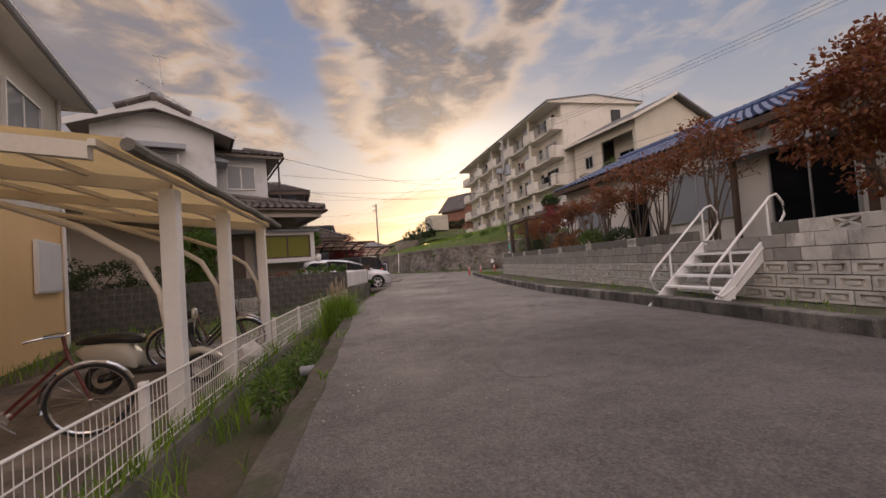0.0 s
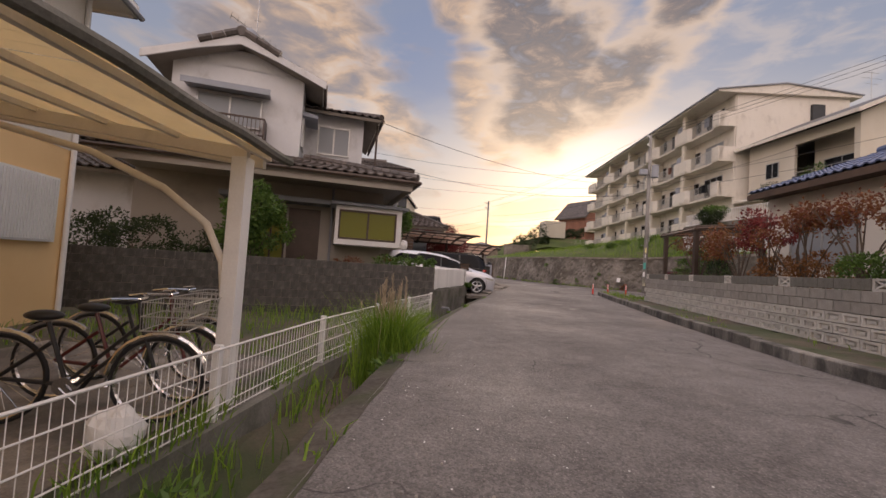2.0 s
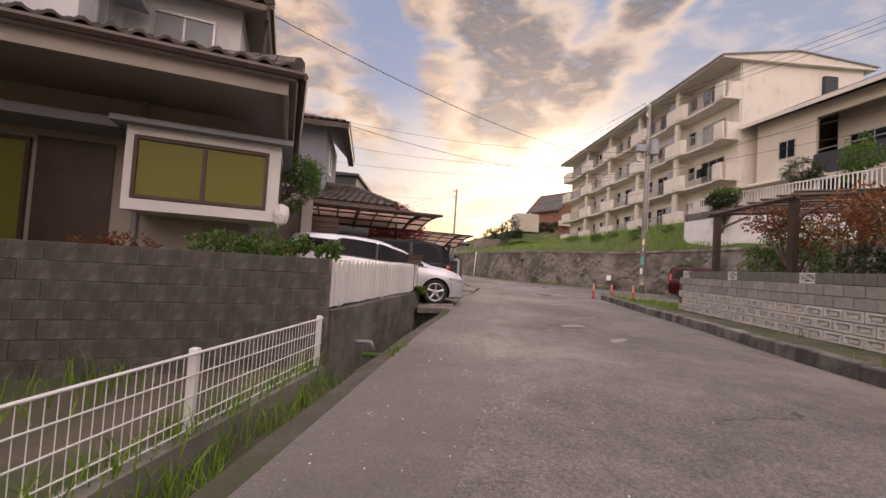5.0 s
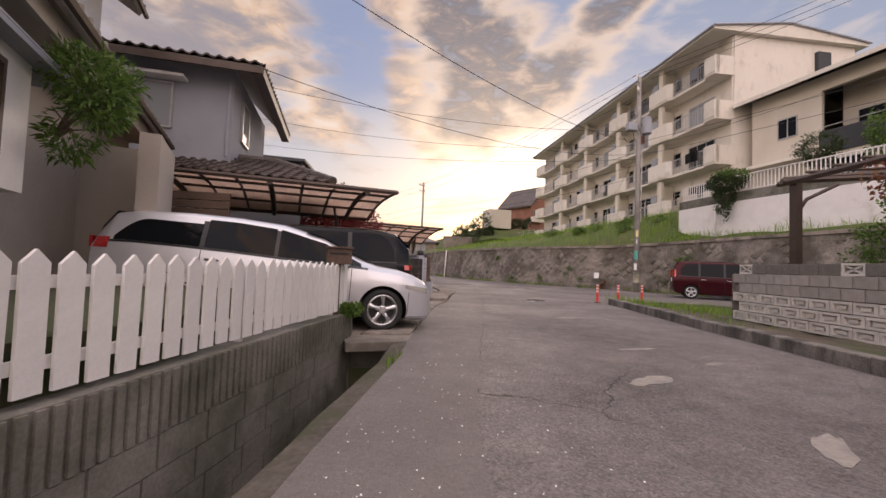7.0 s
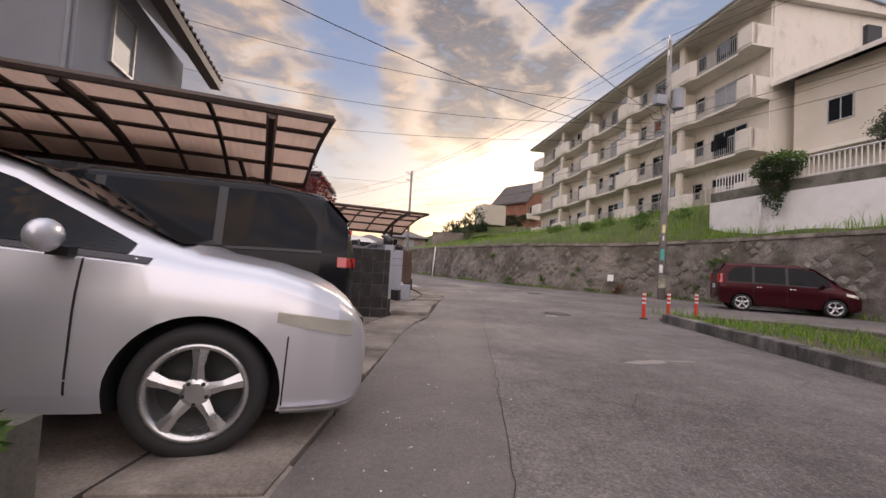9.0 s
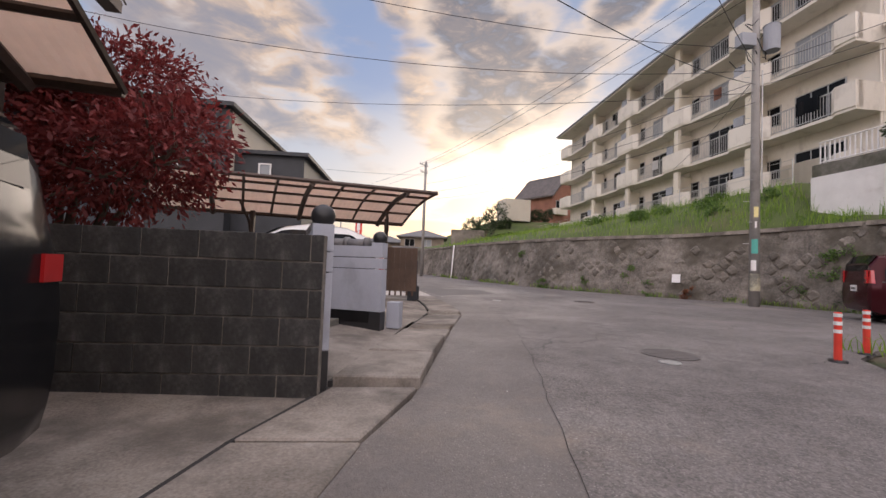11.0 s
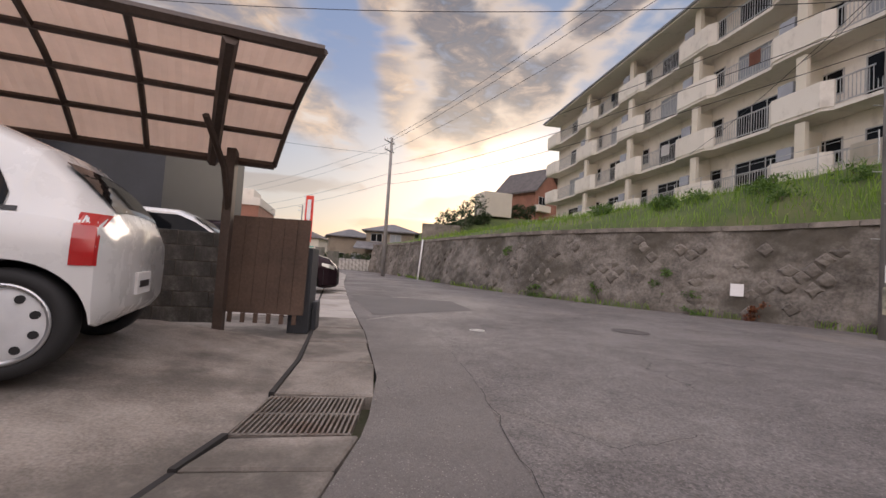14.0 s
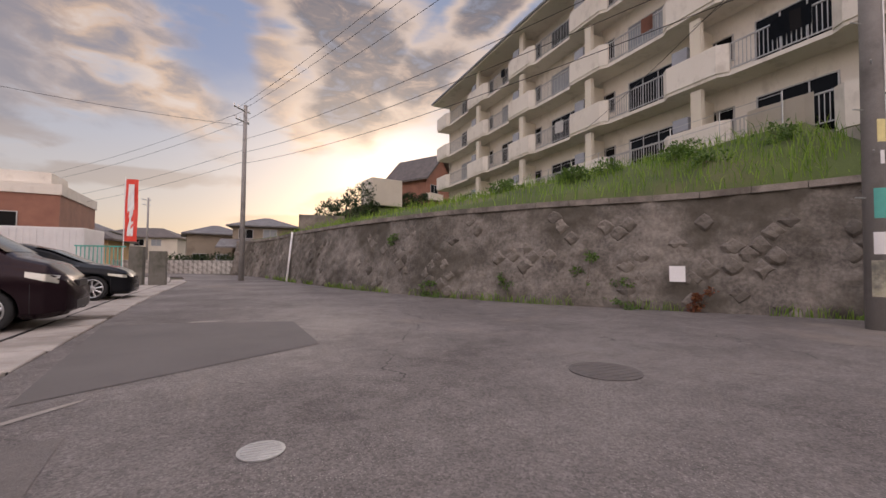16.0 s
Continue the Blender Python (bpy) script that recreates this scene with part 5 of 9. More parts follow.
window_unit(house_d, 1.2, 0.9, Matrix.Translation((-3.0, -0.03, 3.9)), M_GLASSC, M_WHITE)
bm = B()
for k in range(4):
    box(bm, -0.4 + k * 0.8, 1.0, 5.42, 0.2 + k * 0.8, 4.0, 5.5)
part("solar_panel", bm, M_GLASS, house_d)

# red-brown building, far houses, house at the end of the flats
far_brick = thing("building", "red-brown sided building with a white parapet", "building", pose(-7.0, 68, 0, 0, 0, 6))
bm = B()
box(bm, -12, 0, 0, 0, 9, 5.4)
part("wall", bm, M_BRICK, far_brick)
bm = B()
box(bm, -12.1, -0.1, 5.4, 0.1, 9.1, 6.1)
box(bm, -3.4, 0.5, 6.1, -0.6, 4, 6.9)
part("parapet", bm, M_APT, far_brick)
window_unit(far_brick, 2.0, 1.2, Matrix.Translation((-4.0, -0.03, 3.0)), M_GLASS, M_STEEL)


M_FARTAN = material("weathered_tan_wall", (0.24, 0.20, 0.155), (0.34, 0.29, 0.225), 0.9, fine=20, coarse=0.5, bump=0.15, stain=(0.17, 0.14, 0.11), stain_at=0.6)


def far_house(x, y, w, d, h, rise, rz, wall, roof, label, z=0.0):
    t = thing("house", label, "house", pose(x, y, z, 0, 0, rz), group="houses at the end of the lane")
    b = B()
    box(b, -w / 2, -d / 2, 0, w / 2, d / 2, h)
    part("wall", b, wall, t)
    b = B()
    o = 0.6
    c = [(-w / 2 - o, -d / 2 - o, h), (w / 2 + o, -d / 2 - o, h), (w / 2 + o, d / 2 + o, h), (-w / 2 - o, d / 2 + o, h)]
    k = min(w, d) / 2
    top = [(-w / 2 + k * 0.9, 0, h + rise), (w / 2 - k * 0.9, 0, h + rise)]
    vs = [b.verts.new(p) for p in c]
    lo = [b.verts.new((p[0], p[1], h - 0.15)) for p in c]
    tv = [b.verts.new(p) for p in top]
    b.faces.new((vs[0], vs[1], tv[1], tv[0]))
    b.faces.new((vs[2], vs[3], tv[0], tv[1]))
    b.faces.new((vs[1], vs[2], tv[1]))
    b.faces.new((vs[3], vs[0], tv[0]))
    for i in range(4):
        b.faces.new((lo[i], lo[(i + 1) % 4], vs[(i + 1) % 4], vs[i]))
    b.faces.new(lo)
    part("roof", b, roof, t)
    for k in range(max(1, int(w / 2.6))):
        for zz in ([1.0, 3.7] if h > 4 else [1.0]):
            if zz + 1.2 < h:
                window_unit(t, 1.5, 1.1, Matrix.Translation((-w / 2 + 0.6 + k * 2.5, -d / 2 - 0.03, zz)), M_GLASSC if k % 2 else M_GLASS, M_STEEL)
    return t


h1 = far_house(5.5, 88, 6.4, 8, 5.2, 1.3, -4, M_FARTAN, M_ROOFG, "two-storey house with a grey hipped roof down the lane")
h1b = B()
extrude(h1b, [(-4.6, -5.6, 2.6), (4.2, -5.6, 2.6), (4.0, -4.01, 3.5), (-4.4, -4.01, 3.5)], (0, 0, 0.15))
part("lower_roof", h1b, M_ROOFG, h1)
far_house(-0.8, 95, 6.5, 7, 4.6, 1.3, 10, M_FARTAN, M_ROOFG, "pale two-storey house among hedges down the lane")
far_house(-10.5, 80, 7, 6, 3.0, 1.5, 0, M_CREAM, M_ROOF, "low ochre house with a tiled roof")
far_house(-22, 110, 12, 8, 5.5, 1.8, 5, M_APT, M_ROOFG, "pale far house with a dark roof")
far_house(-14, 120, 12, 8, 5.2, 1.8, -8, M_BEIGE, M_ROOF, "beige far house with a brown roof")
house_g = thing("house", "brown gabled house beyond the block of flats", "house", pose(25.4, 87.5, 6.9, 0, 0, 30))
bm = B()
box(bm, -3.0, -3.5, 0, 3.0, 3.5, 5.6)
extrude(bm, [(-3.0, -3.5, 5.6), (3.0, -3.5, 5.6), (0, -3.5, 8.7)], (0, 7, 0))
part("wall", bm, M_BRICK, house_g)
bm = B()
extrude(bm, [(-3.6, -4.2, 5.1), (0, -4.2, 8.8), (3.6, -4.2, 5.1), (3.6, -4.2, 5.35), (0, -4.2, 9.1), (-3.6, -4.2, 5.35)], (0, 8.4, 0))
part("roof", bm, M_ROOF, house_g)
window_unit(house_g, 1.6, 1.2, Matrix.Translation((-2.2, -3.53, 3.5)), M_GLASS, M_STEEL)
bm = B()
box(bm, -3.02, -4.3, 2.5, -0.4, -3.5, 3.4)
part("balcony", bm, M_BEIGE, house_g)
shed = B()
box(shed, -1.8, -1.5, 0, 1.8, 1.5, 2.9, bevel=0.03)
solo("storage_shed", shed, M_BEIGE, "pale metal storage shed on the grass bank", "shed", pose(17.2, 77.6, 7.3, 0, 0, 10))
bm = B()
box(bm, -2.0, -0.15, -1.5, 2.0, 0.15, 1.2)
solo("concrete_wall", bm, M_CONC, "grey concrete wall end above the bank", "wall", pose(10.2, 72.0, 4.2, 0, 0, -6), kind="structure")
bm = B()
rows = []
for y in np.linspace(72.5, 125, 12):
    x0 = 12.4 - (y - 72.5) * 0.10
    zt = 5.42 + 1.98 * min(1.0, (y - 72.5) / 4.0)
    rows.append([(x0, y, -0.1), (x0 + 1.2, y, min(zt, 5.0)), (x0 + 3, y, zt), (x0 + 30, y, zt), (x0 + 90, y, zt), (x0 + 91, y, -0.1)])
grid(bm, rows)
solo("upper_ground", bm, M_GRASSG, "grassy higher ground beyond the flats", "ground", kind="structure")

# ---- left side: walls and fences ----
dark_wall = thing("block_wall", "weathered dark concrete block wall below the white house", "wall", kind="structure")
DW0, DW1 = (-0.12, 16.25), (-8.6, 13.15)
blocks(dark_wall, DW1, DW0, -0.6, 8, M_DARKBLOCK, 0.4, 0.2, 0.15)
bm = B()
extrude(bm, [(-0.2, 16.36, 0.6), (-8.6, 13.3, 0.6), (-12, 20, 0.6), (-5, 24.5, 0.6), (-0.5, 21.5, 0.6), (0.15, 18, 0.6)], (0, 0, -1.0))
solo("house_terrace", bm, M_SOIL, "planted soil in front of the white house", "ground", kind="structure")
# ribbed wall with the picket fence, along the lane
PK0, PK1 = Vector((-0.08, 16.3)), Vector((0.97, 20.75))
ribbed = thing("ribbed_wall", "ribbed stained concrete wall under the picket fence", "wall", kind="structure")
d = (PK1 - PK0).normalized()
nn = Vector((d.y, -d.x))
bm = B()
extrude(bm, [(*(PK0 - nn * 0.2), -1.1), (*PK0, -1.1), (*PK0, 0.33), (*(PK0 - nn * 0.2), 0.33)], (*(PK1 - PK0), 0))
part("wall_core", bm, M_CONC_OLD, ribbed)
LP = (PK1 - PK0).length
for i in range(int(LP / 0.075)):
    p = PK0 + d * (0.02 + i * 0.075)
    q = p + d * 0.045
    b = B()
    extrude(b, [(*p, -0.02), (*q, -0.02), (*(q + nn * 0.02), -0.02), (*(p + nn * 0.02), -0.02)], (0, 0, 0.345))
    part("rib", b, M_CONC_OLD, ribbed)
for c in range(4):
    for i in range(int(LP / 0.42)):
        p = PK0 + d * (0.01 + i * 0.42 + 0.1 * (c % 2))
        q = p + d * 0.40
        b = B()
        extrude(b, [(*p, -0.86 + c * 0.21), (*q, -0.86 + c * 0.21), (*(q + nn * 0.015), -0.86 + c * 0.21), (*(p + nn * 0.015), -0.86 + c * 0.21)], (0, 0, 0.2))
        part("block", b, M_CONC_OLD, ribbed)
bm = B()
box(bm, PK1.x - 0.25, PK1.y, -1.1, PK1.x + 0.02, PK1.y + 0.2, 0.33)
part("end_pier", bm, M_CONC_OLD, ribbed)
bm = B()
extrude(bm, [(*PK0, -1.1), (*(PK0 + nn * 0.16), -1.1), (*(PK0 + nn * 0.15), -0.80), (*PK0, -0.78)], (*(PK1 - PK0), 0))
part("ledge", bm, M_CONC_OLD, ribbed)
bm = B()
rod(bm, (0.62, 17.0, -0.48), (1.0, 16.85, -0.48), 0.04, seg=12)
solo("green_pipe", bm, M_LEAFD, "dull green plastic drain pipe across the ditch", "pipe")

picket_fence = thing("picket_fence", "white wooden picket fence on the ribbed wall", "fence")
off = -nn * 0.1
pk = B()
w = 0.115
extrude(pk, [(-w / 2, -0.01, 0), (w / 2, -0.01, 0), (w / 2, -0.01, 0.57), (0, -0.01, 0.63), (-w / 2, -0.01, 0.57)], (0, 0.02, 0))
pk_me = mesh_of("picket", pk, M_WOODW)
rz = math.atan2(d.y, d.x)
rnd = random.Random(4)
n = int(LP / 0.163)
for i in range(n + 1):
    p = PK0 + d * (0.08 + i * (LP - 0.12) / n) + off
    o = new("picket", pk_me)
    o.parent = picket_fence
    o.matrix_world = Matrix.Translation((*(p + nn * 0.03), 0.37 + rnd.uniform(-0.008, 0.008))) @ Matrix.Rotation(rz, 4, "Z") @ Matrix.Rotation(rnd.uniform(-0.012, 0.012), 4, "Y")
for z in (0.47, 0.83):
    bm = B()
    a, b = PK0 + off + nn * 0.0, PK1 + off + nn * 0.0
    extrude(bm, [(*(a - nn * 0.012), z), (*(a + nn * 0.012), z), (*(a + nn * 0.012), z + 0.06), (*(a - nn * 0.012), z + 0.06)], (*(b - a), 0))
    part("rail", bm, M_WOODW, picket_fence)
for f in (0.1, 0.5, 0.92):
    p = PK0.lerp(PK1, f) + off - nn * 0.03
    bm = B()
    box(bm, p.x - 0.025, p.y - 0.025, 0.3, p.x + 0.025, p.y + 0.025, 0.9)
    part("post", bm, M_WOODW, picket_fence)

# white wire mesh fence
mesh_fence = thing("mesh_fence", "white welded wire mesh fence on a low footing", "fence")
LF = total(FENCE[1:]) + 3.0
F2 = [(-1.72, -0.5)] + FENCE[1:]
LF = total(F2)
TOPF = 0.27
npost = int(LF / 2.0)
for i in range(npost + 1):
    p, dd = along(F2, min(LF - 0.03, i * LF / npost))
    bm = B()
    box(bm, p.x - 0.03, p.y - 0.03, -0.34, p.x + 0.03, p.y + 0.03, TOPF + 0.03, bevel=0.006)
    part("post", bm, M_WHITE, mesh_fence)
for z in (TOPF, TOPF - 0.15, TOPF - 0.30, TOPF - 0.45, TOPF - 0.53):
    bm = B()
    path_rod(bm, [(x + 0.03, y, z) for x, y in F2], 0.011 if z == TOPF else 0.006, 6)
    part("rail", bm, M_WHITE, mesh_fence)
wires = B()
for s in np.arange(0.02, LF - 0.02, 0.062):
    p, dd = along(F2, s)
    rod(wires, (p.x + 0.022, p.y, TOPF - 0.55), (p.x + 0.022, p.y, TOPF), 0.0035, seg=4, caps=False)
tagged(part("mesh_wire", wires, M_WHITE, mesh_fence), kind="stuff")

# drain stubs through the footing
for (x, y, z, r, L2, mt, lb) in ((-0.55, 5.2, -0.12, 0.055, 0.35, M_GREYW, "short grey plastic drain pipe through the ditch wall"), (0.14, 17.15, -0.22, 0.031, 0.25, M_GREYW, "grey elbow drain pipe on the wall"), (0.4, 16.6, -0.28, 0.03, 0.55, M_LEAF, "green plastic pipe over the ditch")):
    bm = B()
    path_rod(bm, [(x - 0.1, y, z), (x + L2 * 0.6, y + 0.02, z), (x + L2 * 0.8, y + 0.03, z - 0.03 if r > 0.04 else z), (x + L2, y + 0.04, z - 0.12 if lb.find("elbow") > 0 else z - 0.02)], r, 10)
    solo("drain_pipe", bm, mt, lb, "pipe", smooth=True)

# ---- bicycle shelter ----
shelter = thing("bicycle_shelter", "white steel bicycle shelter with yellowed plastic roof", "shelter")
POSTS = [(-1.66, 4.45), (-1.66, 6.18), (-1.6, 8.35)]
for x, y in POSTS:
    bm = B()
    box(bm, x - 0.075, y - 0.075, -0.4, x + 0.075, y + 0.075, 1.95, bevel=0.008)
    part("post", bm, M_WHITE, shelter)
    bm = B()
    path_rod(bm, [(x - 0.02, y, 0.2), (x - 0.12, y, 0.95), (x - 0.3, y, 1.3), (x - 0.75, y, 1.62), (x - 1.5, y, 1.93), (x - 2.9, y, 2.25)], 0.035, 8)
    part("arm", bm, M_APT, shelter, smooth=True)
SY0, SY1 = 3.2, 8.75
fx = lambda y: -1.52 + 0.02 * (y - 6)  # noqa: E731
for y in (SY0, 4.45, 6.18, 8.35, SY1 - 0.08):
    bm = B()
    extrude(bm, [(fx(y) - 0.1, y, 1.93), (fx(y) - 3.0, y, 2.3), (fx(y) - 3.0, y, 2.42), (fx(y) - 0.1, y, 2.05)], (0, 0.07, 0))
    part("rafter", bm, M_APT, shelter)
for k in range(5):
    bm = B()
    a0, a1 = fx(SY0) - 0.05 - k * 0.72, fx(SY1) - 0.05 - k * 0.72
    z = 2.02 + k * 0.09
    extrude(bm, [(a0, SY0, z), (a0 - 0.05, SY0, z), (a0 - 0.05, SY0, z + 0.05), (a0, SY0, z + 0.05)], (a1 - a0, SY1 - SY0, 0))
    part("purlin", bm, M_APT, shelter)
nseg = 9
for k in range(nseg):
    y0, y1 = SY0 + (SY1 - SY0) * k / nseg, SY0 + (SY1 - SY0) * (k + 1) / nseg - 0.01
    rows = []
    for i in range(17):
        y = y0 + (y1 - y0) * i / 16
        rows.append([(fx(y) + 0.12 - 3.2 * u / 4, y, 2.07 + 0.40 * u / 4 + 0.012 * math.sin(i * math.pi / 2)) for u in range(5)])
    bm = B()
    grid(bm, rows)
    bmesh.ops.solidify(bm, geom=bm.faces[:], thickness=0.004)
    part("roof_sheet", bm, M_SHEETY, shelter)
bm = B()
path_rod(bm, [(fx(y) + 0.14, y, 2.03 + 0.01 * math.sin(y * 5)) for y in np.linspace(SY0, SY1, 24)], 0.05, 8)
part("gutter", bm, M_CONC_OLD, shelter, "grimy roof gutter")
bm = B()
box(bm, -5.2, 2.2, -0.4, -1.75, 10.2, -0.36)
solo("shelter_floor", bm, M_CONC, "dusty concrete floor under the bicycle shelter", "floor", kind="structure")


# ---- carports ----
def carport(p0, p1, q0, q1, bays, ribs, posts, label):
    """Cantilever carport: high edge p0-p1, low edge q0-q1."""
    t = thing("carport", label, "carport", group="carports")
    p0, p1, q0, q1 = (Vector(v) for v in (p0, p1, q0, q1))

    def at(u, v):
        a, b = p0.lerp(p1, u), q0.lerp(q1, u)
        return a.lerp(b, v) + Vector((0, 0, 0.22 * math.sin(math.pi * v) * 0.6))

    for i in range(bays):
        for j in range(ribs):
            bm = B()
            rows = [[at((i + (a / 12) * 0.98 + 0.01) / bays, (j + b / 3) / ribs) + Vector((0, 0, 0.03 + 0.006 * (a % 2))) for a in range(13)] for b in range(4)]
            grid(bm, rows)
            bmesh.ops.solidify(bm, geom=bm.faces[:], thickness=0.004)
            part("roof_panel", bm, M_SHEETB, t)
    for j in range(ribs + 1):
        bm = B()
        path_rod(bm, [at(u, j / ribs) for u in np.linspace(0, 1, 9)], 0.032 if 0 < j < ribs else 0.05, 6)
        part("purlin", bm, M_BROWNMETAL, t)
    for i in range(bays + 1):
        heavy = i % 3 == 1
        bm = B()
        path_rod(bm, [at(i / bays, v) - Vector((0, 0, 0.05 if heavy else 0.0)) for v in np.linspace(0, 1, 9)], 0.06 if heavy else 0.03, 6)
        part("rafter", bm, M_BROWNMETAL, t)
    for x, y in posts:
        bm = B()
        top = at(0.5, 0.93).z
        box(bm, x - 0.05, y - 0.06, -0.05, x + 0.05, y + 0.06, top, bevel=0.008)
        part("post", bm, M_BROWNMETAL, t)
        bm = B()
        path_rod(bm, [(x, y, top - 0.75), (x + 0.05, y - 0.35, top - 0.3), (x + 0.05, y - 0.9, top + 0.08)], 0.035, 6)
        part("brace", bm, M_BROWNMETAL, t)
    return t


carport((1.55, 23.95, 2.57), (-4.2, 22.95, 2.66), (0.72, 26.75, 2.26), (-4.7, 25.85, 2.32), 9, 4, [(-0.1, 26.62), (-3.3, 26.1)], "brown metal carport with smoked translucent panels beside the grey house")
carport((3.6, 32.75, 2.66), (-2.5, 31.85, 2.78), (2.8, 34.6, 2.08), (-3.2, 33.8, 2.18), 9, 4, [(2.38, 34.42), (-0.9, 33.95)], "brown metal carport over the small white car")

# ---- forecourt slabs, gutter covers, gratings ----
bm = B()
rows = []
for y in np.linspace(20.9, 36.4, 24):
    r = at_y(LEFT, y) - 0.72
    rows.append([(r - k * 1.6, y, -0.004 + ((0.05 if 27.4 < y < 30.8 else 0.0) if k == 0 else 0.2 if 30.8 < y < 35.0 else min(0.2, 0.07 * k) if y < 22.4 else 0.17 if 27.4 < y < 30.8 else 0.03)) for k in range(8)])
grid(bm, rows)
solo("forecourt", bm, M_CONC, "stained concrete forecourt of the houses", "pavement", kind="structure")
M_CONC_PALE = material("pale_concrete", (0.34, 0.31, 0.28), (0.50, 0.465, 0.43), 0.9, fine=60, coarse=1.2, bump=0.25, stain=(0.24, 0.215, 0.19), stain_at=0.56)
bm = B()
grid(bm, [[(at_y(LEFT, y) - 0.72 - k * 1.6, y, 0.02) for k in range(8)] for y in np.linspace(36.4, 66, 46)])
solo("car_park", bm, M_CONC_PALE, "pale concrete car park beside the lane", "pavement", kind="structure")
gutter = thing("gutter_slabs", "cracked concrete gutter cover slabs along the lane", "pavement", kind="structure")
y = 20.95
rnd = random.Random(8)
GRATES = [(22.25, 22.75), (29.6, 30.35), (31.75, 32.45), (42.3, 42.9)]
while y < 60:
    step = rnd.choice([0.98, 1.02, 1.0])
    g = [a for a in GRATES if a[0] < y + step and a[1] > y]
    if g and y >= g[0][0] - 0.02:
        y1 = g[0][1]
        l0, l1 = at_y(LEFT, y), at_y(LEFT, y1)
        gt = thing("drain_grating", "rusty steel drain grating in the gutter", "grating", group="drain gratings")
        for k in range(22):
            f0, f1 = k / 22, (k + 0.42) / 22
            bm = B()
            ya, yb = y + 0.03, y1 - 0.03
            extrude(bm, [(l0 - 0.70 + 0.66 * f0, ya, -0.03), (l0 - 0.70 + 0.66 * f1, ya, -0.03), (l1 - 0.70 + 0.66 * f1, yb, -0.03), (l1 - 0.70 + 0.66 * f0, yb, -0.03)], (0, 0, 0.045))
            part("bar", bm, M_RUSTY, gt)
        for f in (0.02, 0.5, 0.98):
            bm = B()
            yy = y + 0.02 + (y1 - y - 0.05) * f
            xx = l0 + (l1 - l0) * f
            box(bm, xx - 0.7, yy - 0.012, -0.03, xx - 0.05, yy + 0.012, 0.012)
            part("cross_bar", bm, M_RUSTY, gt)
        bm = B()
        box(bm, l0 - 0.72, y, -0.3, l1, y1, -0.28)
        part("pit", bm, M_BLACK, gt)
        y = y1
        continue
    y1 = min([y + step] + [a[0] for a in g])
    l0, l1 = at_y(LEFT, y), at_y(LEFT, y1)
    up0 = rnd.uniform(-0.004, 0.010) + (0.075 if 26.6 < y < 28.2 else 0.035 if 26.6 < y < 29.5 else 0)
    ga, gb = rnd.uniform(0.012, 0.03), rnd.uniform(0.012, 0.03)
    bm = B()
    extrude(bm, [(l0 - 0.69, y + ga, -0.12), (l0 + rnd.uniform(-0.03, 0.01), y + 0.015, -0.12), (l1 + rnd.uniform(-0.03, 0.01), y1 - gb, -0.12), (l1 - 0.69, y1 - 0.015, -0.12)], (0, 0, 0.14 + up0))
    for v in bm.verts:
        if v.co.z > 0:
            v.co.z += rnd.uniform(-0.006, 0.012)
    bmesh.ops.bevel(bm, geom=[e for e in bm.edges if all(v.co.z > 0 for v in e.verts)], offset=0.012, segments=1, affect="EDGES")
    part("slab", bm, M_CONC if y < 36 else M_CONC_PALE, gutter)
    bm = B()
    extrude(bm, [(l1 - 0.71, y1 - 0.03, -0.02), (l1 - 0.02, y1 - 0.03, -0.02), (l1 - 0.02, y1 + 0.03, -0.02), (l1 - 0.71, y1 + 0.03, -0.02)], (0, 0, 0.018 + max(0.0, up0) * 0.9))
    part("joint", bm, M_CRACK, gutter)
    bm = B()
    extrude(bm, [(l0 - 0.725, y, -0.02), (l0 - 0.69, y, -0.02), (l1 - 0.69, y1, -0.02), (l1 - 0.725, y1, -0.02)], (0, 0, 0.03 + max(0.0, up0) * 0.6 if y < 30.7 else 0.05))
    part("joint", bm, M_CRACK, gutter)
    y = y1
bm = B()
box(bm, -0.4, -0.35, -0.14, 0.65, 0.35, -0.02, bevel=0.01)
solo("gutter_slab", bm, M_CONC, "thick concrete slab bridging the open ditch", "slab", pose(1.3, 20.75, 0.02, 0, 0, 12))
bm = B()
box(bm, 0.5, 20.9, -1.1, 2.2, 21.0, -0.1)
solo("ditch_end", bm, M_CONC_OLD, "dark concrete end of the open ditch", "kerb", kind="structure")

# ---- gate walls by the maple ----
wall_m = thing("block_wall", "dark stained block wall under the red maple", "wall", kind="structure")
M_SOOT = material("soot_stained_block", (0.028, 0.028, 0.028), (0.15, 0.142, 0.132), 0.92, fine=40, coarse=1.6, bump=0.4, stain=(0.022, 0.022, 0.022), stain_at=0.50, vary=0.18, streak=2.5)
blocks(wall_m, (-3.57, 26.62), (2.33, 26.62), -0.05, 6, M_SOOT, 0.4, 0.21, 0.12)


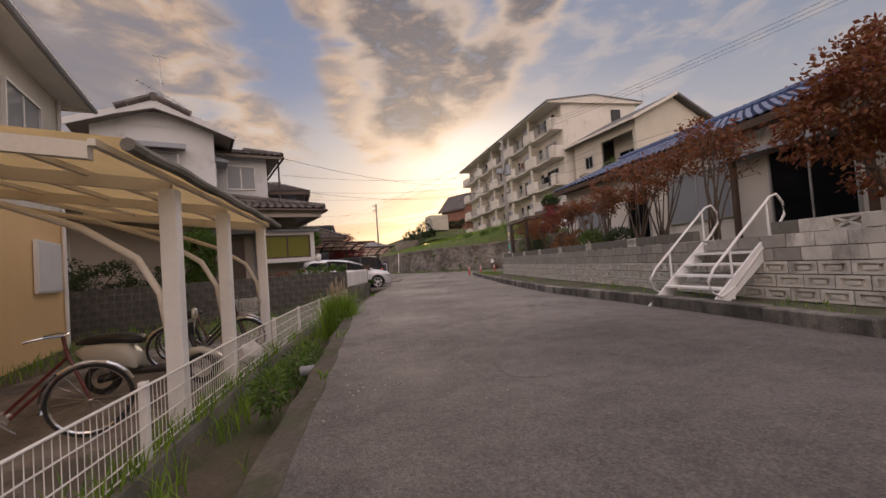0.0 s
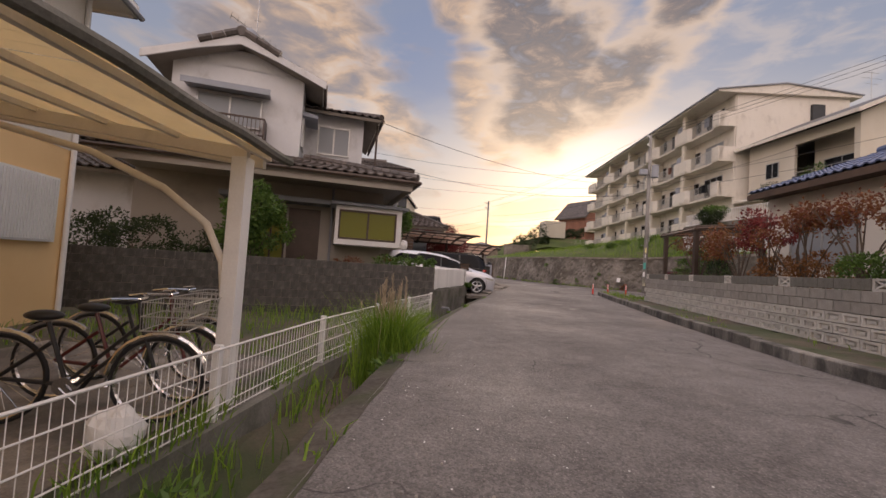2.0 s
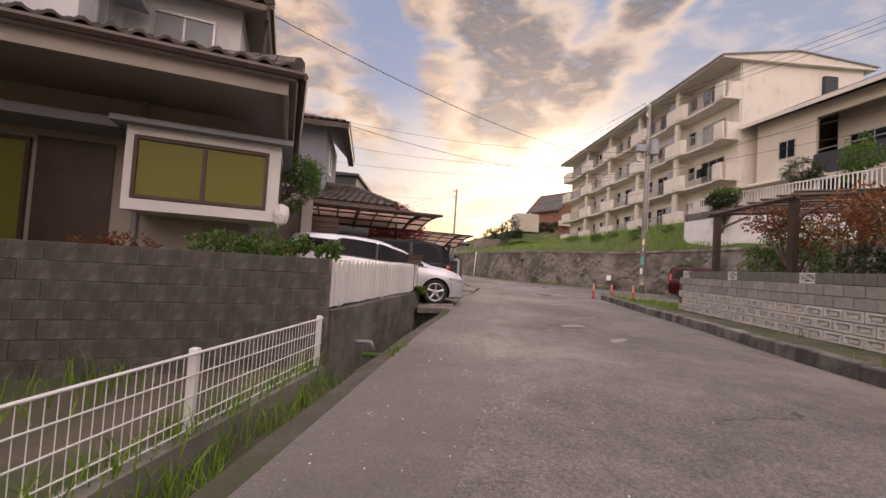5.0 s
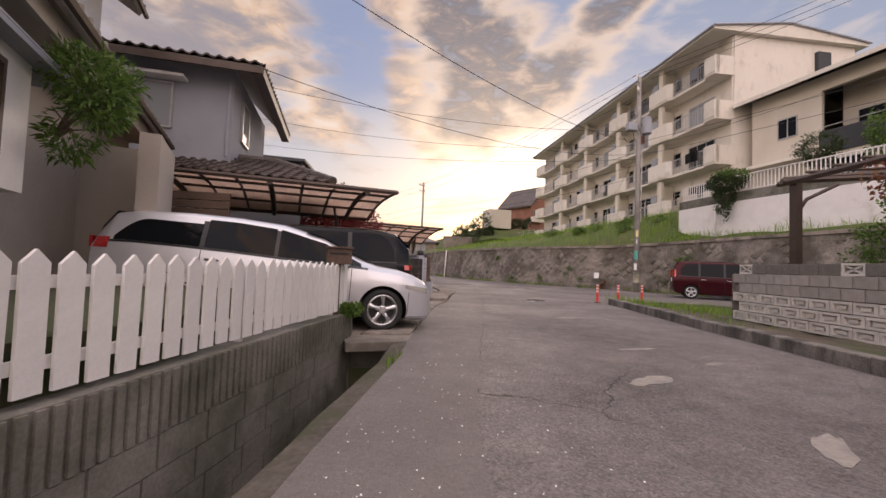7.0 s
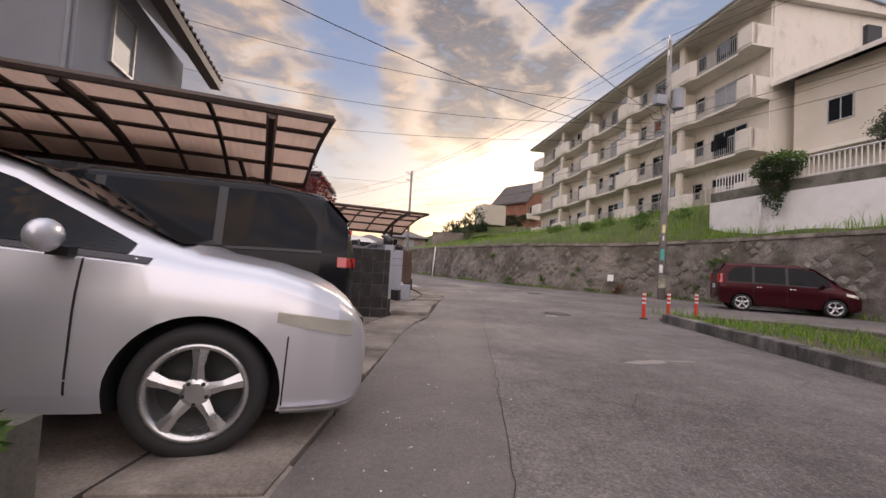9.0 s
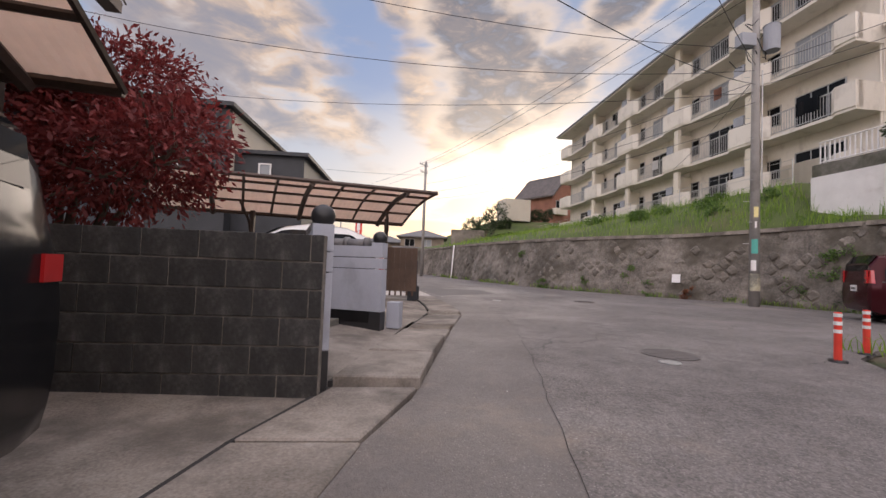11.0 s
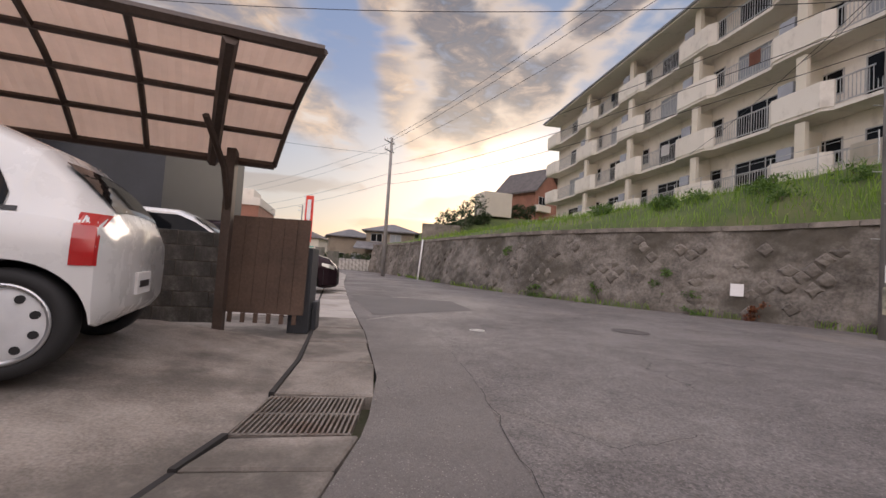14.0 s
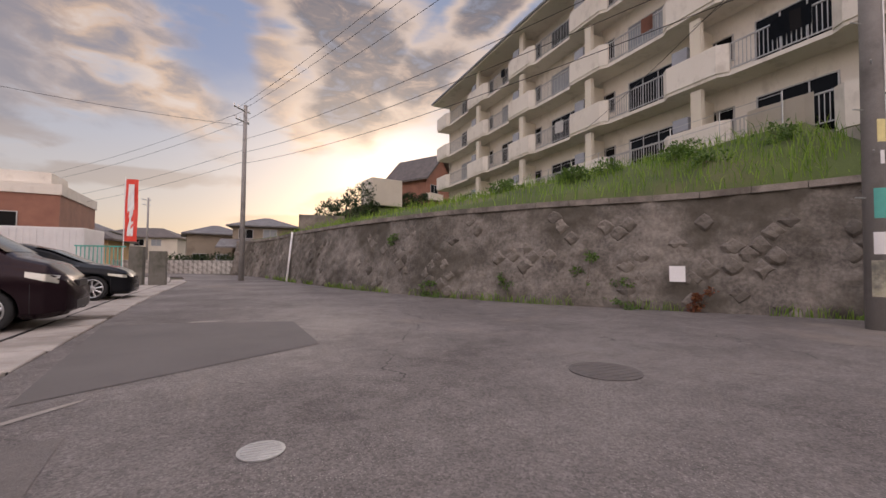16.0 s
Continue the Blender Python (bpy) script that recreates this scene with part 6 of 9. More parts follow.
def gate_wall(pts, top, label, pw=0.115, foot=None):
    """Rendered wall with scored lines, a dark base, tile coping, and a ball on a pillar at its end."""
    t = thing("gate_wall", label, "wall", group="rendered gate walls", kind="structure")
    a, b = Vector(pts[0]), Vector(pts[1])
    dd = (b - a).normalized()
    rot = Matrix.Translation((*a, 0)) @ Matrix.Rotation(math.atan2(dd.y, dd.x), 4, "Z")
    L2 = (b - a).length
    for z0, z1, mt, th, nm in ((-0.05, 0.32, M_BLACKP, 0.07, "base"), (0.324, top - 0.36, M_LILAC, 0.08, "panel"), (top - 0.35, top - 0.20, M_LILAC, 0.08, "panel"), (top - 0.19, top - 0.03, M_LILAC, 0.08, "panel")):
        bm = B()
        box(bm, 0, -th, z0, L2 - 0.13, th, z1, m=rot, bevel=0.004)
        part(nm, bm, mt, t)
    bm = B()
    box(bm, 0, -0.07, 0.16, L2 - 0.13, 0.07, top - 0.04, m=rot)
    part("core", bm, M_BLACKP, t)
    for z0, z1, mt, nm in ((-0.05, 0.32, foot or M_BLACKP, "pillar_base"), (0.324, top - 0.36, M_LILAC, "pillar"), (top - 0.35, top - 0.20, M_LILAC, "pillar"), (top - 0.19, top + 0.02, M_LILAC, "pillar")):
        bm = B()
        box(bm, L2 - 0.13, -pw, z0, L2 - 0.13 + 2 * pw, pw, z1, m=rot, bevel=0.006)
        part(nm, bm, mt, t)
    n2 = max(2, int((L2 - 0.2) / 0.3))
    for i in range(n2):
        bm = B()
        vs = rod(bm, (i * (L2 - 0.2) / n2, 0, top + 0.0), ((i + 0.86) * (L2 - 0.2) / n2, 0, top + 0.0), 0.075, seg=10)
        vs += rod(bm, ((i + 0.80) * (L2 - 0.2) / n2, 0, top + 0.012), ((i + 0.98) * (L2 - 0.2) / n2, 0, top + 0.012), 0.088, seg=10)
        bmesh.ops.transform(bm, matrix=rot, verts=bm.verts)
        part("coping_tile", bm, M_ROOFG, t, smooth=True)
    bm = B()
    ball(bm, rot @ Vector((L2 - 0.13 + pw, 0, top + 0.085)), pw * 1.16, 20)
    part("ball", bm, M_BLACKP, t, "dark ball finial", smooth=True)
    return t


gate_wall([(1.93, 27.95), (2.29, 26.69)], 1.28, "pale lilac rendered gate wall with a dark ball finial", 0.082)
gate_wall([(-0.64, 30.55), (2.6, 29.33)], 1.28, "lilac rendered garden wall with tile coping and ball", 0.088)
bm = B()
box(bm, 0.02, 0, 0, 0.21, 0.2, 0.38, bevel=0.008)
solo("concrete_box", bm, M_LILAC, "small lilac rendered block beside the gate pillar", "block", pose(2.67, 29.48, 0.07, 0, 0, -15))
bm = B()
box(bm, -0.02, -0.05, 0.82, 0.10, 0.15, 1.02, bevel=0.01)
solo("intercom", bm, M_CONC_OLD, "small grey intercom box on the gate wall", "intercom", pose(2.06, 27.6, 0, 0, 0, 20))
steps = thing("entry_steps", "low concrete entry steps between the gate walls", "steps", pose(0.25, 28.35, 0, 0, 0, -14))
bm = B()
box(bm, 0, 0, 0, 1.45, 1.5, 0.2, bevel=0.012)
part("step", bm, M_CONC_OLD, steps)
bm = B()
box(bm, -1.4, 0.5, 0.2, 0.6, 1.9, 0.36, bevel=0.012)
part("step", bm, M_CONC_OLD, steps)

# ---- board and bins by the second carport ----
board = thing("wooden_board", "dark brown wooden board leaning by the carport post", "board", pose(2.3, 34.75, 0.15, -4, 0, -4))
for k in range(6):
    bm = B()
    box(bm, k * 0.159, 0, 0.12, k * 0.159 + 0.156, 0.03, 1.32, bevel=0.004)
    part("plank", bm, M_WOOD, board)
    bm = B()
    box(bm, 0.05 + k * 0.155, 0.004, 0.0, 0.10 + k * 0.155, 0.026, 0.118)
    part("foot", bm, M_WOOD, board)
dark_panel = thing("dark_panel", "dark grey metal panel with a low step at the corner", "panel", pose(3.02, 34.95, 0.0))
bm = B()
box(bm, 0, 0, 0, 0.26, 0.5, 1.12, bevel=0.01)
part("panel", bm, M_DARKCLAD, dark_panel)
bm = B()
box(bm, 0.265, 0.2, 0, 0.33, 0.5, 0.4, bevel=0.01)
part("step", bm, M_DARKCLAD, dark_panel)
low_wall = thing("block_wall", "low weathered block wall behind the carport", "wall", kind="structure")
blocks(low_wall, (-2.9, 34.3), (2.2, 35.0), 0.1, 6, M_DARKBLOCK, 0.4, 0.19, 0.12)


# ---- vehicles ----
M_COVER = plain("wheel_cover_silver", (0.66, 0.67, 0.68), 0.4)
def lathe(bm, prof, n, c, axis="Y"):
    """Turn a profile of (radius, across) about the y axis at c."""
    rings = []
    for r, y in prof:
        rings.append([bm.verts.new((c[0] + r * math.cos(2 * math.pi * k / n), c[1] + y, c[2] + r * math.sin(2 * math.pi * k / n))) for k in range(n)])
    for u, v in zip(rings, rings[1:]):
        for k in range(n):
            bm.faces.new((u[k], u[(k + 1) % n], v[(k + 1) % n], v[k]))


def wheel(parent, x, y, r, side, spokes=5, rim_r=None, cover=False):
    """A wheel under a car: tyre, rim and spokes; side -1 right, +1 left."""
    rim_r = rim_r or r * 0.72
    b = B()
    lathe(b, [(rim_r, -0.09), (rim_r + 0.02, -0.105), (r - 0.03, -0.105), (r - 0.006, -0.085), (r, -0.05), (r, 0.05), (r - 0.006, 0.085), (r - 0.03, 0.105), (rim_r + 0.02, 0.105), (rim_r, 0.09), (rim_r, -0.09)], 40, (0, 0, 0))
    wh = part("wheel", b, M_BLACK, parent, "black tyre", smooth=True)
    wh.location = (x, y, r)
    s = side
    b = B()
    lathe(b, [(rim_r + 0.004, s * 0.088), (rim_r + 0.004, s * 0.10), (rim_r - 0.018, s * 0.10), (rim_r - 0.03, s * 0.06), (rim_r - 0.035, s * -0.05)], 40, (0, 0, 0))
    part("rim", b, M_ALU, wh, smooth=True)
    b = B()
    lathe(b, [(rim_r - 0.03, s * -0.02), (0.001, s * -0.02)], 24, (0, 0, 0))
    part("brake_disc", b, M_BLACKP, wh)
    b = B()
    if cover:
        lathe(b, [(rim_r - 0.02, s * 0.075), (rim_r * 0.75, s * 0.095), (rim_r * 0.45, s * 0.09), (0.05, s * 0.10), (0.001, s * 0.10)], 32, (0, 0, 0))
        part("wheel_cover", b, M_COVER, wh, smooth=True)
        for k in range(9):
            a = 2 * math.pi * k / 9
            h = B()
            c = Vector((rim_r * 0.72 * math.cos(a), s * 0.1, rim_r * 0.72 * math.sin(a)))
            rod(h, c, c + Vector((0, -s * 0.02, 0)), 0.024, seg=10)
            part("hole", h, M_BLACK, wh)
        return wh
    for k in range(spokes):
        a = 2 * math.pi * (k + 0.25) / spokes
        ca, sa = math.cos(a), math.sin(a)
        w0, w1 = 0.034 * (5 / spokes) ** 0.5, 0.026 * (5 / spokes) ** 0.5
        pts = []
        for rr, ww, yy in ((0.03, w0, 0.075), (rim_r * 0.55, w1 * 0.9, 0.092), (rim_r - 0.012, w1 * 1.5, 0.088)):
            pts.append([(rr * ca - ww * sa, s * yy, rr * sa + ww * ca), (rr * ca, s * (yy + 0.012), rr * sa), (rr * ca + ww * sa, s * yy, rr * sa - ww * ca), (rr * ca, s * (yy - 0.05), rr * sa)])
        rings = [[b.verts.new(p) for p in q] for q in pts]
        for u, v in zip(rings, rings[1:]):
            for i in range(4):
                b.faces.new((u[i], u[(i + 1) % 4], v[(i + 1) % 4], v[i]))
    lathe(b, [(0.065, s * 0.06), (0.065, s * 0.088), (0.045, s * 0.098), (0.001, s * 0.098)], 20, (0, 0, 0))
    part("spokes", b, M_ALU, wh)
    for k in range(5):
        a = 2 * math.pi * (k + 0.75) / 5
        h = B()
        c = Vector((0.052 * math.cos(a), s * 0.088, 0.052 * math.sin(a)))
        rod(h, c, c + Vector((0, s * 0.012, 0)), 0.010, seg=6)
        part("wheel_nut", h, M_BLACKP, wh)
    return wh


class Shape:
    """Body shape from stations (x, half width, sill, belt, top, half width at top)."""

    def __init__(self, st):
        self.x = [s[0] for s in st]
        self.c = np.array([s[1:] for s in st], float)

    def at(self, x):
        return [float(np.interp(x, self.x, self.c[:, k])) for k in range(5)]

    def ring(self, x):
        w, zb, belt, top, wt = self.at(x)
        h = belt - zb
        r = [(0, zb), (w * 0.80, zb), (w * 0.95, zb + 0.03), (w * 0.985, zb + h * 0.25), (w * 0.99, zb + h * 0.45), (w, zb + h * 0.62), (w * 0.995, zb + h * 0.80), (w * 0.97, belt - 0.012), (w * 0.955, belt)]
        up = top - belt
        r += [(w * 0.955 + (wt - w * 0.955) * f, belt + (up - min(0.08, up * 0.4)) * f) for f in (0.5, 1.0)]
        r += [(wt - min(0.06, up * 0.3), top - min(0.03, up * 0.15)), (wt - 0.16, top - 0.004), (wt * 0.5, top + 0.012), (0, top + 0.016)]
        return r

    def side(self, x, z):
        r = self.ring(x)[1:12]
        return float(np.interp(z, [p[1] for p in r], [p[0] for p in r]))

    def roof(self, x):
        return self.at(x)[3] + 0.014


def strip(bm, sh, s, x0, x1, zlo, zhi, lift=0.006, n=14, m=3):
    """A patch lying on the body's side s between two heights, given as functions or numbers."""
    lo = zlo if callable(zlo) else (lambda x: zlo)
    hi = zhi if callable(zhi) else (lambda x: zhi)
    rows = []
    for i in range(n + 1):
        x = x0 + (x1 - x0) * i / n
        rows.append([(x, s * (sh.side(x, lo(x) + (hi(x) - lo(x)) * k / m) + lift), lo(x) + (hi(x) - lo(x)) * k / m) for k in range(m + 1)])
    grid(bm, rows)


def top_patch(bm, sh, x0, x1, inset, lift=0.008, n=10, m=8):
    rows = []
    for i in range(n + 1):
        x = x0 + (x1 - x0) * i / n
        w = sh.at(x)[4] - inset
        rows.append([(x, -w + 2 * w * k / m, sh.roof(x) + lift - 0.016 * (abs(2 * k / m - 1) ** 2)) for k in range(m + 1)])
    grid(bm, rows)


def cut_arches(ob, arches, width):
    """Take the wheel arches out of a body mesh."""
    cutters = []
    for x, z, r in arches:
        for s in (-1, 1):
            b = B()
            rod(b, (x, s * (width - 0.30), z), (x, s * (width + 0.3), z), r, seg=36)
            c = new("cutter", mesh_of("cutter", b, M_BLACK))
            c.parent = ob.parent
            md = ob.modifiers.new("arch", "BOOLEAN")
            md.object, md.operation, md.solver, md.material_mode = c, "DIFFERENCE", "EXACT", "TRANSFER"
            cutters.append(c)
    bpy.context.view_layer.update()
    dg = bpy.context.evaluated_depsgraph_get()
    me = bpy.data.meshes.new_from_object(ob.evaluated_get(dg))
    ob.modifiers.clear()
    ob.data = me
    for c in cutters:
        bpy.data.objects.remove(c)


def car(label, m, st, paint, axles, r, glass_x, doors, screen, rear_screen, head, tail, spokes=5, cover=False, group="parked cars", lit=False, name="car", plate=True):
    sh = Shape(st)
    t = thing(name, label, "car", m, group)
    L = st[-1][0]
    wmax = max(s[1] for s in st)
    b = B()
    xs2 = sorted(set(list(np.linspace(0, L, 72)) + sh.x))
    rings = []
    for x in xs2:
        half = sh.ring(x)
        rings.append([b.verts.new((x, y, z)) for y, z in half] + [b.verts.new((x, -y, z)) for y, z in half[-2:0:-1]])
    for u, v in zip(rings, rings[1:]):
        for i in range(len(u)):
            b.faces.new((u[i], u[(i + 1) % len(u)], v[(i + 1) % len(u)], v[i]))
    b.faces.new(rings[0])
    b.faces.new(rings[-1][::-1])
    body = part("body", b, paint, t, smooth=True)
    cut_arches(body, [(a, r * 0.98, r + 0.055) for a in axles], wmax)
    body.data.set_sharp_from_angle(angle=radians(38))
    for s in (-1, 1):
        for k, (x0, x1, cap) in enumerate(glass_x):
            b = B()
            drop = 0.26 if k == 0 else 0.0
            strip(b, sh, s, x0, x1, lambda x: sh.at(x)[2] + 0.03, lambda x: max(sh.at(x)[2] + 0.045, min(sh.at(x)[3] - 0.085, cap) - drop * max(0.0, 1 - (x - x0) / 0.34) ** 2), 0.012, 20, 5)
            part("side_window", b, M_GLASS, t, "dark side window")
        for (_, xa, _), (xb, _, _) in zip(glass_x, glass_x[1:]):
            b = B()
            strip(b, sh, s, xa - 0.01, xb + 0.01, lambda x: sh.at(x)[2] + 0.03, lambda x: sh.at(x)[3] - 0.11, 0.009, 2, 5)
            part("pillar_trim", b, M_BLACKP, t, "black door pillar trim")
        x0, x1 = glass_x[0][0] - 0.06, glass_x[-1][1] + 0.1
        b = B()
        strip(b, sh, s, x0, x1, lambda x: sh.at(x)[2] + 0.0, lambda x: sh.at(x)[2] + 0.028, 0.008, 24, 1)
        part("belt_trim", b, M_BLACKP, t)
        for x, z0 in doors:
            b = B()
            strip(b, sh, s, x - 0.005, x + 0.005, z0, sh.at(x)[2] - 0.01, 0.003, 1, 8)
            part("door_gap", b, M_BLACK, t)
        for x, z0 in doors[:-1]:
            b = B()
            hz = sh.at(x)[2] - 0.13
            y = sh.side(x + 0.16, hz)
            box(b, x + 0.06, s * y - 0.005, hz - 0.015, x + 0.24, s * y + 0.03 * s + 0.005, hz + 0.018, bevel=0.008)
            part("door_handle", b, M_CHROME, t)
        # mirror
        mx = glass_x[-1][1] - 0.22
        b = B()
        ball(b, (mx, s * (wmax + 0.11), sh.at(mx)[2] + 0.07), 0.105, 14, (0.5, 1.0, 0.66))
        mi = part("wing_mirror", b, paint, t, smooth=True)
        b = B()
        box(b, mx - 0.03, s * (wmax - 0.06) - 0.02, sh.at(mx)[2] - 0.01, mx + 0.05, s * (wmax + 0.05) + 0.02, sh.at(mx)[2] + 0.03)
        part("mirror_arm", b, M_BLACKP, mi)
        b = B()
        strip(b, sh, s, head[0], head[1], lambda x: head[2] + 0.55 * (head[3] - head[2]) * (head[1] - x) / (head[1] - head[0]), lambda x: head[3] - 0.35 * (head[3] - head[2]) * (x - head[0]) / (head[1] - head[0]), 0.006, 14, 3)
        part("headlamp", b, M_LAMP, t, smooth=True)
        b = B()
        strip(b, sh, s, tail[0], tail[1], lambda x: tail[2], lambda x: tail[3], 0.007, 8, 4)
        part("tail_lamp", b, M_BRAKE if lit else M_REDL, t)
        # tail lamp wraps on to the back
        if not cover:
            b = B()
            w0 = sh.at(0.02)[0] * 0.93
            box(b, -0.012, s * w0 - 0.10 if s > 0 else s * w0, tail[2], 0.02, s * w0 if s > 0 else s * w0 + 0.10, tail[3])
            part("tail_lamp", b, M_BRAKE if lit else M_REDL, t)
        b = B()
        strip(b, sh, s, axles[0] + r + 0.07, axles[1] - r - 0.07, lambda x: sh.at(x)[1] + 0.035, lambda x: sh.at(x)[1] + 0.12, 0.02, 10, 2)
        part("side_sill", b, paint, t, smooth=True)
        b = B()
        strip(b, sh, s, axles[1] + r + 0.06, L - 0.05, lambda x: sh.at(x)[1] - 0.02, lambda x: sh.at(x)[1] + 0.06, 0.022, 10, 2)
        part("front_lip", b, paint, t, smooth=True)
        b = B()
        hx = head[0] + 0.06
        strip(b, sh, s, hx - 0.004, hx + 0.004, sh.at(hx)[1] + 0.06, head[2], 0.003, 1, 6)
        part("bumper_gap", b, M_BLACK, t)
        for a in axles:
            wheel(t, a, s * (wmax - 0.125), r, s, spokes, cover=cover)
    b = B()
    top_patch(b, sh, screen[0], screen[1], 0.05)
    part("windscreen", b, M_GLASS, t, "sloping windscreen")
    b = B()
    top_patch(b, sh, rear_screen[0], rear_screen[1], 0.06)
    part("rear_window", b, M_GLASS, t)
    # bumpers and grille
    b = B()
    wf = sh.at(L - 0.02)[0]
    box(b, L - 0.03, -wf * 0.7, 0.30, L + 0.006, wf * 0.7, 0.42)
    part("air_intake", b, M_BLACKP, t)
    b = B()
    box(b, L - 0.06, -wf * 0.45, head[2] - 0.06, L + 0.004, wf * 0.45, head[2] + 0.04)
    part("grille", b, M_BLACKP, t)
    if plate:
        b = B()
        box(b, -0.02, -0.165, tail[2] - 0.22, 0.0, 0.165, tail[2] - 0.06)
        pl2 = part("number_plate", b, M_WHITE, t)
        b = B()
        box(b, -0.024, -0.12, tail[2] - 0.17, -0.02, 0.12, tail[2] - 0.12)
        part("plate_bar", b, M_BLACKP, pl2)
    return t


def set_by(angle, local, at_xy, z=0.0, climb=0.0):
    """Pose that puts a local point of a car at a place on the ground; climb: how far its tail stands up, in degrees."""
    rot = Matrix.Rotation(radians(angle), 4, "Z") @ Matrix.Rotation(radians(climb), 4, "Y")
    p = rot @ Vector((local[0], local[1], 0))
    return Matrix.Translation((at_xy[0] - p.x, at_xy[1] - p.y, z - p.z)) @ rot


WAGON = [(0.0, 0.70, 0.42, 0.80, 0.92, 0.58), (0.07, 0.82, 0.30, 0.95, 1.18, 0.64), (0.22, 0.86, 0.25, 1.0, 1.41, 0.64), (0.5, 0.875, 0.22, 1.01, 1.465, 0.64), (1.1, 0.88, 0.20, 1.0, 1.50, 0.63), (1.7, 0.88, 0.19, 0.98, 1.50, 0.63), (2.3, 0.88, 0.19, 0.95, 1.46, 0.62), (2.9, 0.88, 0.19, 0.925, 1.32, 0.62), (3.5, 0.88, 0.19, 0.90, 1.04, 0.66), (3.7, 0.875, 0.19, 0.875, 0.965, 0.72), (4.05, 0.875, 0.19, 0.845, 0.925, 0.74), (4.26, 0.855, 0.19, 0.79, 0.87, 0.73), (4.42, 0.81, 0.19, 0.735, 0.80, 0.68), (4.51, 0.74, 0.19, 0.68, 0.735, 0.62), (4.57, 0.65, 0.20, 0.62, 0.665, 0.54), (4.61, 0.53, 0.22, 0.56, 0.60, 0.44)]
car("silver estate car parked nose to the lane", set_by(9.6, (3.8, -0.86), (1.38, 21.25), 0.0, 2.6), WAGON, M_SILVER, (1.08, 3.8), 0.315, [(0.30, 1.28, 1.345), (1.34, 2.22, 1.42), (2.27, 3.44, 1.42)], [(1.31, 0.45), (2.245, 0.26), (3.30, 0.26)], (2.62, 3.62), (0.06, 0.24), (4.12, 4.50, 0.60, 0.72), (0.03, 0.26, 0.92, 1.06))
MPV = [(0.0, 0.74, 0.42, 0.92, 1.10, 0.62), (0.08, 0.86, 0.30, 1.02, 1.40, 0.70), (0.35, 0.895, 0.24, 1.03, 1.66, 0.72), (0.9, 0.90, 0.20, 1.03, 1.74, 0.72), (2.4, 0.90, 0.20, 1.0, 1.73, 0.71), (3.0, 0.90, 0.20, 0.98, 1.60, 0.70), (3.7, 0.89, 0.20, 0.95, 1.20, 0.72), (3.95, 0.88, 0.20, 0.92, 1.04, 0.76), (4.4, 0.86, 0.20, 0.86, 0.94, 0.74), (4.7, 0.72, 0.24, 0.70, 0.76, 0.58), (4.8, 0.55, 0.28, 0.56, 0.60, 0.42)]
car("glossy black people carrier parked under the carport", set_by(189.6, (0.0, 0.88), (1.93, 23.5), 0.0), MPV, M_CARBLACK, (0.95, 3.75), 0.33, [(0.40, 1.25, 1.62), (1.33, 2.25, 1.62), (2.33, 3.6, 1.62)], [(1.30, 0.45), (2.29, 0.28), (3.50, 0.28)], (2.95, 3.85), (0.03, 0.30), (4.25, 4.62, 0.66, 0.80), (0.03, 0.18, 0.90, 1.0))
BOXVAN = [(0.0, 0.74, 0.40, 0.92, 1.0, 0.66), (0.05, 0.83, 0.28, 1.0, 1.45, 0.72), (0.22, 0.845, 0.22, 1.01, 1.70, 0.72), (0.9, 0.85, 0.20, 1.0, 1.72, 0.72), (2.3, 0.85, 0.20, 0.97, 1.70, 0.71), (2.75, 0.85, 0.20, 0.96, 1.58, 0.70), (3.25, 0.84, 0.20, 0.94, 1.22, 0.70), (3.45, 0.83, 0.20, 0.92, 1.06, 0.72), (3.8, 0.80, 0.22, 0.84, 0.92, 0.68), (4.0, 0.66, 0.26, 0.68, 0.74, 0.52), (4.06, 0.52, 0.30, 0.56, 0.60, 0.40)]
car("dark maroon box-shaped minivan in the side road", set_by(-32, (0.75, -0.73), (15.0, 32.2), 0.0), BOXVAN, M_CARRED, (0.72, 3.28), 0.30, [(0.30, 1.0, 1.58), (1.08, 1.95, 1.58), (2.03, 3.15, 1.58)], [(1.04, 0.4), (1.99, 0.26), (3.05, 0.26)], (2.65, 3.38), (0.03, 0.20), (3.55, 3.9, 0.66, 0.82), (0.02, 0.12, 0.98, 1.30), lit=False)
HATCH = [(0.0, 0.66, 0.36, 0.80, 0.90, 0.52), (0.06, 0.76, 0.28, 0.90, 1.02, 0.56), (0.22, 0.80, 0.23, 0.93, 1.20, 0.58), (0.42, 0.82, 0.21, 0.95, 1.38, 0.60), (0.8, 0.83, 0.20, 0.95, 1.53, 0.60), (1.5, 0.83, 0.19, 0.93, 1.585, 0.60), (2.1, 0.83, 0.19, 0.92, 1.47, 0.60), (2.6, 0.82, 0.19, 0.91, 1.22, 0.60), (2.95, 0.82, 0.19, 0.88, 1.0, 0.66), (3.3, 0.80, 0.20, 0.80, 0.90, 0.66), (3.58, 0.68, 0.22, 0.66, 0.72, 0.52), (3.72, 0.48, 0.28, 0.52, 0.56, 0.36)]
car("small white rounded hatchback under the carport", set_by(194, (0.44, 0.80), (2.12, 31.98), 0.2), HATCH, M_CARWHITE, (0.44, 2.9), 0.315, [(0.48, 1.10, 1.38), (1.17, 2.72, 1.42)], [(1.13, 0.42), (2.62, 0.26)], (2.05, 2.88), (0.05, 0.32), (3.1, 3.5, 0.60, 0.80), (0.05, 0.17, 0.66, 0.98), cover=True)
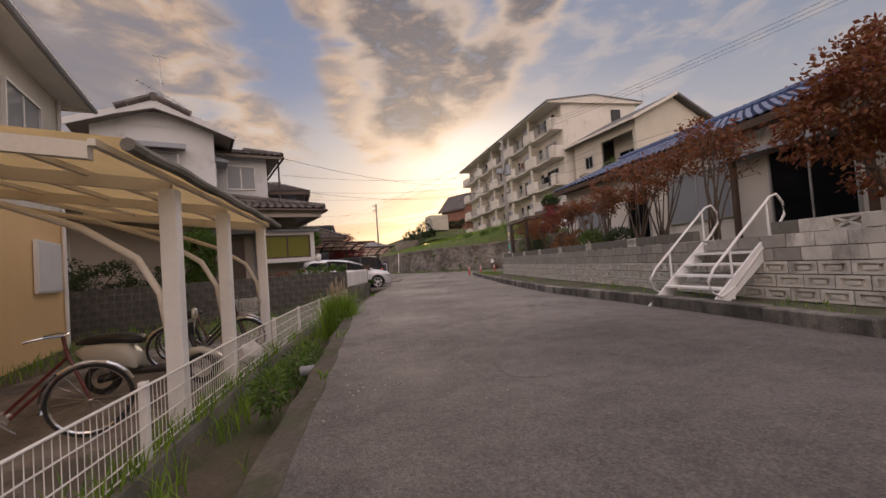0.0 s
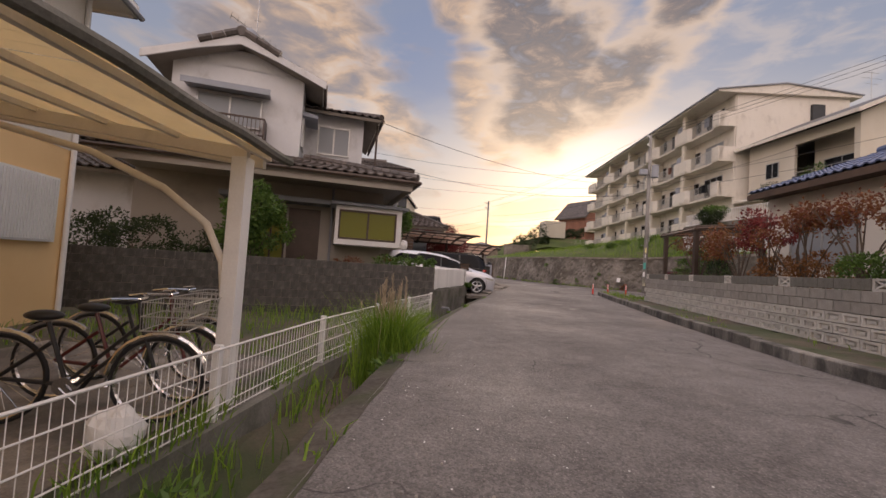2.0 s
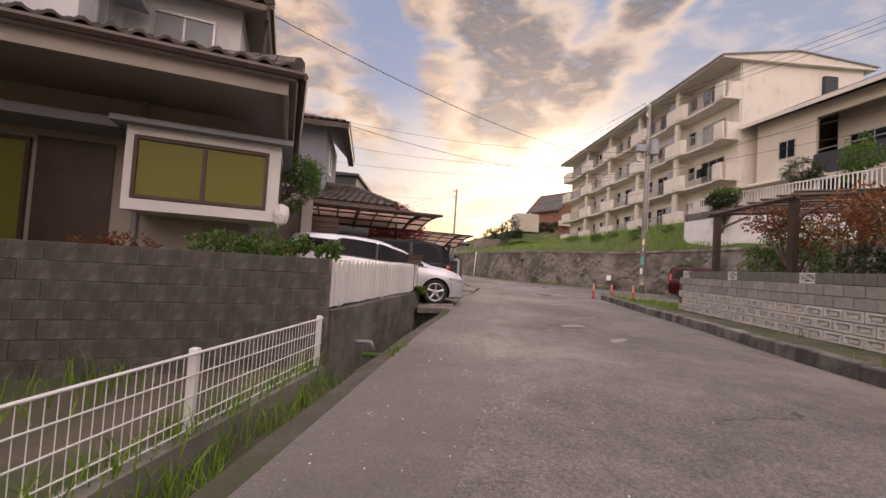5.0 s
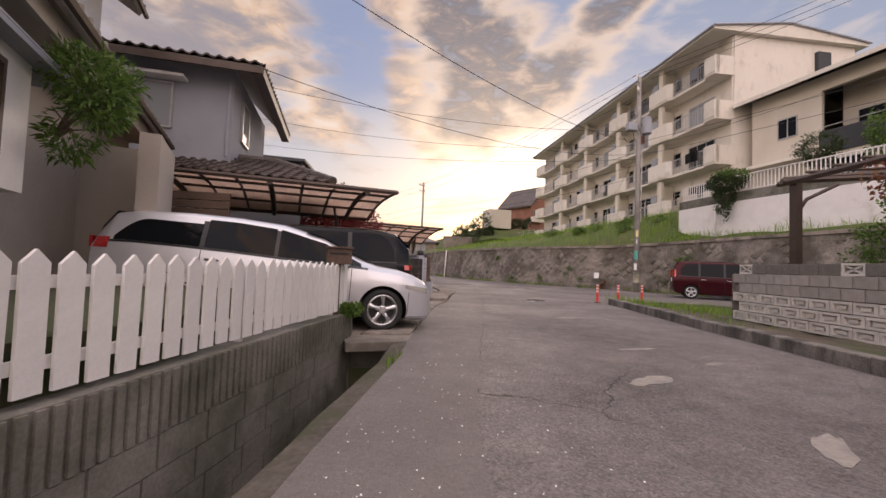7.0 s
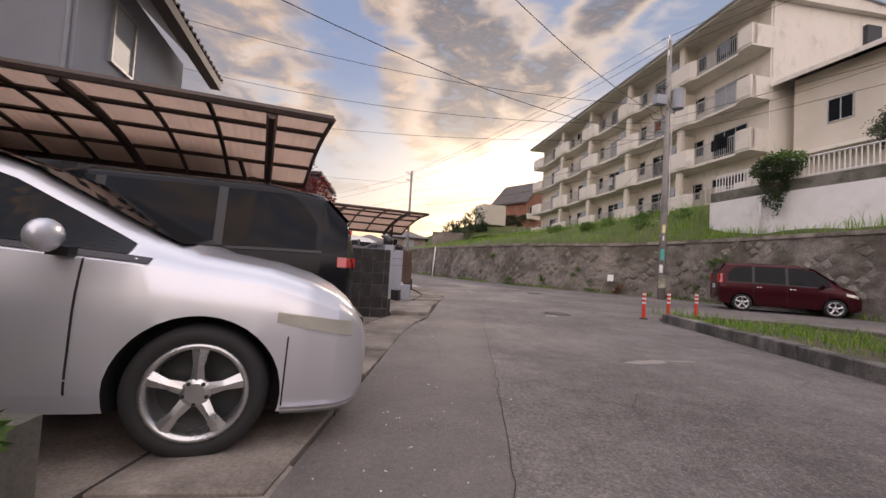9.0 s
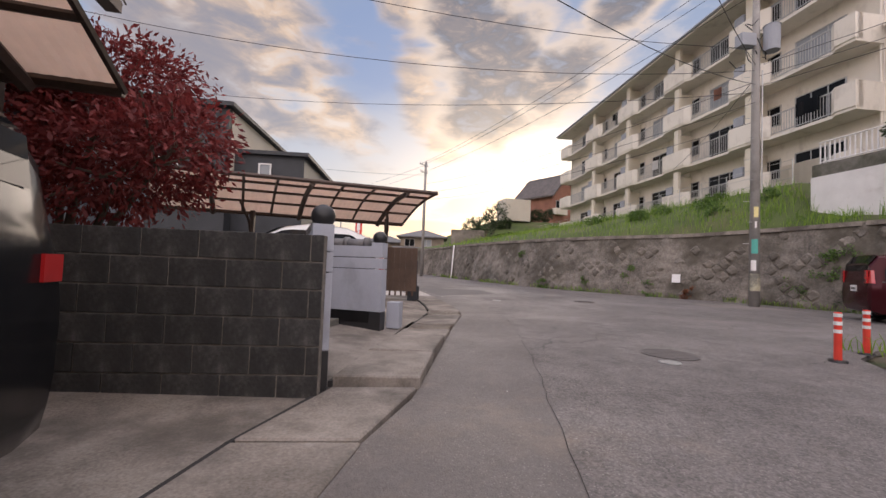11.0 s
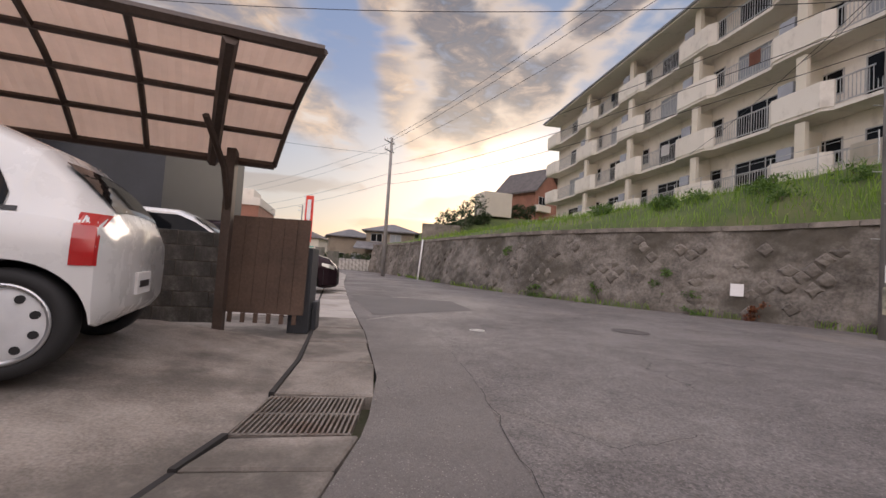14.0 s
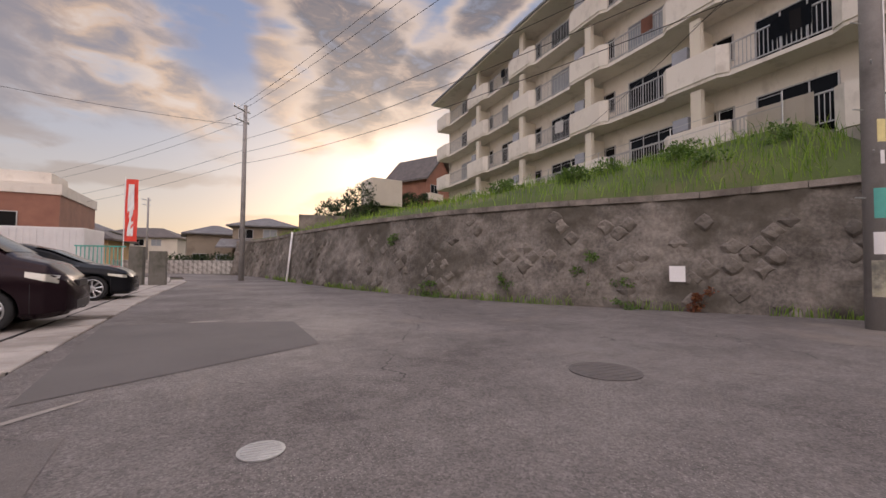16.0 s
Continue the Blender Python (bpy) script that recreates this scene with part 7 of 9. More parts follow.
TALL = [(0.0, 0.74, 0.42, 0.95, 1.1, 0.66), (0.05, 0.85, 0.30, 1.03, 1.5, 0.74), (0.2, 0.865, 0.24, 1.04, 1.78, 0.75), (0.9, 0.87, 0.20, 1.03, 1.84, 0.75), (2.8, 0.87, 0.20, 1.0, 1.82, 0.74), (3.2, 0.87, 0.20, 0.99, 1.66, 0.72), (3.85, 0.86, 0.20, 0.96, 1.24, 0.72), (4.05, 0.85, 0.20, 0.95, 1.10, 0.76), (4.4, 0.83, 0.20, 0.88, 1.0, 0.72), (4.62, 0.70, 0.24, 0.72, 0.80, 0.56), (4.7, 0.55, 0.28, 0.58, 0.62, 0.42)]
WINS = [(0.3, 1.2, 1.7), (1.28, 2.3, 1.7), (2.38, 3.75, 1.7)]
car("white people carrier parked facing the lane", set_by(8, (3.8, -0.75), (0.95, 38.5), 0.0), TALL, M_CARWHITE, (0.9, 3.78), 0.32, WINS, [(1.24, 0.45), (2.34, 0.28), (3.6, 0.28)], (3.15, 3.97), (0.03, 0.2), (4.2, 4.55, 0.70, 0.88), (0.02, 0.22, 0.9, 1.3))
car("plum-black tall people carrier parked facing the lane", set_by(8, (3.8, -0.75), (2.15, 41.1), 0.0), TALL, M_CARPLUM, (0.9, 3.78), 0.32, WINS, [(1.24, 0.45), (2.34, 0.28), (3.6, 0.28)], (3.15, 3.97), (0.03, 0.2), (4.2, 4.55, 0.70, 0.88), (0.02, 0.22, 0.9, 1.3), spokes=9)
car("black estate car parked further down the lot", set_by(6, (3.8, -0.80), (1.6, 46.6), 0.0), WAGON, M_CARBLACK, (1.08, 3.8), 0.33, [(0.30, 1.28, 1.345), (1.34, 2.22, 1.42), (2.27, 3.44, 1.42)], [(1.31, 0.45), (2.245, 0.26), (3.30, 0.26)], (2.62, 3.62), (0.06, 0.24), (4.12, 4.50, 0.60, 0.72), (0.03, 0.42, 0.80, 0.98), spokes=9)


# ---- plants ----
def leaf_cloud(lobes, count, size, seed, droop=0.3, aspect=0.55):
    """Many small pointed leaves scattered in noisy lobes (centre, radii)."""
    rng = np.random.default_rng(seed)
    vol = np.array([r[0] * r[1] * r[2] for _, r in lobes])
    pick = rng.choice(len(lobes), int(count * 1.7), p=vol / vol.sum())
    cs, rs = np.array([c for c, _ in lobes], float)[pick], np.array([r for _, r in lobes], float)[pick]
    u = rng.normal(size=(len(pick), 3))
    u /= np.linalg.norm(u, axis=1)[:, None]
    rad = rng.uniform(0.25, 1.0, len(pick)) ** 0.45 * rng.uniform(0.82, 1.12, len(pick))
    pts = cs + u * rs * rad[:, None]
    keep = [i for i, p in enumerate(pts) if noise.noise(Vector(p * 2.3) + Vector((seed, 0, 0))) > -0.12][:count]
    pts, u = pts[keep], u[keep]
    n = len(pts)
    d = u + rng.normal(scale=0.7, size=(n, 3))
    d[:, 2] -= droop
    d /= np.linalg.norm(d, axis=1)[:, None]
    s = np.cross(d, rng.normal(size=(n, 3)))
    s /= np.linalg.norm(s, axis=1)[:, None]
    k = (size * rng.uniform(0.6, 1.3, n))[:, None]
    v = np.stack([pts, pts + d * k * 0.5 + s * k * aspect * 0.5, pts + d * k, pts + d * k * 0.5 - s * k * aspect * 0.5], 1).reshape(-1, 3)
    return v, np.arange(4 * n).reshape(-1, 4)


def from_arrays(name, v, f, mat):
    me = bpy.data.meshes.new(name)
    me.from_pydata(v.tolist(), [], f.tolist())
    me.materials.append(mat)
    return me


def plant(name, label, category, base, lobes, count, size, mat, seed, stems=(), group="", twig_r=0.03, **kw):
    """A shrub or tree: tapered stems up to each lobe, and a crown of leaves."""
    t = thing(name, label, category, Matrix.Translation(base), group)
    b = B()
    rnd = random.Random(seed)
    main = stems or [(0, 0, 0)]
    for c, r in lobes:
        s0 = Vector(rnd.choice(main))
        c = Vector(c)
        mid = s0.lerp(c, 0.5) + Vector((rnd.uniform(-0.08, 0.08), rnd.uniform(-0.08, 0.08), 0.05))
        if (c - s0).length > 0.15:
            rod(b, s0, mid, twig_r, twig_r * 0.7, seg=7)
            rod(b, mid, c, twig_r * 0.7, twig_r * 0.3, seg=6)
            for _ in range(4):
                e = c + Vector([rnd.uniform(-0.8, 0.8) * q for q in r])
                rod(b, mid.lerp(c, rnd.uniform(0.4, 1.0)), e, twig_r * 0.35, twig_r * 0.15, seg=5)
    if len(b.verts):
        part("trunk", b, M_BARK, t)
    else:
        b.free()
    v, f = leaf_cloud(lobes, count, size, seed, **kw)
    o = new("crown", from_arrays("crown", v, f, mat))
    o.parent = t
    return t


def blades(places, heights, width, seed, lean=0.35):
    """Grass blades: three-part tapering strips."""
    rng = np.random.default_rng(seed)
    n = len(places)
    p = np.array(places, float)
    h = np.array(heights, float)[:, None]
    a = rng.uniform(0, 2 * math.pi, n)
    side = np.stack([np.cos(a), np.sin(a), 0 * a], 1) * width
    b2 = rng.uniform(0, 2 * math.pi, n)
    out = np.stack([np.cos(b2), np.sin(b2), 0 * b2], 1) * (lean * rng.uniform(0.2, 1.3, n))[:, None] * h
    up = np.array([0, 0, 1.0])
    m1, tip = p + out * 0.3 + up * h * 0.6, p + out + up * h * rng.uniform(0.8, 1.05, n)[:, None]
    v = np.stack([p - side, p + side, m1 + side * 0.8, m1 - side * 0.8, tip], 1).reshape(-1, 3)
    i = np.arange(n)[:, None] * 5
    f = [list(r) for r in (i + np.array([0, 1, 2, 3])).tolist()] + [list(r) for r in (i + np.array([3, 2, 4])).tolist()]
    return v, f


def grass(name, label, places, heights, mat, seed, width=0.006, lean=0.35):
    v, f = blades(places, heights, width, seed, lean)
    me = bpy.data.meshes.new(name)
    me.from_pydata(v.tolist(), [], f)
    me.materials.append(mat)
    return tagged(new(name, me), label, "grass", kind="stuff")


rng = np.random.default_rng(21)
# the garden behind the right block wall
for k, (y, dx, h, mt, r) in enumerate([(7.0, 0.9, 2.4, M_LEAFR, 0.8), (8.5, 0.8, 2.2, M_LEAFR, 0.7), (9.9, 1.0, 2.3, M_LEAFR, 0.75), (11.3, 0.8, 2.0, M_LEAFR, 0.7), (12.7, 1.0, 2.2, M_LEAFR, 0.65), (14.1, 0.8, 1.9, M_LEAFR, 0.65), (15.5, 0.9, 1.9, M_LEAFM, 0.65), (17.0, 0.9, 1.8, M_LEAFR, 0.7), (18.4, 0.8, 1.8, M_LEAFO, 0.8), (19.6, 0.8, 1.7, M_LEAFR, 0.75)]):
    x = at_y(WALLR, y) + dx
    rr = random.Random(50 + k)
    lobes = [((rr.uniform(-0.45, 0.45), rr.uniform(-0.75, 0.75), h * rr.uniform(0.55, 0.98)), (r * 0.5, r * 0.6, r * 0.38)) for _ in range(9)]
    plant("garden_shrub", "small red-leaved garden tree with bare thin stems", "tree", (x, y, 1.06), lobes, 1700, 0.08, mt, 60 + k, [(0, 0, 0), (0.12, 0.25, 0), (-0.1, -0.2, 0)], "red garden trees", 0.024)
for k, (y, dx, w, h, mt) in enumerate([(10.6, 0.9, 0.55, 0.35, M_LEAFD), (12.4, 0.8, 0.5, 0.4, M_LEAF), (13.6, 0.9, 0.85, 0.45, M_LEAFO), (15.1, 0.9, 0.8, 0.45, M_LEAFO), (17.8, 0.8, 0.6, 0.4, M_LEAFD), (20.8, 0.8, 0.6, 0.5, M_LEAF)]):
    plant("low_shrub", "low clipped garden shrub behind the block wall", "shrub", (at_y(WALLR, y) + dx, y, 1.06), [((0, 0, h * 0.9), (0.5, w, h)), ((0.1, 0.3 * w, h * 1.2), (0.4, w * 0.6, h * 0.7))], 1500, 0.07, mt, 75 + k, group="low garden shrubs", twig_r=0.012)
plant("garden_tree", "dense dark red-leaved tree by the metal steps", "tree", (8.3, 4.4, 1.06), [((0, 0, 2.3), (1.2, 1.2, 0.9)), ((0.5, -0.8, 2.1), (1.0, 1.0, 0.8)), ((-0.4, 0.6, 1.8), (0.9, 0.8, 0.7)), ((0.2, -0.2, 2.9), (0.8, 0.8, 0.5)), ((0.2, -1.6, 1.9), (1.0, 0.9, 0.9)), ((-0.2, 0.2, 1.0), (0.5, 0.5, 0.5))], 16000, 0.10, M_LEAFR, 91, [(0, 0, 0), (0.2, -0.2, 0)], "", 0.06)
plant("garden_tree", "bright green small tree by the pergola", "tree", (10.2, 20.6, 1.06), [((0, 0, 1.0), (0.7, 0.7, 0.6)), ((0.2, 0.4, 1.5), (0.5, 0.5, 0.4)), ((-0.2, -0.4, 0.6), (0.6, 0.6, 0.5))], 3000, 0.08, M_LEAF, 92)
# plants on the white wall beside the flats
plant("hanging_shrub", "bushy green shrub spilling over the white wall", "shrub", (18.75, 34.3, 5.2), [((-0.25, 0, 0.75), (0.85, 0.9, 0.5)), ((-0.3, 0.1, 0.0), (0.5, 0.6, 0.7)), ((-0.35, 0, -0.7), (0.3, 0.4, 0.6))], 5200, 0.10, M_LEAFD, 93, [(0.1, 0, 0)])
plant("leafy_tree", "light green leafy tree top over the wall", "tree", (18.9, 34.2, 5.45), [((-0.1, 0, 0.9), (0.9, 0.8, 0.3)), ((-0.5, -0.4, 0.8), (0.4, 0.4, 0.3))], 1500, 0.11, M_LEAF, 97)
plant("round_tree", "round grey-green clipped tree behind the railing", "tree", (20.6, 31.4, 5.15), [((0, 0, 2.0), (0.95, 0.95, 0.7)), ((0.4, 0.3, 1.6), (0.6, 0.6, 0.5))], 4500, 0.08, M_LEAFD, 94, twig_r=0.05)
plant("leafy_tree", "bright green young tree beside the beige house", "tree", (21.6, 29.4, 5.15), [((0, 0, 2.3), (0.8, 0.8, 0.7)), ((0.2, 0.2, 3.1), (0.5, 0.5, 0.5)), ((-0.3, 0.1, 1.5), (0.6, 0.5, 0.4))], 2600, 0.12, M_LEAF, 95, twig_r=0.05)
# garden of the white house
plant("garden_tree", "rounded green tree in front of the white house", "tree", (-4.8, 14.9, 0.55), [((0, 0, 1.6), (0.75, 0.75, 0.6)), ((0.35, 0.2, 1.1), (0.6, 0.6, 0.5)), ((-0.35, -0.1, 1.0), (0.6, 0.6, 0.5)), ((0, 0.1, 2.15), (0.4, 0.4, 0.3)), ((-0.1, 0, 0.5), (0.4, 0.4, 0.35))], 9500, 0.085, M_LEAF, 101, twig_r=0.05)
for k, (x, y, s) in enumerate([(-7.4, 14.2, 1.0), (-6.3, 14.6, 0.8), (-8.6, 14.3, 1.1)]):
    plant("hedge_shrub", "dark green shrub above the block wall", "shrub", (x, y, 0.55), [((0, 0, 0.6 * s), (0.7 * s, 0.6 * s, 0.5 * s)), ((0.4, 0.2, 0.9 * s), (0.5 * s, 0.5 * s, 0.4 * s))], 2200, 0.08, M_LEAFD, 104 + k, group="shrubs above the wall")
for k, (x, y, s) in enumerate([(-1.5, 16.2, 0.30), (-1.1, 16.35, 0.26), (-0.7, 16.6, 0.22), (-0.35, 16.85, 0.15), (0.95, 20.6, 0.09)]):
    plant("flowering_plant", "leafy green plant trailing over the wall top", "plant", (x, y, 0.55 if k < 4 else 0.3), [((0, 0, 0.5 if k < 4 else 0.08), (s * 1.2, s * 1.1, s * 0.75)), ((0.12, -0.08, 0.62 if k < 4 else 0.1), (s * 0.7, s * 0.7, s * 0.6))], 520, 0.07, M_LEAF, 110 + k, group="plants on the wall", twig_r=0.008)
plant("fern_bush", "feathery green climber on the house corner", "plant", (-1.75, 19.6, 2.6), [((0.1, 0, 0.15), (0.45, 0.42, 0.35)), ((0.25, -0.1, -0.1), (0.3, 0.3, 0.3)), ((-0.1, 0.1, -0.35), (0.25, 0.25, 0.35))], 2600, 0.10, M_LEAF, 118, [(-0.25, 0.1, -0.4)], aspect=0.25)
plant("maple_tree", "spreading dark red maple behind the block wall", "tree", (-0.9, 28.3, 0.0), [((0, 0, 2.3), (1.3, 1.0, 0.8)), ((0.9, -0.4, 1.9), (0.9, 0.8, 0.65)), ((0.3, 0.2, 3.0), (1.1, 0.9, 0.6)), ((-0.9, -0.2, 2.7), (1.1, 0.9, 0.8)), ((1.35, -0.3, 2.2), (0.65, 0.6, 0.6)), ((-0.2, -0.7, 1.8), (1.0, 0.6, 0.5))], 26000, 0.085, M_LEAFM, 120, [(0, 0, 0.3)], "", 0.06, aspect=0.4)
# far trees on the bank
for k, (x, y, z, s) in enumerate([(14.2, 75, 5.5, 1.7), (12.8, 74, 4.6, 1.5), (11.0, 74.5, 4.4, 1.3), (20.4, 78, 7.2, 0.9), (22.6, 80, 7.3, 1.0), (15.2, 74, 5.4, 0.8)]):
    plant("far_tree", "dark tree against the evening sky", "tree", (x, y, z), [((0, 0, s * 1.3), (s * 0.9, s * 0.9, s * 0.8)), ((s * 0.4, 0, s * 1.9), (s * 0.6, s * 0.6, s * 0.5)), ((-s * 0.5, 0.2, s * 0.8), (s * 0.7, s * 0.6, s * 0.5))], 1400, 0.2, M_LEAFD, 130 + k, group="trees on the bank", twig_r=0.07)
for k, (x, y, s) in enumerate([(3.2, 80, 1.3), (1.0, 80.6, 1.5), (-1.2, 81, 1.3), (5.4, 79, 1.2), (-3.5, 82, 1.4), (7.2, 78, 1.1)]):
    plant("garden_hedge", "dark clipped hedge in front of the far houses", "hedge", (x, y, -0.05), [((0, 0, s * 0.7), (s, s * 0.7, s * 0.7)), ((s * 0.6, 0, s * 0.9), (s * 0.7, s * 0.6, s * 0.5))], 1100, 0.2, M_LEAFD, 140 + k, group="hedges at the end of the lane", twig_r=0.05)
far_wall = thing("block_wall", "low pinkish block wall at the end of the lane", "wall", kind="structure")
blocks(far_wall, (-9.0, 78.6), (4.4, 75.2), -0.05, 5, M_BLOCK, 0.8, 0.25, 0.15)

# grass on the bank, along the wall's foot, in the ditch, in the yard
pl, hs = [], []
for a, b, z1, zb in bank_rows(0.14, 0):
    if a.y > 66:
        continue
    for _ in range(26):
        f = rng.uniform(0.0, 0.95)
        q = a + (b - a) * f
        if q.y > 36 or rng.uniform() < 0.25:
            pl.append((q.x + rng.uniform(-0.2, 0.2), q.y + rng.uniform(-0.2, 0.2), z1 + (zb - z1) * (f ** 0.8) - 0.05))
            hs.append(rng.uniform(0.18, 0.5) * (1.5 if noise.noise((q.x * 0.5, q.y * 0.5, 5)) > 0.25 else 1.0))
grass("bank_grass", "rough uneven green grass covering the bank", pl, hs, M_GRASS, 1, 0.012, 0.5)
for k in range(22):
    s = rng.uniform(S_LO + 22, S_HI - 14)
    p, d, n_in, z1 = wall_at(s)
    f = rng.uniform(0.8, 4.0)
    q = p + n_in * (BATTER + f)
    if q.x > APT_X - 1.6 or q.y < 38.5:
        continue
    zz = z1 + (APT_Z - z1) * min(1, (f / max(1.5, (APT_X - 1.2 - p.x)))) ** 0.8
    plant("bank_bush", "leafy green bush in the bank grass", "bush", (q.x, q.y, zz - 0.1), [((0, 0, 0.2), (0.5, 0.45, 0.28)), ((0.3, 0.2, 0.15), (0.4, 0.4, 0.25))], 420, 0.12, M_LEAF, 200 + k, group="bushes on the bank", twig_r=0.01)
pl, hs = [], []
for s in np.arange(S_LO + 8, S_HI - 6, 0.035):
    p, d, n_in, z1 = wall_at(s)
    w = 0.35 + 0.6 * max(0, noise.noise((s * 0.6, 3, 1)))
    if noise.noise((s * 0.45, 0, 9)) > -0.1:
        for _ in range(2):
            q = p - n_in * rng.uniform(-0.1, 0.25) * w
            pl.append((q.x, q.y, -0.02))
            hs.append(rng.uniform(0.08, 0.35))
grass("wall_foot_weeds", "weeds and dry grass along the foot of the wall", pl, hs, M_GRASS, 2, 0.009, 0.6)
for k, (s_off, z, w, hgt, mt) in enumerate([(8.2, 0.4, 0.5, 0.5, M_LEAF), (9.1, 1.1, 0.4, 0.6, M_LEAF), (13.8, 0.25, 0.45, 0.35, M_LEAF), (3.0, 0.9, 0.6, 0.9, M_LEAF), (2.2, 1.6, 0.5, 0.7, M_LEAF), (1.3, 0.5, 0.7, 0.5, M_LEAFD), (6.6, 0.3, 0.42, 0.3, M_LEAFR), (16.0, 1.9, 0.4, 0.3, M_LEAF), (2.0, 2.1, 0.6, 0.8, M_LEAF), (0.4, 1.2, 0.7, 1.0, M_LEAFD), (11.0, 0.5, 0.4, 0.5, M_LEAF)]):
    p, d, n_in, z1 = wall_at(S_HI - total(WALLBASE[:5]) - s_off + 4)
    q = p + n_in * (BATTER * z / z1 - 0.05)
    rw = random.Random(500 + k)
    plant("wall_weed", "brown dry shrub growing at the stone wall" if mt is M_LEAFR else "green weeds growing out of the stone wall", "weeds", (q.x, q.y, 0.0), [((rw.uniform(-0.12, 0.12), rw.uniform(-w, w), z + rw.uniform(-0.9, 0.6) * hgt), (0.18, w * rw.uniform(0.15, 0.4), hgt * rw.uniform(0.12, 0.34))) for _ in range(7)], 620, 0.07, mt, 260 + k, group="weeds on the stone wall", twig_r=0.006)
pl, hs = [], []
for _ in range(4200):
    y = rng.uniform(-2, 16)
    f, l = at_y(FENCE, y), at_y(LEFT, y)
    x = f + abs(rng.normal(0, 0.3)) + 0.02 if rng.uniform() < 0.6 else rng.uniform(f - 0.15, f + 0.1)
    if x > l - 0.3:
        continue
    if noise.noise((x * 1.5, y * 0.9, 2)) > -0.15:
        pl.append((x, y, ground_z(x, y) - 0.02))
        hs.append(rng.uniform(0.12, 0.42))
grass("ditch_grass", "tall green weeds in the ditch beside the fence", pl, hs, M_GRASS, 3, 0.007, 0.5)
pl, hs = [], []
for _ in range(900):
    y = rng.uniform(0, 20)
    if noise.noise((0, y * 0.8, 7)) > 0.22:
        pl.append((at_y(LEFT, y) - abs(rng.normal(0, 0.06)) + 0.02, y, -0.03))
        hs.append(rng.uniform(0.04, 0.16))
grass("edge_weeds", "small yellow-green weeds along the road edge", pl, hs, M_GRASS, 4, 0.008, 0.8)
pl, hs = [], []
for _ in range(9000):
    x, y = rng.uniform(-9.5, -1.6), rng.uniform(0.5, 16)
    wall_y = 16.25 + (x + 0.12) * 0.366
    if y > wall_y - 0.2 or (y < 10.2 and -5.2 < x < -1.75) or x > at_y(FENCE, y) - 0.1 or x < -6.9 + (12 - y) * 0.25:
        continue
    pl.append((x, y, -0.4))
    hs.append(rng.uniform(0.08, 0.32) * (1.3 if y > wall_y - 1.2 else 0.8))
grass("yard_grass", "green grass in the yard below the block wall", pl, hs, M_GRASS, 5, 0.008, 0.5)
pl, hs = [], []
for _ in range(1600):
    y = rng.uniform(2, 28)
    l = at_y(RIGHT[:11], y) + 0.24
    r = max(at_y(WALLR, y) - 0.06, l + 0.3)
    x = rng.uniform(l, r)
    if noise.noise((x, y * 0.8, 4)) > 0.25 or y > 23:
        pl.append((x, y, 0.08))
        hs.append(rng.uniform(0.04, 0.2))
for _ in range(1500):
    x = rng.uniform(8.8, 13)
    y = rng.uniform(24, 28.6)
    pl.append((x, y, -0.09 if x > 9.7 else 0.08))
    hs.append(rng.uniform(0.05, 0.3))
grass("verge_grass", "short grass and moss on the earth verge", pl, hs, M_GRASS, 6, 0.008, 0.6)
# the tall plumed clump by the fence end
clump = thing("grass_clump", "tall green grass clump with pale plumes by the fence", "grass")
pl, hs = [], []
for _ in range(2400):
    a, r = rng.uniform(0, 6.28), abs(rng.normal(0, 0.2))
    pl.append((-0.28 + r * math.cos(a) * 0.9, 9.72 + r * math.sin(a) * 1.1, -0.5))
    hs.append(rng.uniform(0.55, 1.2))
v, f = blades(pl, hs, 0.006, 7, 0.45)
me = bpy.data.meshes.new("blades")
me.from_pydata(v.tolist(), [], f)
me.materials.append(M_GRASS)
o = new("blades", me)
o.parent = clump
pv, pf = [], []
for k in range(34):
    a, r = rng.uniform(0, 6.28), abs(rng.normal(0, 0.2))
    x, y, z = -0.30 + r * math.cos(a), 9.75 + r * math.sin(a) * 1.1, rng.uniform(0.15, 0.62)
    lx, ly = rng.uniform(-0.12, 0.12), rng.uniform(-0.12, 0.12)
    st = B()
    path_rod(st, [(x - lx, y - ly, -0.4), (x, y, z)], 0.003, 4)
    part("stalk", st, M_GRASSY, clump)
    v2, f2 = blades([(x + lx * t * 0.3, y + ly * t * 0.3, z + 0.3 * t - 0.05) for t in np.linspace(0, 1, 40)], [0.07] * 40, 0.004, 300 + k, 0.7)
    me = bpy.data.meshes.new("plume")
    me.from_pydata(v2.tolist(), [], f2)
    me.materials.append(M_GRASSY)
    o = new("plume", me)
    o.parent = clump
for k, (x, y) in enumerate([(-0.15, 8.9), (-0.75, 5.6), (-0.62, 6.2), (-0.9, 4.6), (0.0, 10.9)]):
    plant("weed_clump", "bushy green weeds at the ditch edge", "weeds", (x, y, -0.5), [((0, 0, 0.35), (0.16, 0.22, 0.25)), ((0.05, 0.15, 0.25), (0.14, 0.18, 0.2))], 420, 0.09, M_LEAF, 280 + k, group="weeds along the ditch", twig_r=0.005, aspect=0.3)

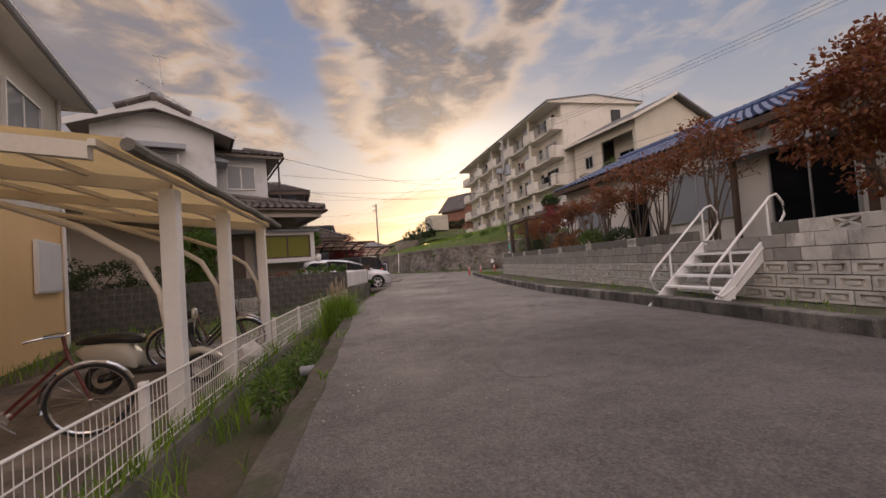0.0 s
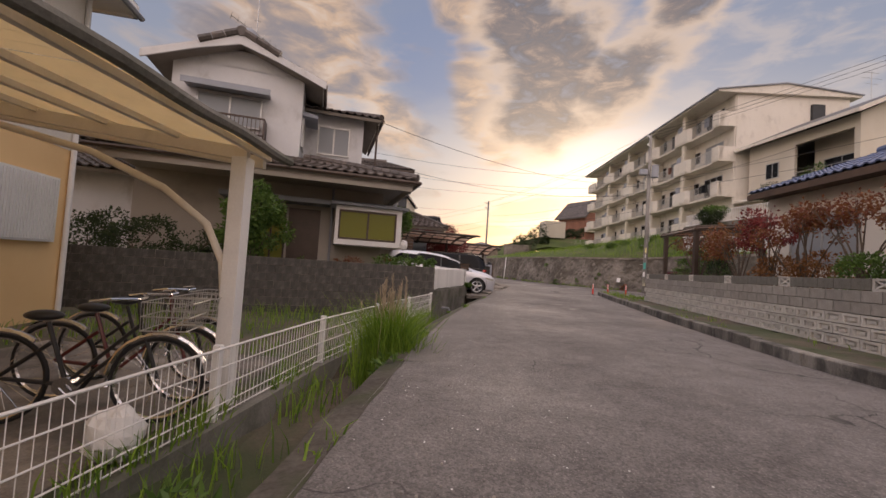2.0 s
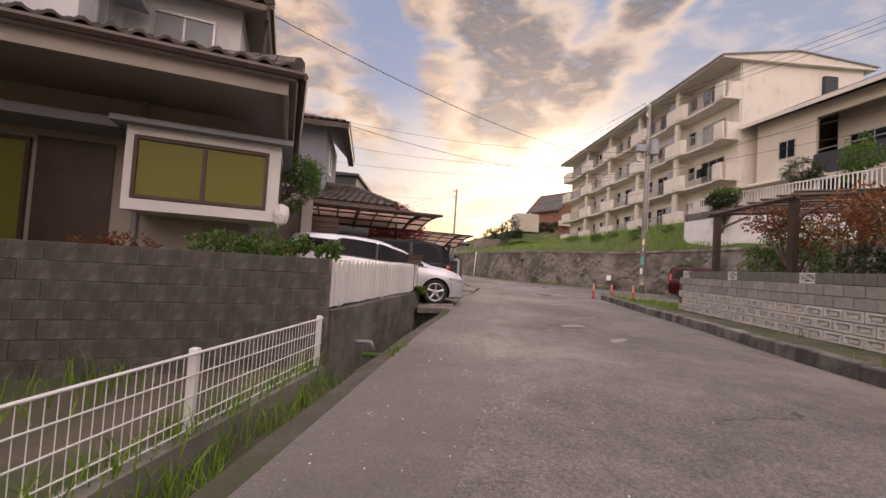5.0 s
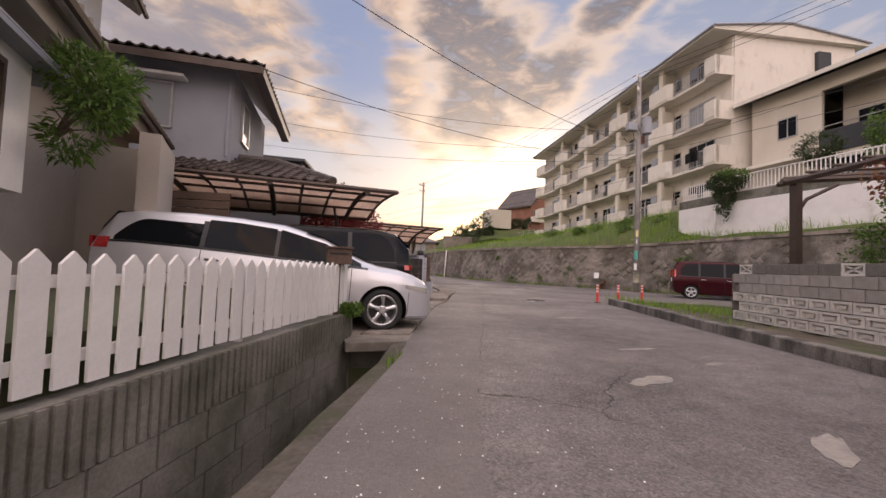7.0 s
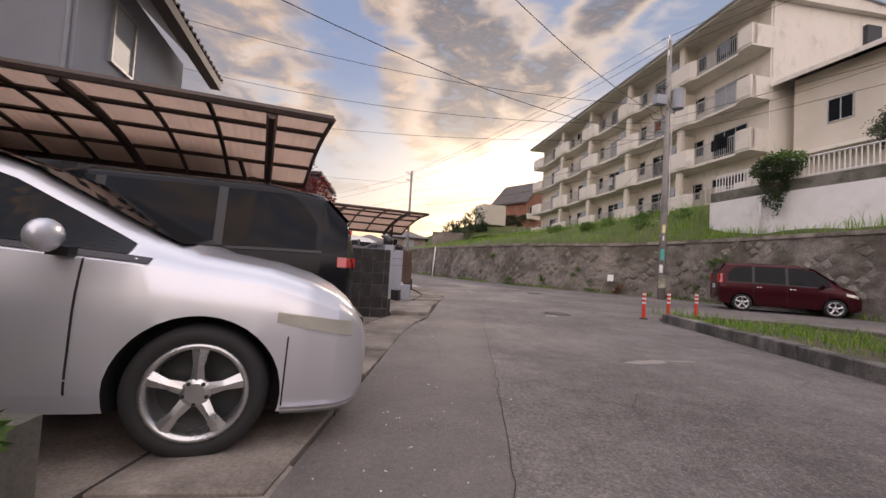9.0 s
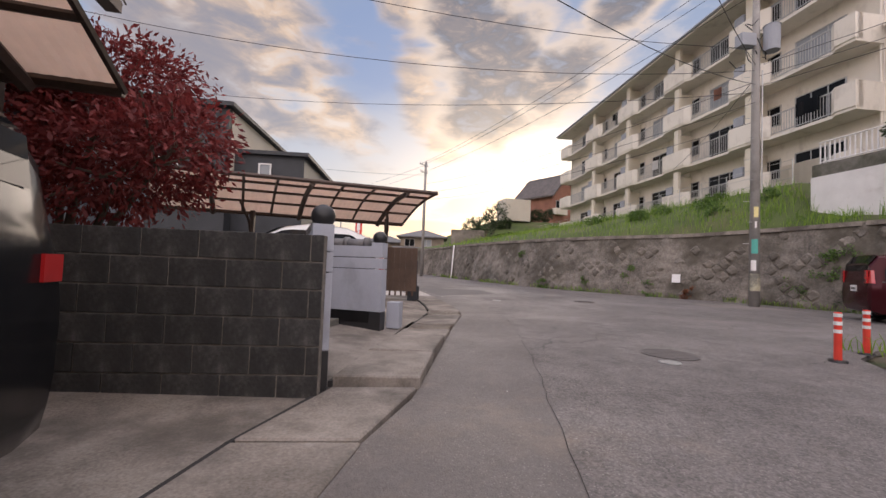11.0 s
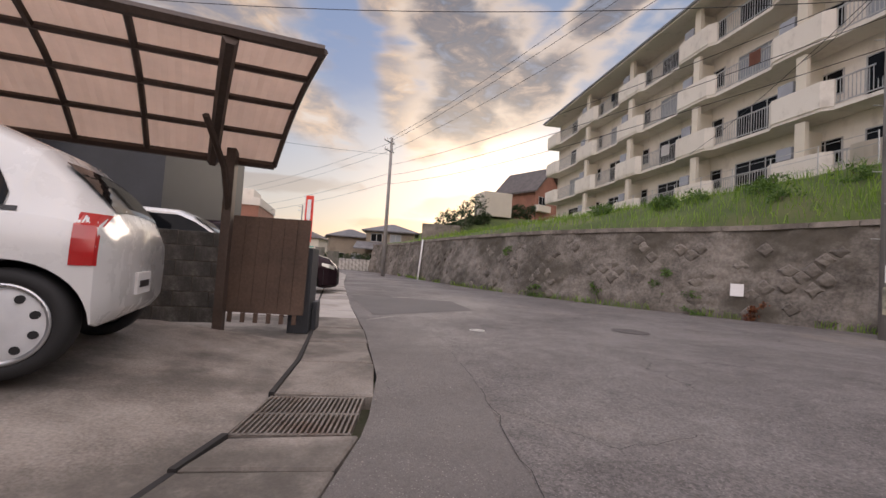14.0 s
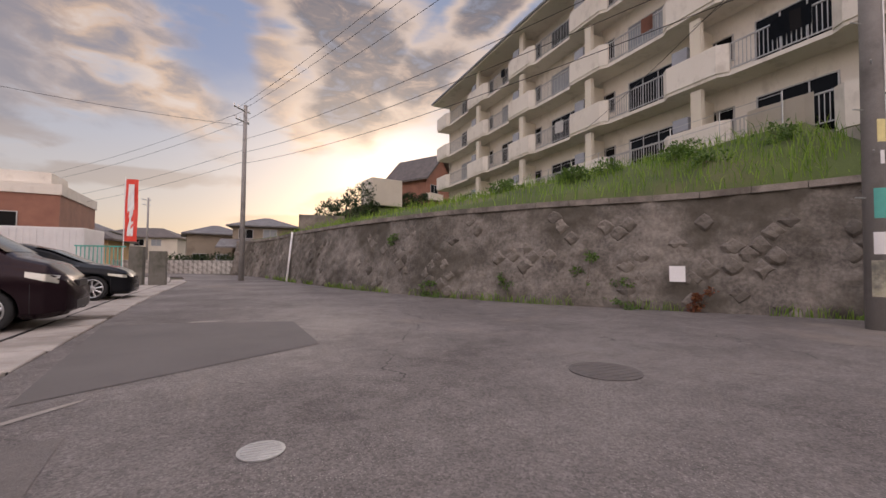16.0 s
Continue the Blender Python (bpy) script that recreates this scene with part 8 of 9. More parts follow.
# ---- metal steps to the garden ----
steps = thing("metal_steps", "white painted steel steps with looped handrails", "steps")
SX0, SX1, SZ, SY = 5.18, 6.62, 1.08, (5.16, 6.38)
for y in SY:
    b = B()
    extrude(b, [(SX0, y, 0.0), (SX0 + 0.32, y, 0.0), (SX1 + 0.1, y, SZ - 0.12), (SX1 + 0.1, y, SZ + 0.02), (SX1 - 0.12, y, SZ + 0.02)], (0, 0.04 if y == SY[0] else -0.04, 0))
    part("stringer", b, M_WHITE, steps)
for k in range(6):
    f = (k + 0.35) / 5.6
    x, z = SX0 + 0.05 + (SX1 - SX0 - 0.15) * f, 0.06 + (SZ - 0.08) * f
    b = B()
    box(b, x, SY[0] + 0.04, z, x + 0.24, SY[1] - 0.04, z + 0.035, bevel=0.004)
    part("tread", b, M_WHITE, steps)
for y in SY:
    b = B()
    A, C = Vector((SX0 + 0.25, y, 0.33)), Vector((SX1, y, 1.32))
    up = Vector((0, 0, 0.42))
    loop = [A + Vector((0.35, 0, 0.02)), A + Vector((0.08, 0, -0.12)), A + Vector((-0.10, 0, -0.03)), A + Vector((-0.14, 0, 0.14)), A + Vector((-0.02, 0, 0.32)), C + up * 0.95, C + up + Vector((0.14, 0, 0.02)), C + up + Vector((0.26, 0, -0.12)), C + Vector((0.27, 0, 0.1)), C + Vector((0.1, 0, -0.1)), A + Vector((0.35, 0, 0.02))]
    path_rod(b, loop, 0.021, 8)
    part("handrail", b, M_WHITE, steps, smooth=True)
    for f in (0.18, 0.85):
        p = A.lerp(C, f)
        b = B()
        rod(b, (p.x + 0.1, y, p.z - 0.35), (p.x + 0.1, y, p.z + 0.45), 0.018, seg=8)
        part("baluster", b, M_WHITE, steps)

# ---- poles, wires, bollards ----
def utility_pole(x, y, h, label, transformer=False):
    t = thing("utility_pole", label, "pole", pose(x, y, 0), "utility poles")
    b = B()
    rod(b, (0, 0, -0.1), (0, 0, h), 0.17 if transformer else 0.15, 0.10, seg=16)
    part("shaft", b, M_POLE, t, smooth=True)
    for z, w, ang in ((h - 0.35, 0.9, 0.9), (h - 1.0, 0.75, 0.9)):
        b = B()
        c, s = math.cos(ang) * w, math.sin(ang) * w
        path_rod(b, [(-c, -s, z), (c * 0.4, s * 0.4, z)], 0.04, 6)
        part("cross_arm", b, M_STEEL, t)
        for f in (-0.95, -0.6, 0.3):
            b = B()
            rod(b, (c * f, s * f, z), (c * f, s * f, z + 0.2), 0.045, 0.03, seg=8)
            part("insulator", b, M_WHITE, t)
    if transformer:
        b = B()
        rod(b, (0.30, -0.32, h - 3.4), (0.30, -0.32, h - 2.5), 0.25, seg=16)
        rod(b, (0.30, -0.32, h - 2.5), (0.30, -0.32, h - 2.42), 0.27, 0.15, seg=16)
        part("transformer", b, M_GREYW, t, "grey drum transformer", smooth=False)
        b = B()
        box(b, -0.75, -0.25, h - 3.2, -0.2, 0.1, h - 2.75, bevel=0.02)
        part("switch_box", b, M_GREYW, t)
        rr = random.Random(2)
        for k in range(9):
            b = B()
            a = Vector((rr.uniform(-0.7, 0.5), rr.uniform(-0.5, 0.3), h - rr.uniform(2.2, 3.8)))
            e = a + Vector((rr.uniform(-0.5, 0.5), rr.uniform(-0.4, 0.4), rr.uniform(-0.7, 0.7)))
            path_rod(b, [a, a.lerp(e, 0.5) - Vector((0, 0, 0.15)), e], 0.018, 5)
            part("lead", b, M_WIRE, t)
        for k in range(10):
            b = B()
            z = 2.2 + k * 0.75
            rod(b, (-0.16, 0.06 * (-1) ** k, z), (-0.34, 0.12 * (-1) ** k, z), 0.012, seg=5)
            part("step_bolt", b, M_STEEL, t)
        b = B()
        rod(b, (0.16, -0.1, 4.0), (0.16, -0.1, 8.4), 0.025, seg=6)
        part("conduit", b, M_STEEL, t)
        for z0, z1, mt, a0, a1, lb in ((3.12, 3.5, M_NOTICE, -2.5, -1.6, "yellow notice"), (2.75, 2.98, M_WHITE, -2.3, -1.9, "small white notice"), (1.85, 2.35, M_TEAL, -2.9, -1.7, "green band"), (1.25, 1.62, M_WHITE, -3.0, -2.0, "white paper"), (0.55, 1.15, M_STRIPE, -3.2, -0.4, "striped guard sheet")):
            b = B()
            r = 0.172 - 0.0055 * z0
            grid(b, [[(r * math.cos(a), r * math.sin(a), z) for a in np.linspace(a0, a1, 10)] for z in (z0, z1)])
            part("notice", b, mt, t, lb)
    return t


M_NOTICE = plain("yellow_notice", (0.75, 0.66, 0.30), 0.6)
M_TEAL = plain("teal_band", (0.10, 0.42, 0.36), 0.6)
M_STRIPE = material("striped_guard", (0.40, 0.37, 0.25), (0.55, 0.52, 0.40), 0.7, fine=30, coarse=4.0, stain=(0.12, 0.12, 0.11), stain_at=0.5)
utility_pole(15.15, 36.75, 12.4, "concrete utility pole with transformer and paper notices", True)
utility_pole(4.35, 59.5, 10.2, "slim concrete utility pole at the bend of the lane")
utility_pole(-9.0, 98, 9.5, "distant utility pole among the houses")
utility_pole(-16.0, 84, 9.0, "distant utility pole beyond the car park")


def cable(a, b, sag, r=0.010):
    bm = B()
    a, b = Vector(a), Vector(b)
    path_rod(bm, [a.lerp(b, f) - Vector((0, 0, sag * 4 * f * (1 - f))) for f in np.linspace(0, 1, 17)], r, 5)
    solo("overhead_cable", bm, M_WIRE, "black overhead cable strung between poles and houses", "cable", group="overhead cables", smooth=True)


for dx, z0, z1 in ((-0.5, 12.2, 10.0), (0.0, 12.2, 10.0), (0.3, 11.5, 9.4), (0.0, 8.0, 8.2), (-0.1, 7.2, 7.4), (0.1, 6.6, 6.8)):
    cable((15.1 + dx, 36.7 + dx, z0), (4.3 + dx * 0.7, 59.5, z1), 0.5)
for tgt, z0, s in (((-2.9, 20.4, 6.6), 8.6, 0.9), ((-7.5, 37.0, 8.6), 8.4, 0.8), ((-10.0, 33.5, 9.6), 9.2, 0.9), ((-2.3, 25.6, 5.9), 7.9, 0.8), ((-9, 44, 9.0), 7.6, 0.6)):
    cable((15.1, 36.7, z0), tgt, s)
for dx, z in ((-0.6, 12.3), (0, 12.3), (0.6, 12.3), (0.1, 8.6), (0.0, 7.8)):
    cable((15.2 + dx, 36.6, z), (30 + dx, 2.0, z + 1.5), 0.6)
for z in (9.9, 9.3, 7.6, 6.9):
    cable((4.35, 59.5, z), (-16, 84, z - 1.2), 0.5)
cable((4.35, 59.5, 9.0), (-14, 52, 8.5), 0.5)
for tgt in ((22.2, 45, 11.2), (22.2, 52, 8.6), (25, 31, 11.5)):
    cable((15.15, 36.75, 8.2), tgt, 0.3, 0.01)

for k, (x, y) in enumerate([(8.35, 28.1), (9.37, 28.6), (10.65, 29.2)]):
    t = thing("bollard", "orange-red flexible traffic post with white bands", "bollard", pose(x, y, 0), "bollards at the corner")
    b = B()
    rod(b, (0, 0, 0), (0, 0, 0.03), 0.10, 0.09, seg=16)
    part("base", b, M_BLACKP, t)
    b = B()
    rod(b, (0, 0, 0.03), (0, 0, 0.62), 0.042, 0.038, seg=14)
    part("post", b, M_RED, t, smooth=False)
    for z in (0.36, 0.46, 0.56):
        b = B()
        rod(b, (0, 0, z), (0, 0, z + 0.045), 0.0435, seg=14)
        part("reflective_band", b, M_WHITE, t)

# ---- road details ----
def disc(bm, x, y, r, z, n=28, ry=None):
    vs = [bm.verts.new((x + r * math.cos(2 * math.pi * k / n), y + (ry or r) * math.sin(2 * math.pi * k / n), z)) for k in range(n)]
    f = bm.faces.new(vs)
    e = bmesh.ops.extrude_face_region(bm, geom=[f])["geom"]
    bmesh.ops.translate(bm, vec=(0, 0, 0.008), verts=[g for g in e if isinstance(g, bmesh.types.BMVert)])


M_IRON = material("cast_iron", (0.105, 0.096, 0.092), (0.16, 0.146, 0.14), 0.75, 0.2, fine=60, coarse=5.0, bump=0.4)
M_CHALK = material("worn_white_paint", (0.24, 0.215, 0.19), (0.40, 0.37, 0.335), 0.8, fine=50, coarse=6.0, bump=0.3, stain=(0.2, 0.19, 0.18), stain_at=0.55)
for x, y, r, mt, lb in ((6.3, 28.35, 0.34, M_IRON, "dark round cast-iron manhole cover"), (8.82, 36.4, 0.34, M_IRON, "dark round cast-iron manhole cover"), (5.76, 35.8, 0.125, M_STEEL, "small bright steel valve cover"), (6.0, 27.9, 0.12, M_STEEL, "small bright steel valve cover")):
    b = B()
    disc(b, 0, 0, r, 0.002)
    t = thing("manhole_cover", lb, "manhole", pose(x, y, 0), "covers in the road")
    part("lid", b, mt, t)
    for k in range(-3, 4):
        b = B()
        hw = math.sqrt(max(0.01, 1 - (k / 4) ** 2)) * r * 0.85
        box(b, -hw, k * r / 4 - r * 0.04, 0.010, hw, k * r / 4 + r * 0.04, 0.014)
        part("ridge", b, mt, t)
for k, (x, y, w, h, a) in enumerate([(4.8, 41.5, 0.28, 0.10, 0.0), (5.3, 23.55, 0.35, 0.12, 0.2), (5.8, 23.65, 0.22, 0.05, 0.1), (4.0, 18.7, 0.35, 0.12, 0.5), (5.25, 19.4, 0.16, 0.07, 0.4), (4.78, 20.2, 0.35, 0.06, 0.2), (4.2, 17.25, 0.3, 0.1, 0.8), (4.3, 36.9, 0.5, 0.04, 0.9)]):
    b = B()
    rr = random.Random(k)
    vs = [b.verts.new((w * math.cos(t) * rr.uniform(0.7, 1.1), h * math.sin(t) * rr.uniform(0.6, 1.2), 0.004)) for t in [2 * math.pi * i / 18 for i in range(18)]]
    b.faces.new(vs)
    solo("road_mark", b, M_CHALK, "worn pale mark on the asphalt", "road mark", pose(x, y, 0, 0, 0, math.degrees(a)), group="marks on the road")
b = B()
for pts in (STRIP_R[4:-1], [(5.1, 32.2), (5.6, 31.6), (6.4, 31.8)], [(3.7, 22.6), (4.1, 22.0), (4.4, 22.4), (4.9, 21.8)], [(5.1, 34.1), (5.7, 33.8), (6.0, 33.2)]):
    dense = []
    for p, q in zip(pts, pts[1:]):
        for i in range(12):
            f = i / 12
            jx, jy = noise.noise((p[0] + f * 7, p[1], 0)) * 0.05, noise.noise((p[0], p[1] + f * 7, 3)) * 0.05
            dense.append(Vector((p[0] + (q[0] - p[0]) * f + jx, p[1] + (q[1] - p[1]) * f + jy)))
    for p, q in zip(dense, dense[1:]):
        dd = (q - p).normalized()
        nn2 = Vector((-dd.y, dd.x)) * 0.0022
        quad(b, (*(p - nn2), 0.0085), (*(q - nn2), 0.0085), (*(q + nn2), 0.0085), (*(p + nn2), 0.0085))
tagged(solo("road_cracks", b, M_CRACK, "thin dark cracks and seams in the asphalt", "crack"), kind="stuff")
b = B()
for _ in range(700):
    y = rng.uniform(3, 34)
    x = at_y(LEFT, y) + abs(rng.normal(0, 0.9))
    r = rng.uniform(0.003, 0.010)
    bmesh.ops.create_icosphere(b, subdivisions=1, radius=r, matrix=Matrix.Translation((x, y, r * 0.4)))
tagged(solo("gravel", b, M_CHALK, "loose pale gravel scattered at the road edge", "gravel"), kind="stuff")

# ---- fallen petals and litter on the lane ----
b = B()
rr = random.Random(77)
for _ in range(600):
    y = rr.uniform(3, 9) if rr.random() < 0.25 else rr.gauss(17, 3.2)
    x = at_y(LEFT, y) + abs(rr.gauss(0.25, 0.8)) + 0.1
    a, r = rr.uniform(0, 6.28), rr.uniform(0.004, 0.010)
    q = [b.verts.new((x + r * math.cos(a + k * 1.57) * (1.0 if k % 2 else 0.6), y + r * math.sin(a + k * 1.57), 0.010 + rr.uniform(0, 0.006))) for k in range(4)]
    b.faces.new(q)
solo("fallen_petals", b, M_WOODW, "tiny pale petals scattered over the lane", "petals", kind="stuff")

# ---- small things ----
b = B()
sp = next(s for s in np.arange(S_LO, S_HI, 0.05) if wall_at(s)[0].y < 57.0)
pa, _, na, za = wall_at(sp)
pb, _, nb, zb2 = wall_at(sp - 1.1)
path_rod(b, [(*(pa - na * 0.12), 0.0), (*(pb + nb * (BATTER - 0.14)), zb2 + 0.05)], 0.06, 8)
solo("leaning_pipe", b, M_WHITE, "white plastic drain pipe down the stone wall", "pipe", smooth=True)
b = B()
p, d, n_in, z1 = wall_at(S_HI - total(WALLBASE[:6]) - 0.3)
c = p + n_in * 0.05
box(b, -0.16, -0.01, -0.18, 0.16, 0.01, 0.18)
solo("paper_notice", b, M_WHITE, "white paper notice fixed to the stone wall", "notice", Matrix.Translation((c.x - 0.08, c.y - 0.06, 0.85)) @ Matrix.Rotation(math.atan2(d.y, d.x), 4, "Z") @ Matrix.Rotation(-0.15, 4, "X"))
b = B()
box(b, -0.16, -0.11, 0, 0.16, 0.11, 0.2, bevel=0.01)
lb = thing("letter_box", "brown wooden letter box at the picket fence", "letter box", pose(0.82, 20.5, 0.98, 0, 0, 12))
part("body", b, M_WOOD, lb)
b = B()
box(b, -0.18, -0.13, 0.2, 0.18, 0.13, 0.225, bevel=0.004)
part("lid", b, M_WOOD, lb)
b = B()
box(b, -0.12, -0.115, 0.12, 0.12, -0.108, 0.145)
part("slot", b, M_BLACK, lb)
b = B()
box(b, -0.03, -0.03, -0.68, 0.03, 0.03, 0.0)
part("post", b, M_WOOD, lb)
# pots and a bag on the terrace wall
for k, (f, r, h, mt) in enumerate([(0.30, 0.10, 0.16, M_BLACKP), (0.36, 0.09, 0.14, M_GREYW), (0.40, 0.10, 0.18, M_BLACKP), (0.47, 0.09, 0.12, M_WHITE), (0.52, 0.11, 0.12, M_WOOD), (0.58, 0.10, 0.13, M_WHITE), (0.66, 0.09, 0.12, M_WOOD)]):
    p = Vector(DW0).lerp(Vector(DW1), f) + Vector((-0.12, 0.32))
    t = thing("flower_pot", "small garden pot standing on the terrace", "pot", pose(p.x, p.y, 0.6), "pots on the terrace")
    b = B()
    lathe_prof = [(r * 0.72, 0.0), (r, h), (r * 1.08, h), (r * 1.08, h + 0.02), (r * 0.92, h + 0.02), (r * 0.9, h - 0.02)]
    rings = [[b.verts.new((q * math.cos(2 * math.pi * i / 16), q * math.sin(2 * math.pi * i / 16), z)) for i in range(16)] for q, z in lathe_prof]
    for u, v2 in zip(rings, rings[1:]):
        for i in range(16):
            b.faces.new((u[i], u[(i + 1) % 16], v2[(i + 1) % 16], v2[i]))
    b.faces.new(rings[0][::-1])
    b.faces.new(rings[-1])
    part("body", b, mt, t, smooth=True)
    if k % 2 == 0:
        v3, f3 = leaf_cloud([((0, 0, h + 0.15), (0.14, 0.14, 0.14))], 120, 0.06, 400 + k)
        o = new("foliage", from_arrays("foliage", v3, f3, M_LEAF if k % 4 else M_LEAFR))
        o.parent = t
plant("potted_bush", "brownish round bush on the terrace wall", "bush", (-2.3, 15.75, 0.58), [((0, 0, 0.38), (0.34, 0.3, 0.26))], 800, 0.05, M_LEAFR, 410, twig_r=0.01)
b = B()
ball(b, (0, 0, 0), 0.13, 12, (1, 0.8, 1.3))
for v in b.verts:
    v.co += v.co.normalized() * 0.03 * noise.noise(v.co * 14)
solo("laundry_bag", b, M_WHITE, "crumpled white and pink bag hung on the bay window", "bag", pose(-1.19, 17.33, 1.62))
# pergola of the right garden
perg = thing("pergola", "brown metal carport frame above the block wall", "pergola")
for x, y in ((9.36, 22.2), (9.0, 19.4), (12.6, 21.2)):
    b = B()
    box(b, x - 0.07, y - 0.07, 1.05, x + 0.07, y + 0.07, 2.95)
    part("post", b, M_BROWNMETAL, perg)
    b = B()
    path_rod(b, [(x, y, 2.3), (x + 0.15, y - 0.08, 2.6), (x + 0.7, y - 0.2, 2.9)], 0.035, 6)
    part("brace", b, M_BROWNMETAL, perg)
for a, c in (((9.2, 22.35, 2.98), (13.2, 21.2, 3.2)), ((8.85, 19.3, 2.98), (12.9, 18.2, 3.2)), ((9.3, 22.5, 2.95), (8.9, 19.2, 2.95))):
    b = B()
    path_rod(b, [a, c], 0.06, 6)
    part("beam", b, M_BROWNMETAL, perg)
for k in range(7):
    b = B()
    f = k / 6
    path_rod(b, [(9.3 - 0.4 * f, 22.4 - 3.1 * f, 3.06), (13.1 - 0.4 * f, 21.2 - 3.0 * f, 3.28)], 0.03, 5)
    part("slat", b, M_BROWNMETAL, perg)

# bicycles and scooter in the shelter
def bicycle(m, paint, label, basket=True):
    t = thing("bicycle", label, "bicycle", m, "bicycles in the shelter")
    R = 0.33
    for x in (0.0, 1.08):
        b = B()
        lathe(b, [(R, -0.016), (R + 0.016, 0), (R, 0.016), (R - 0.02, 0.012), (R - 0.02, -0.012), (R, -0.016)], 32, (0, 0, 0))
        w = part("wheel", b, M_BLACK, t, smooth=True)
        w.location = (x, 0, R + 0.016)
        b = B()
        lathe(b, [(R - 0.018, -0.012), (R - 0.035, 0), (R - 0.018, 0.012), (R - 0.018, -0.012)], 32, (0, 0, 0))
        part("rim", b, M_CHROME, w)
        b = B()
        for k in range(20):
            a = 2 * math.pi * k / 20
            rod(b, (0, 0.02 * (-1) ** k, 0), ((R - 0.03) * math.cos(a), 0, (R - 0.03) * math.sin(a)), 0.0018, seg=4, caps=False)
        part("spokes", b, M_CHROME, w)
        b = B()
        path_rod(b, [((R + 0.03) * math.cos(a), 0, (R + 0.03) * math.sin(a)) for a in np.linspace(0.4 if x else 0.9, 2.7 if x == 0 else 3.3, 12)], 0.022, 6)
        part("mudguard", b, M_CHROME, w)
    fr = B()
    for a, c in (((1.08, 0, 0.35), (0.93, 0, 0.80)), ((0.93, 0, 0.78), (0.46, 0, 0.32)), ((0.93, 0, 0.68), (0.50, 0, 0.28)), ((0.46, 0, 0.30), (0.30, 0, 0.78)), ((0.46, 0, 0.30), (0, 0, 0.35)), ((0.33, 0, 0.62), (0, 0, 0.35)), ((0.93, 0, 0.78), (0.90, 0, 0.98))):
        rod(fr, a, c, 0.016, seg=8)
    part("frame", fr, paint, t)
    b = B()
    path_rod(b, [(0.70, -0.27, 0.98), (0.82, -0.24, 1.0), (0.92, -0.08, 0.99), (0.90, 0, 0.98), (0.92, 0.08, 0.99), (0.82, 0.24, 1.0), (0.70, 0.27, 0.98)], 0.012, 6)
    part("handlebar", b, M_CHROME, t)
    b = B()
    ball(b, (0.27, 0, 0.83), 0.12, 12, (1.1, 0.75, 0.35))
    part("saddle", b, M_BLACKP, t, smooth=True)
    b = B()
    rod(b, (0.46, -0.09, 0.30), (0.58, -0.09, 0.18), 0.01, seg=6)
    rod(b, (0.46, 0.09, 0.30), (0.34, 0.09, 0.42), 0.01, seg=6)
    rod(b, (0.46, -0.05, 0.30), (0.46, 0.05, 0.30), 0.07, seg=16)
    part("crank", b, M_CHROME, t)
    if basket:
        b = B()
        for k in range(9):
            for q in range(2):
                f = k / 8
                rod(b, (1.0 + 0.32 * f, -0.17 + 0.34 * q, 0.76), (1.0 + 0.36 * f, -0.19 + 0.38 * q, 0.98), 0.003, seg=4)
                rod(b, (1.0 + 0.32 * q, -0.17 + 0.34 * f, 0.76), (1.0 + 0.36 * q, -0.19 + 0.38 * f, 0.98), 0.003, seg=4)
        for z, e in ((0.76, 0.0), (0.87, 0.01), (0.98, 0.02)):
            path_rod(b, [(1.0, -0.17 - e, z), (1.32 + 2 * e, -0.17 - e, z), (1.32 + 2 * e, 0.17 + e, z), (1.0, 0.17 + e, z), (1.0, -0.17 - e, z)], 0.005, 5)
        part("basket", b, M_STEEL, t)
    return t


M_FRAMERED = car_paint("dark_red_frame", (0.12, 0.02, 0.02), 0.2, 0.3)
bicycle(pose(-3.53, 4.33, -0.36, 0, 0, 17), M_FRAMERED, "dark red city bicycle with a chrome front mudguard", False)
bicycle(pose(-2.9, 7.55, -0.36, 0, 0, 14), M_BLACKP, "black city bicycle with a wire basket")
bicycle(pose(-3.0, 8.1, -0.36, 0, 0, 10), M_FRAMERED, "brown city bicycle with a wire basket")
bicycle(pose(-3.2, 8.7, -0.36, 0, 0, 6), M_BLACKP, "old bicycle with a wire basket at the shelter end")

sc = thing("scooter", "cream step-through scooter with a black seat", "scooter", pose(-3.25, 6.35, -0.36, 0, 0, -2))
M_SCOOT = car_paint("cream_scooter_paint", (0.62, 0.60, 0.54), 0.0, 0.3)
for x in (0.0, 1.2):
    b = B()
    lathe(b, [(0.13, -0.04), (0.2, -0.045), (0.215, 0), (0.2, 0.045), (0.13, 0.04), (0.13, -0.04)], 28, (0, 0, 0))
    w = part("wheel", b, M_BLACK, sc, smooth=True)
    w.location = (x, 0, 0.215)
    b = B()
    lathe(b, [(0.135, -0.03), (0.05, -0.02), (0.05, 0.02), (0.135, 0.03)], 20, (0, 0, 0))
    part("rim", b, M_ALU, w)


def lofted(bm, sections):
    """Superellipse sections (x, y half width, z low, z high) joined along x."""
    rings = []
    for x, w, z0, z1 in sections:
        ring = []
        for k in range(16):
            a = 2 * math.pi * k / 16
            ca, sa = math.cos(a), math.sin(a)
            ring.append(bm.verts.new((x, w * math.copysign(abs(ca) ** 0.6, ca), (z0 + z1) / 2 + (z1 - z0) / 2 * math.copysign(abs(sa) ** 0.6, sa))))
        rings.append(ring)
    for u, v2 in zip(rings, rings[1:]):
        for k in range(16):
            bm.faces.new((u[k], u[(k + 1) % 16], v2[(k + 1) % 16], v2[k]))
    bm.faces.new(rings[0][::-1])
    bm.faces.new(rings[-1])


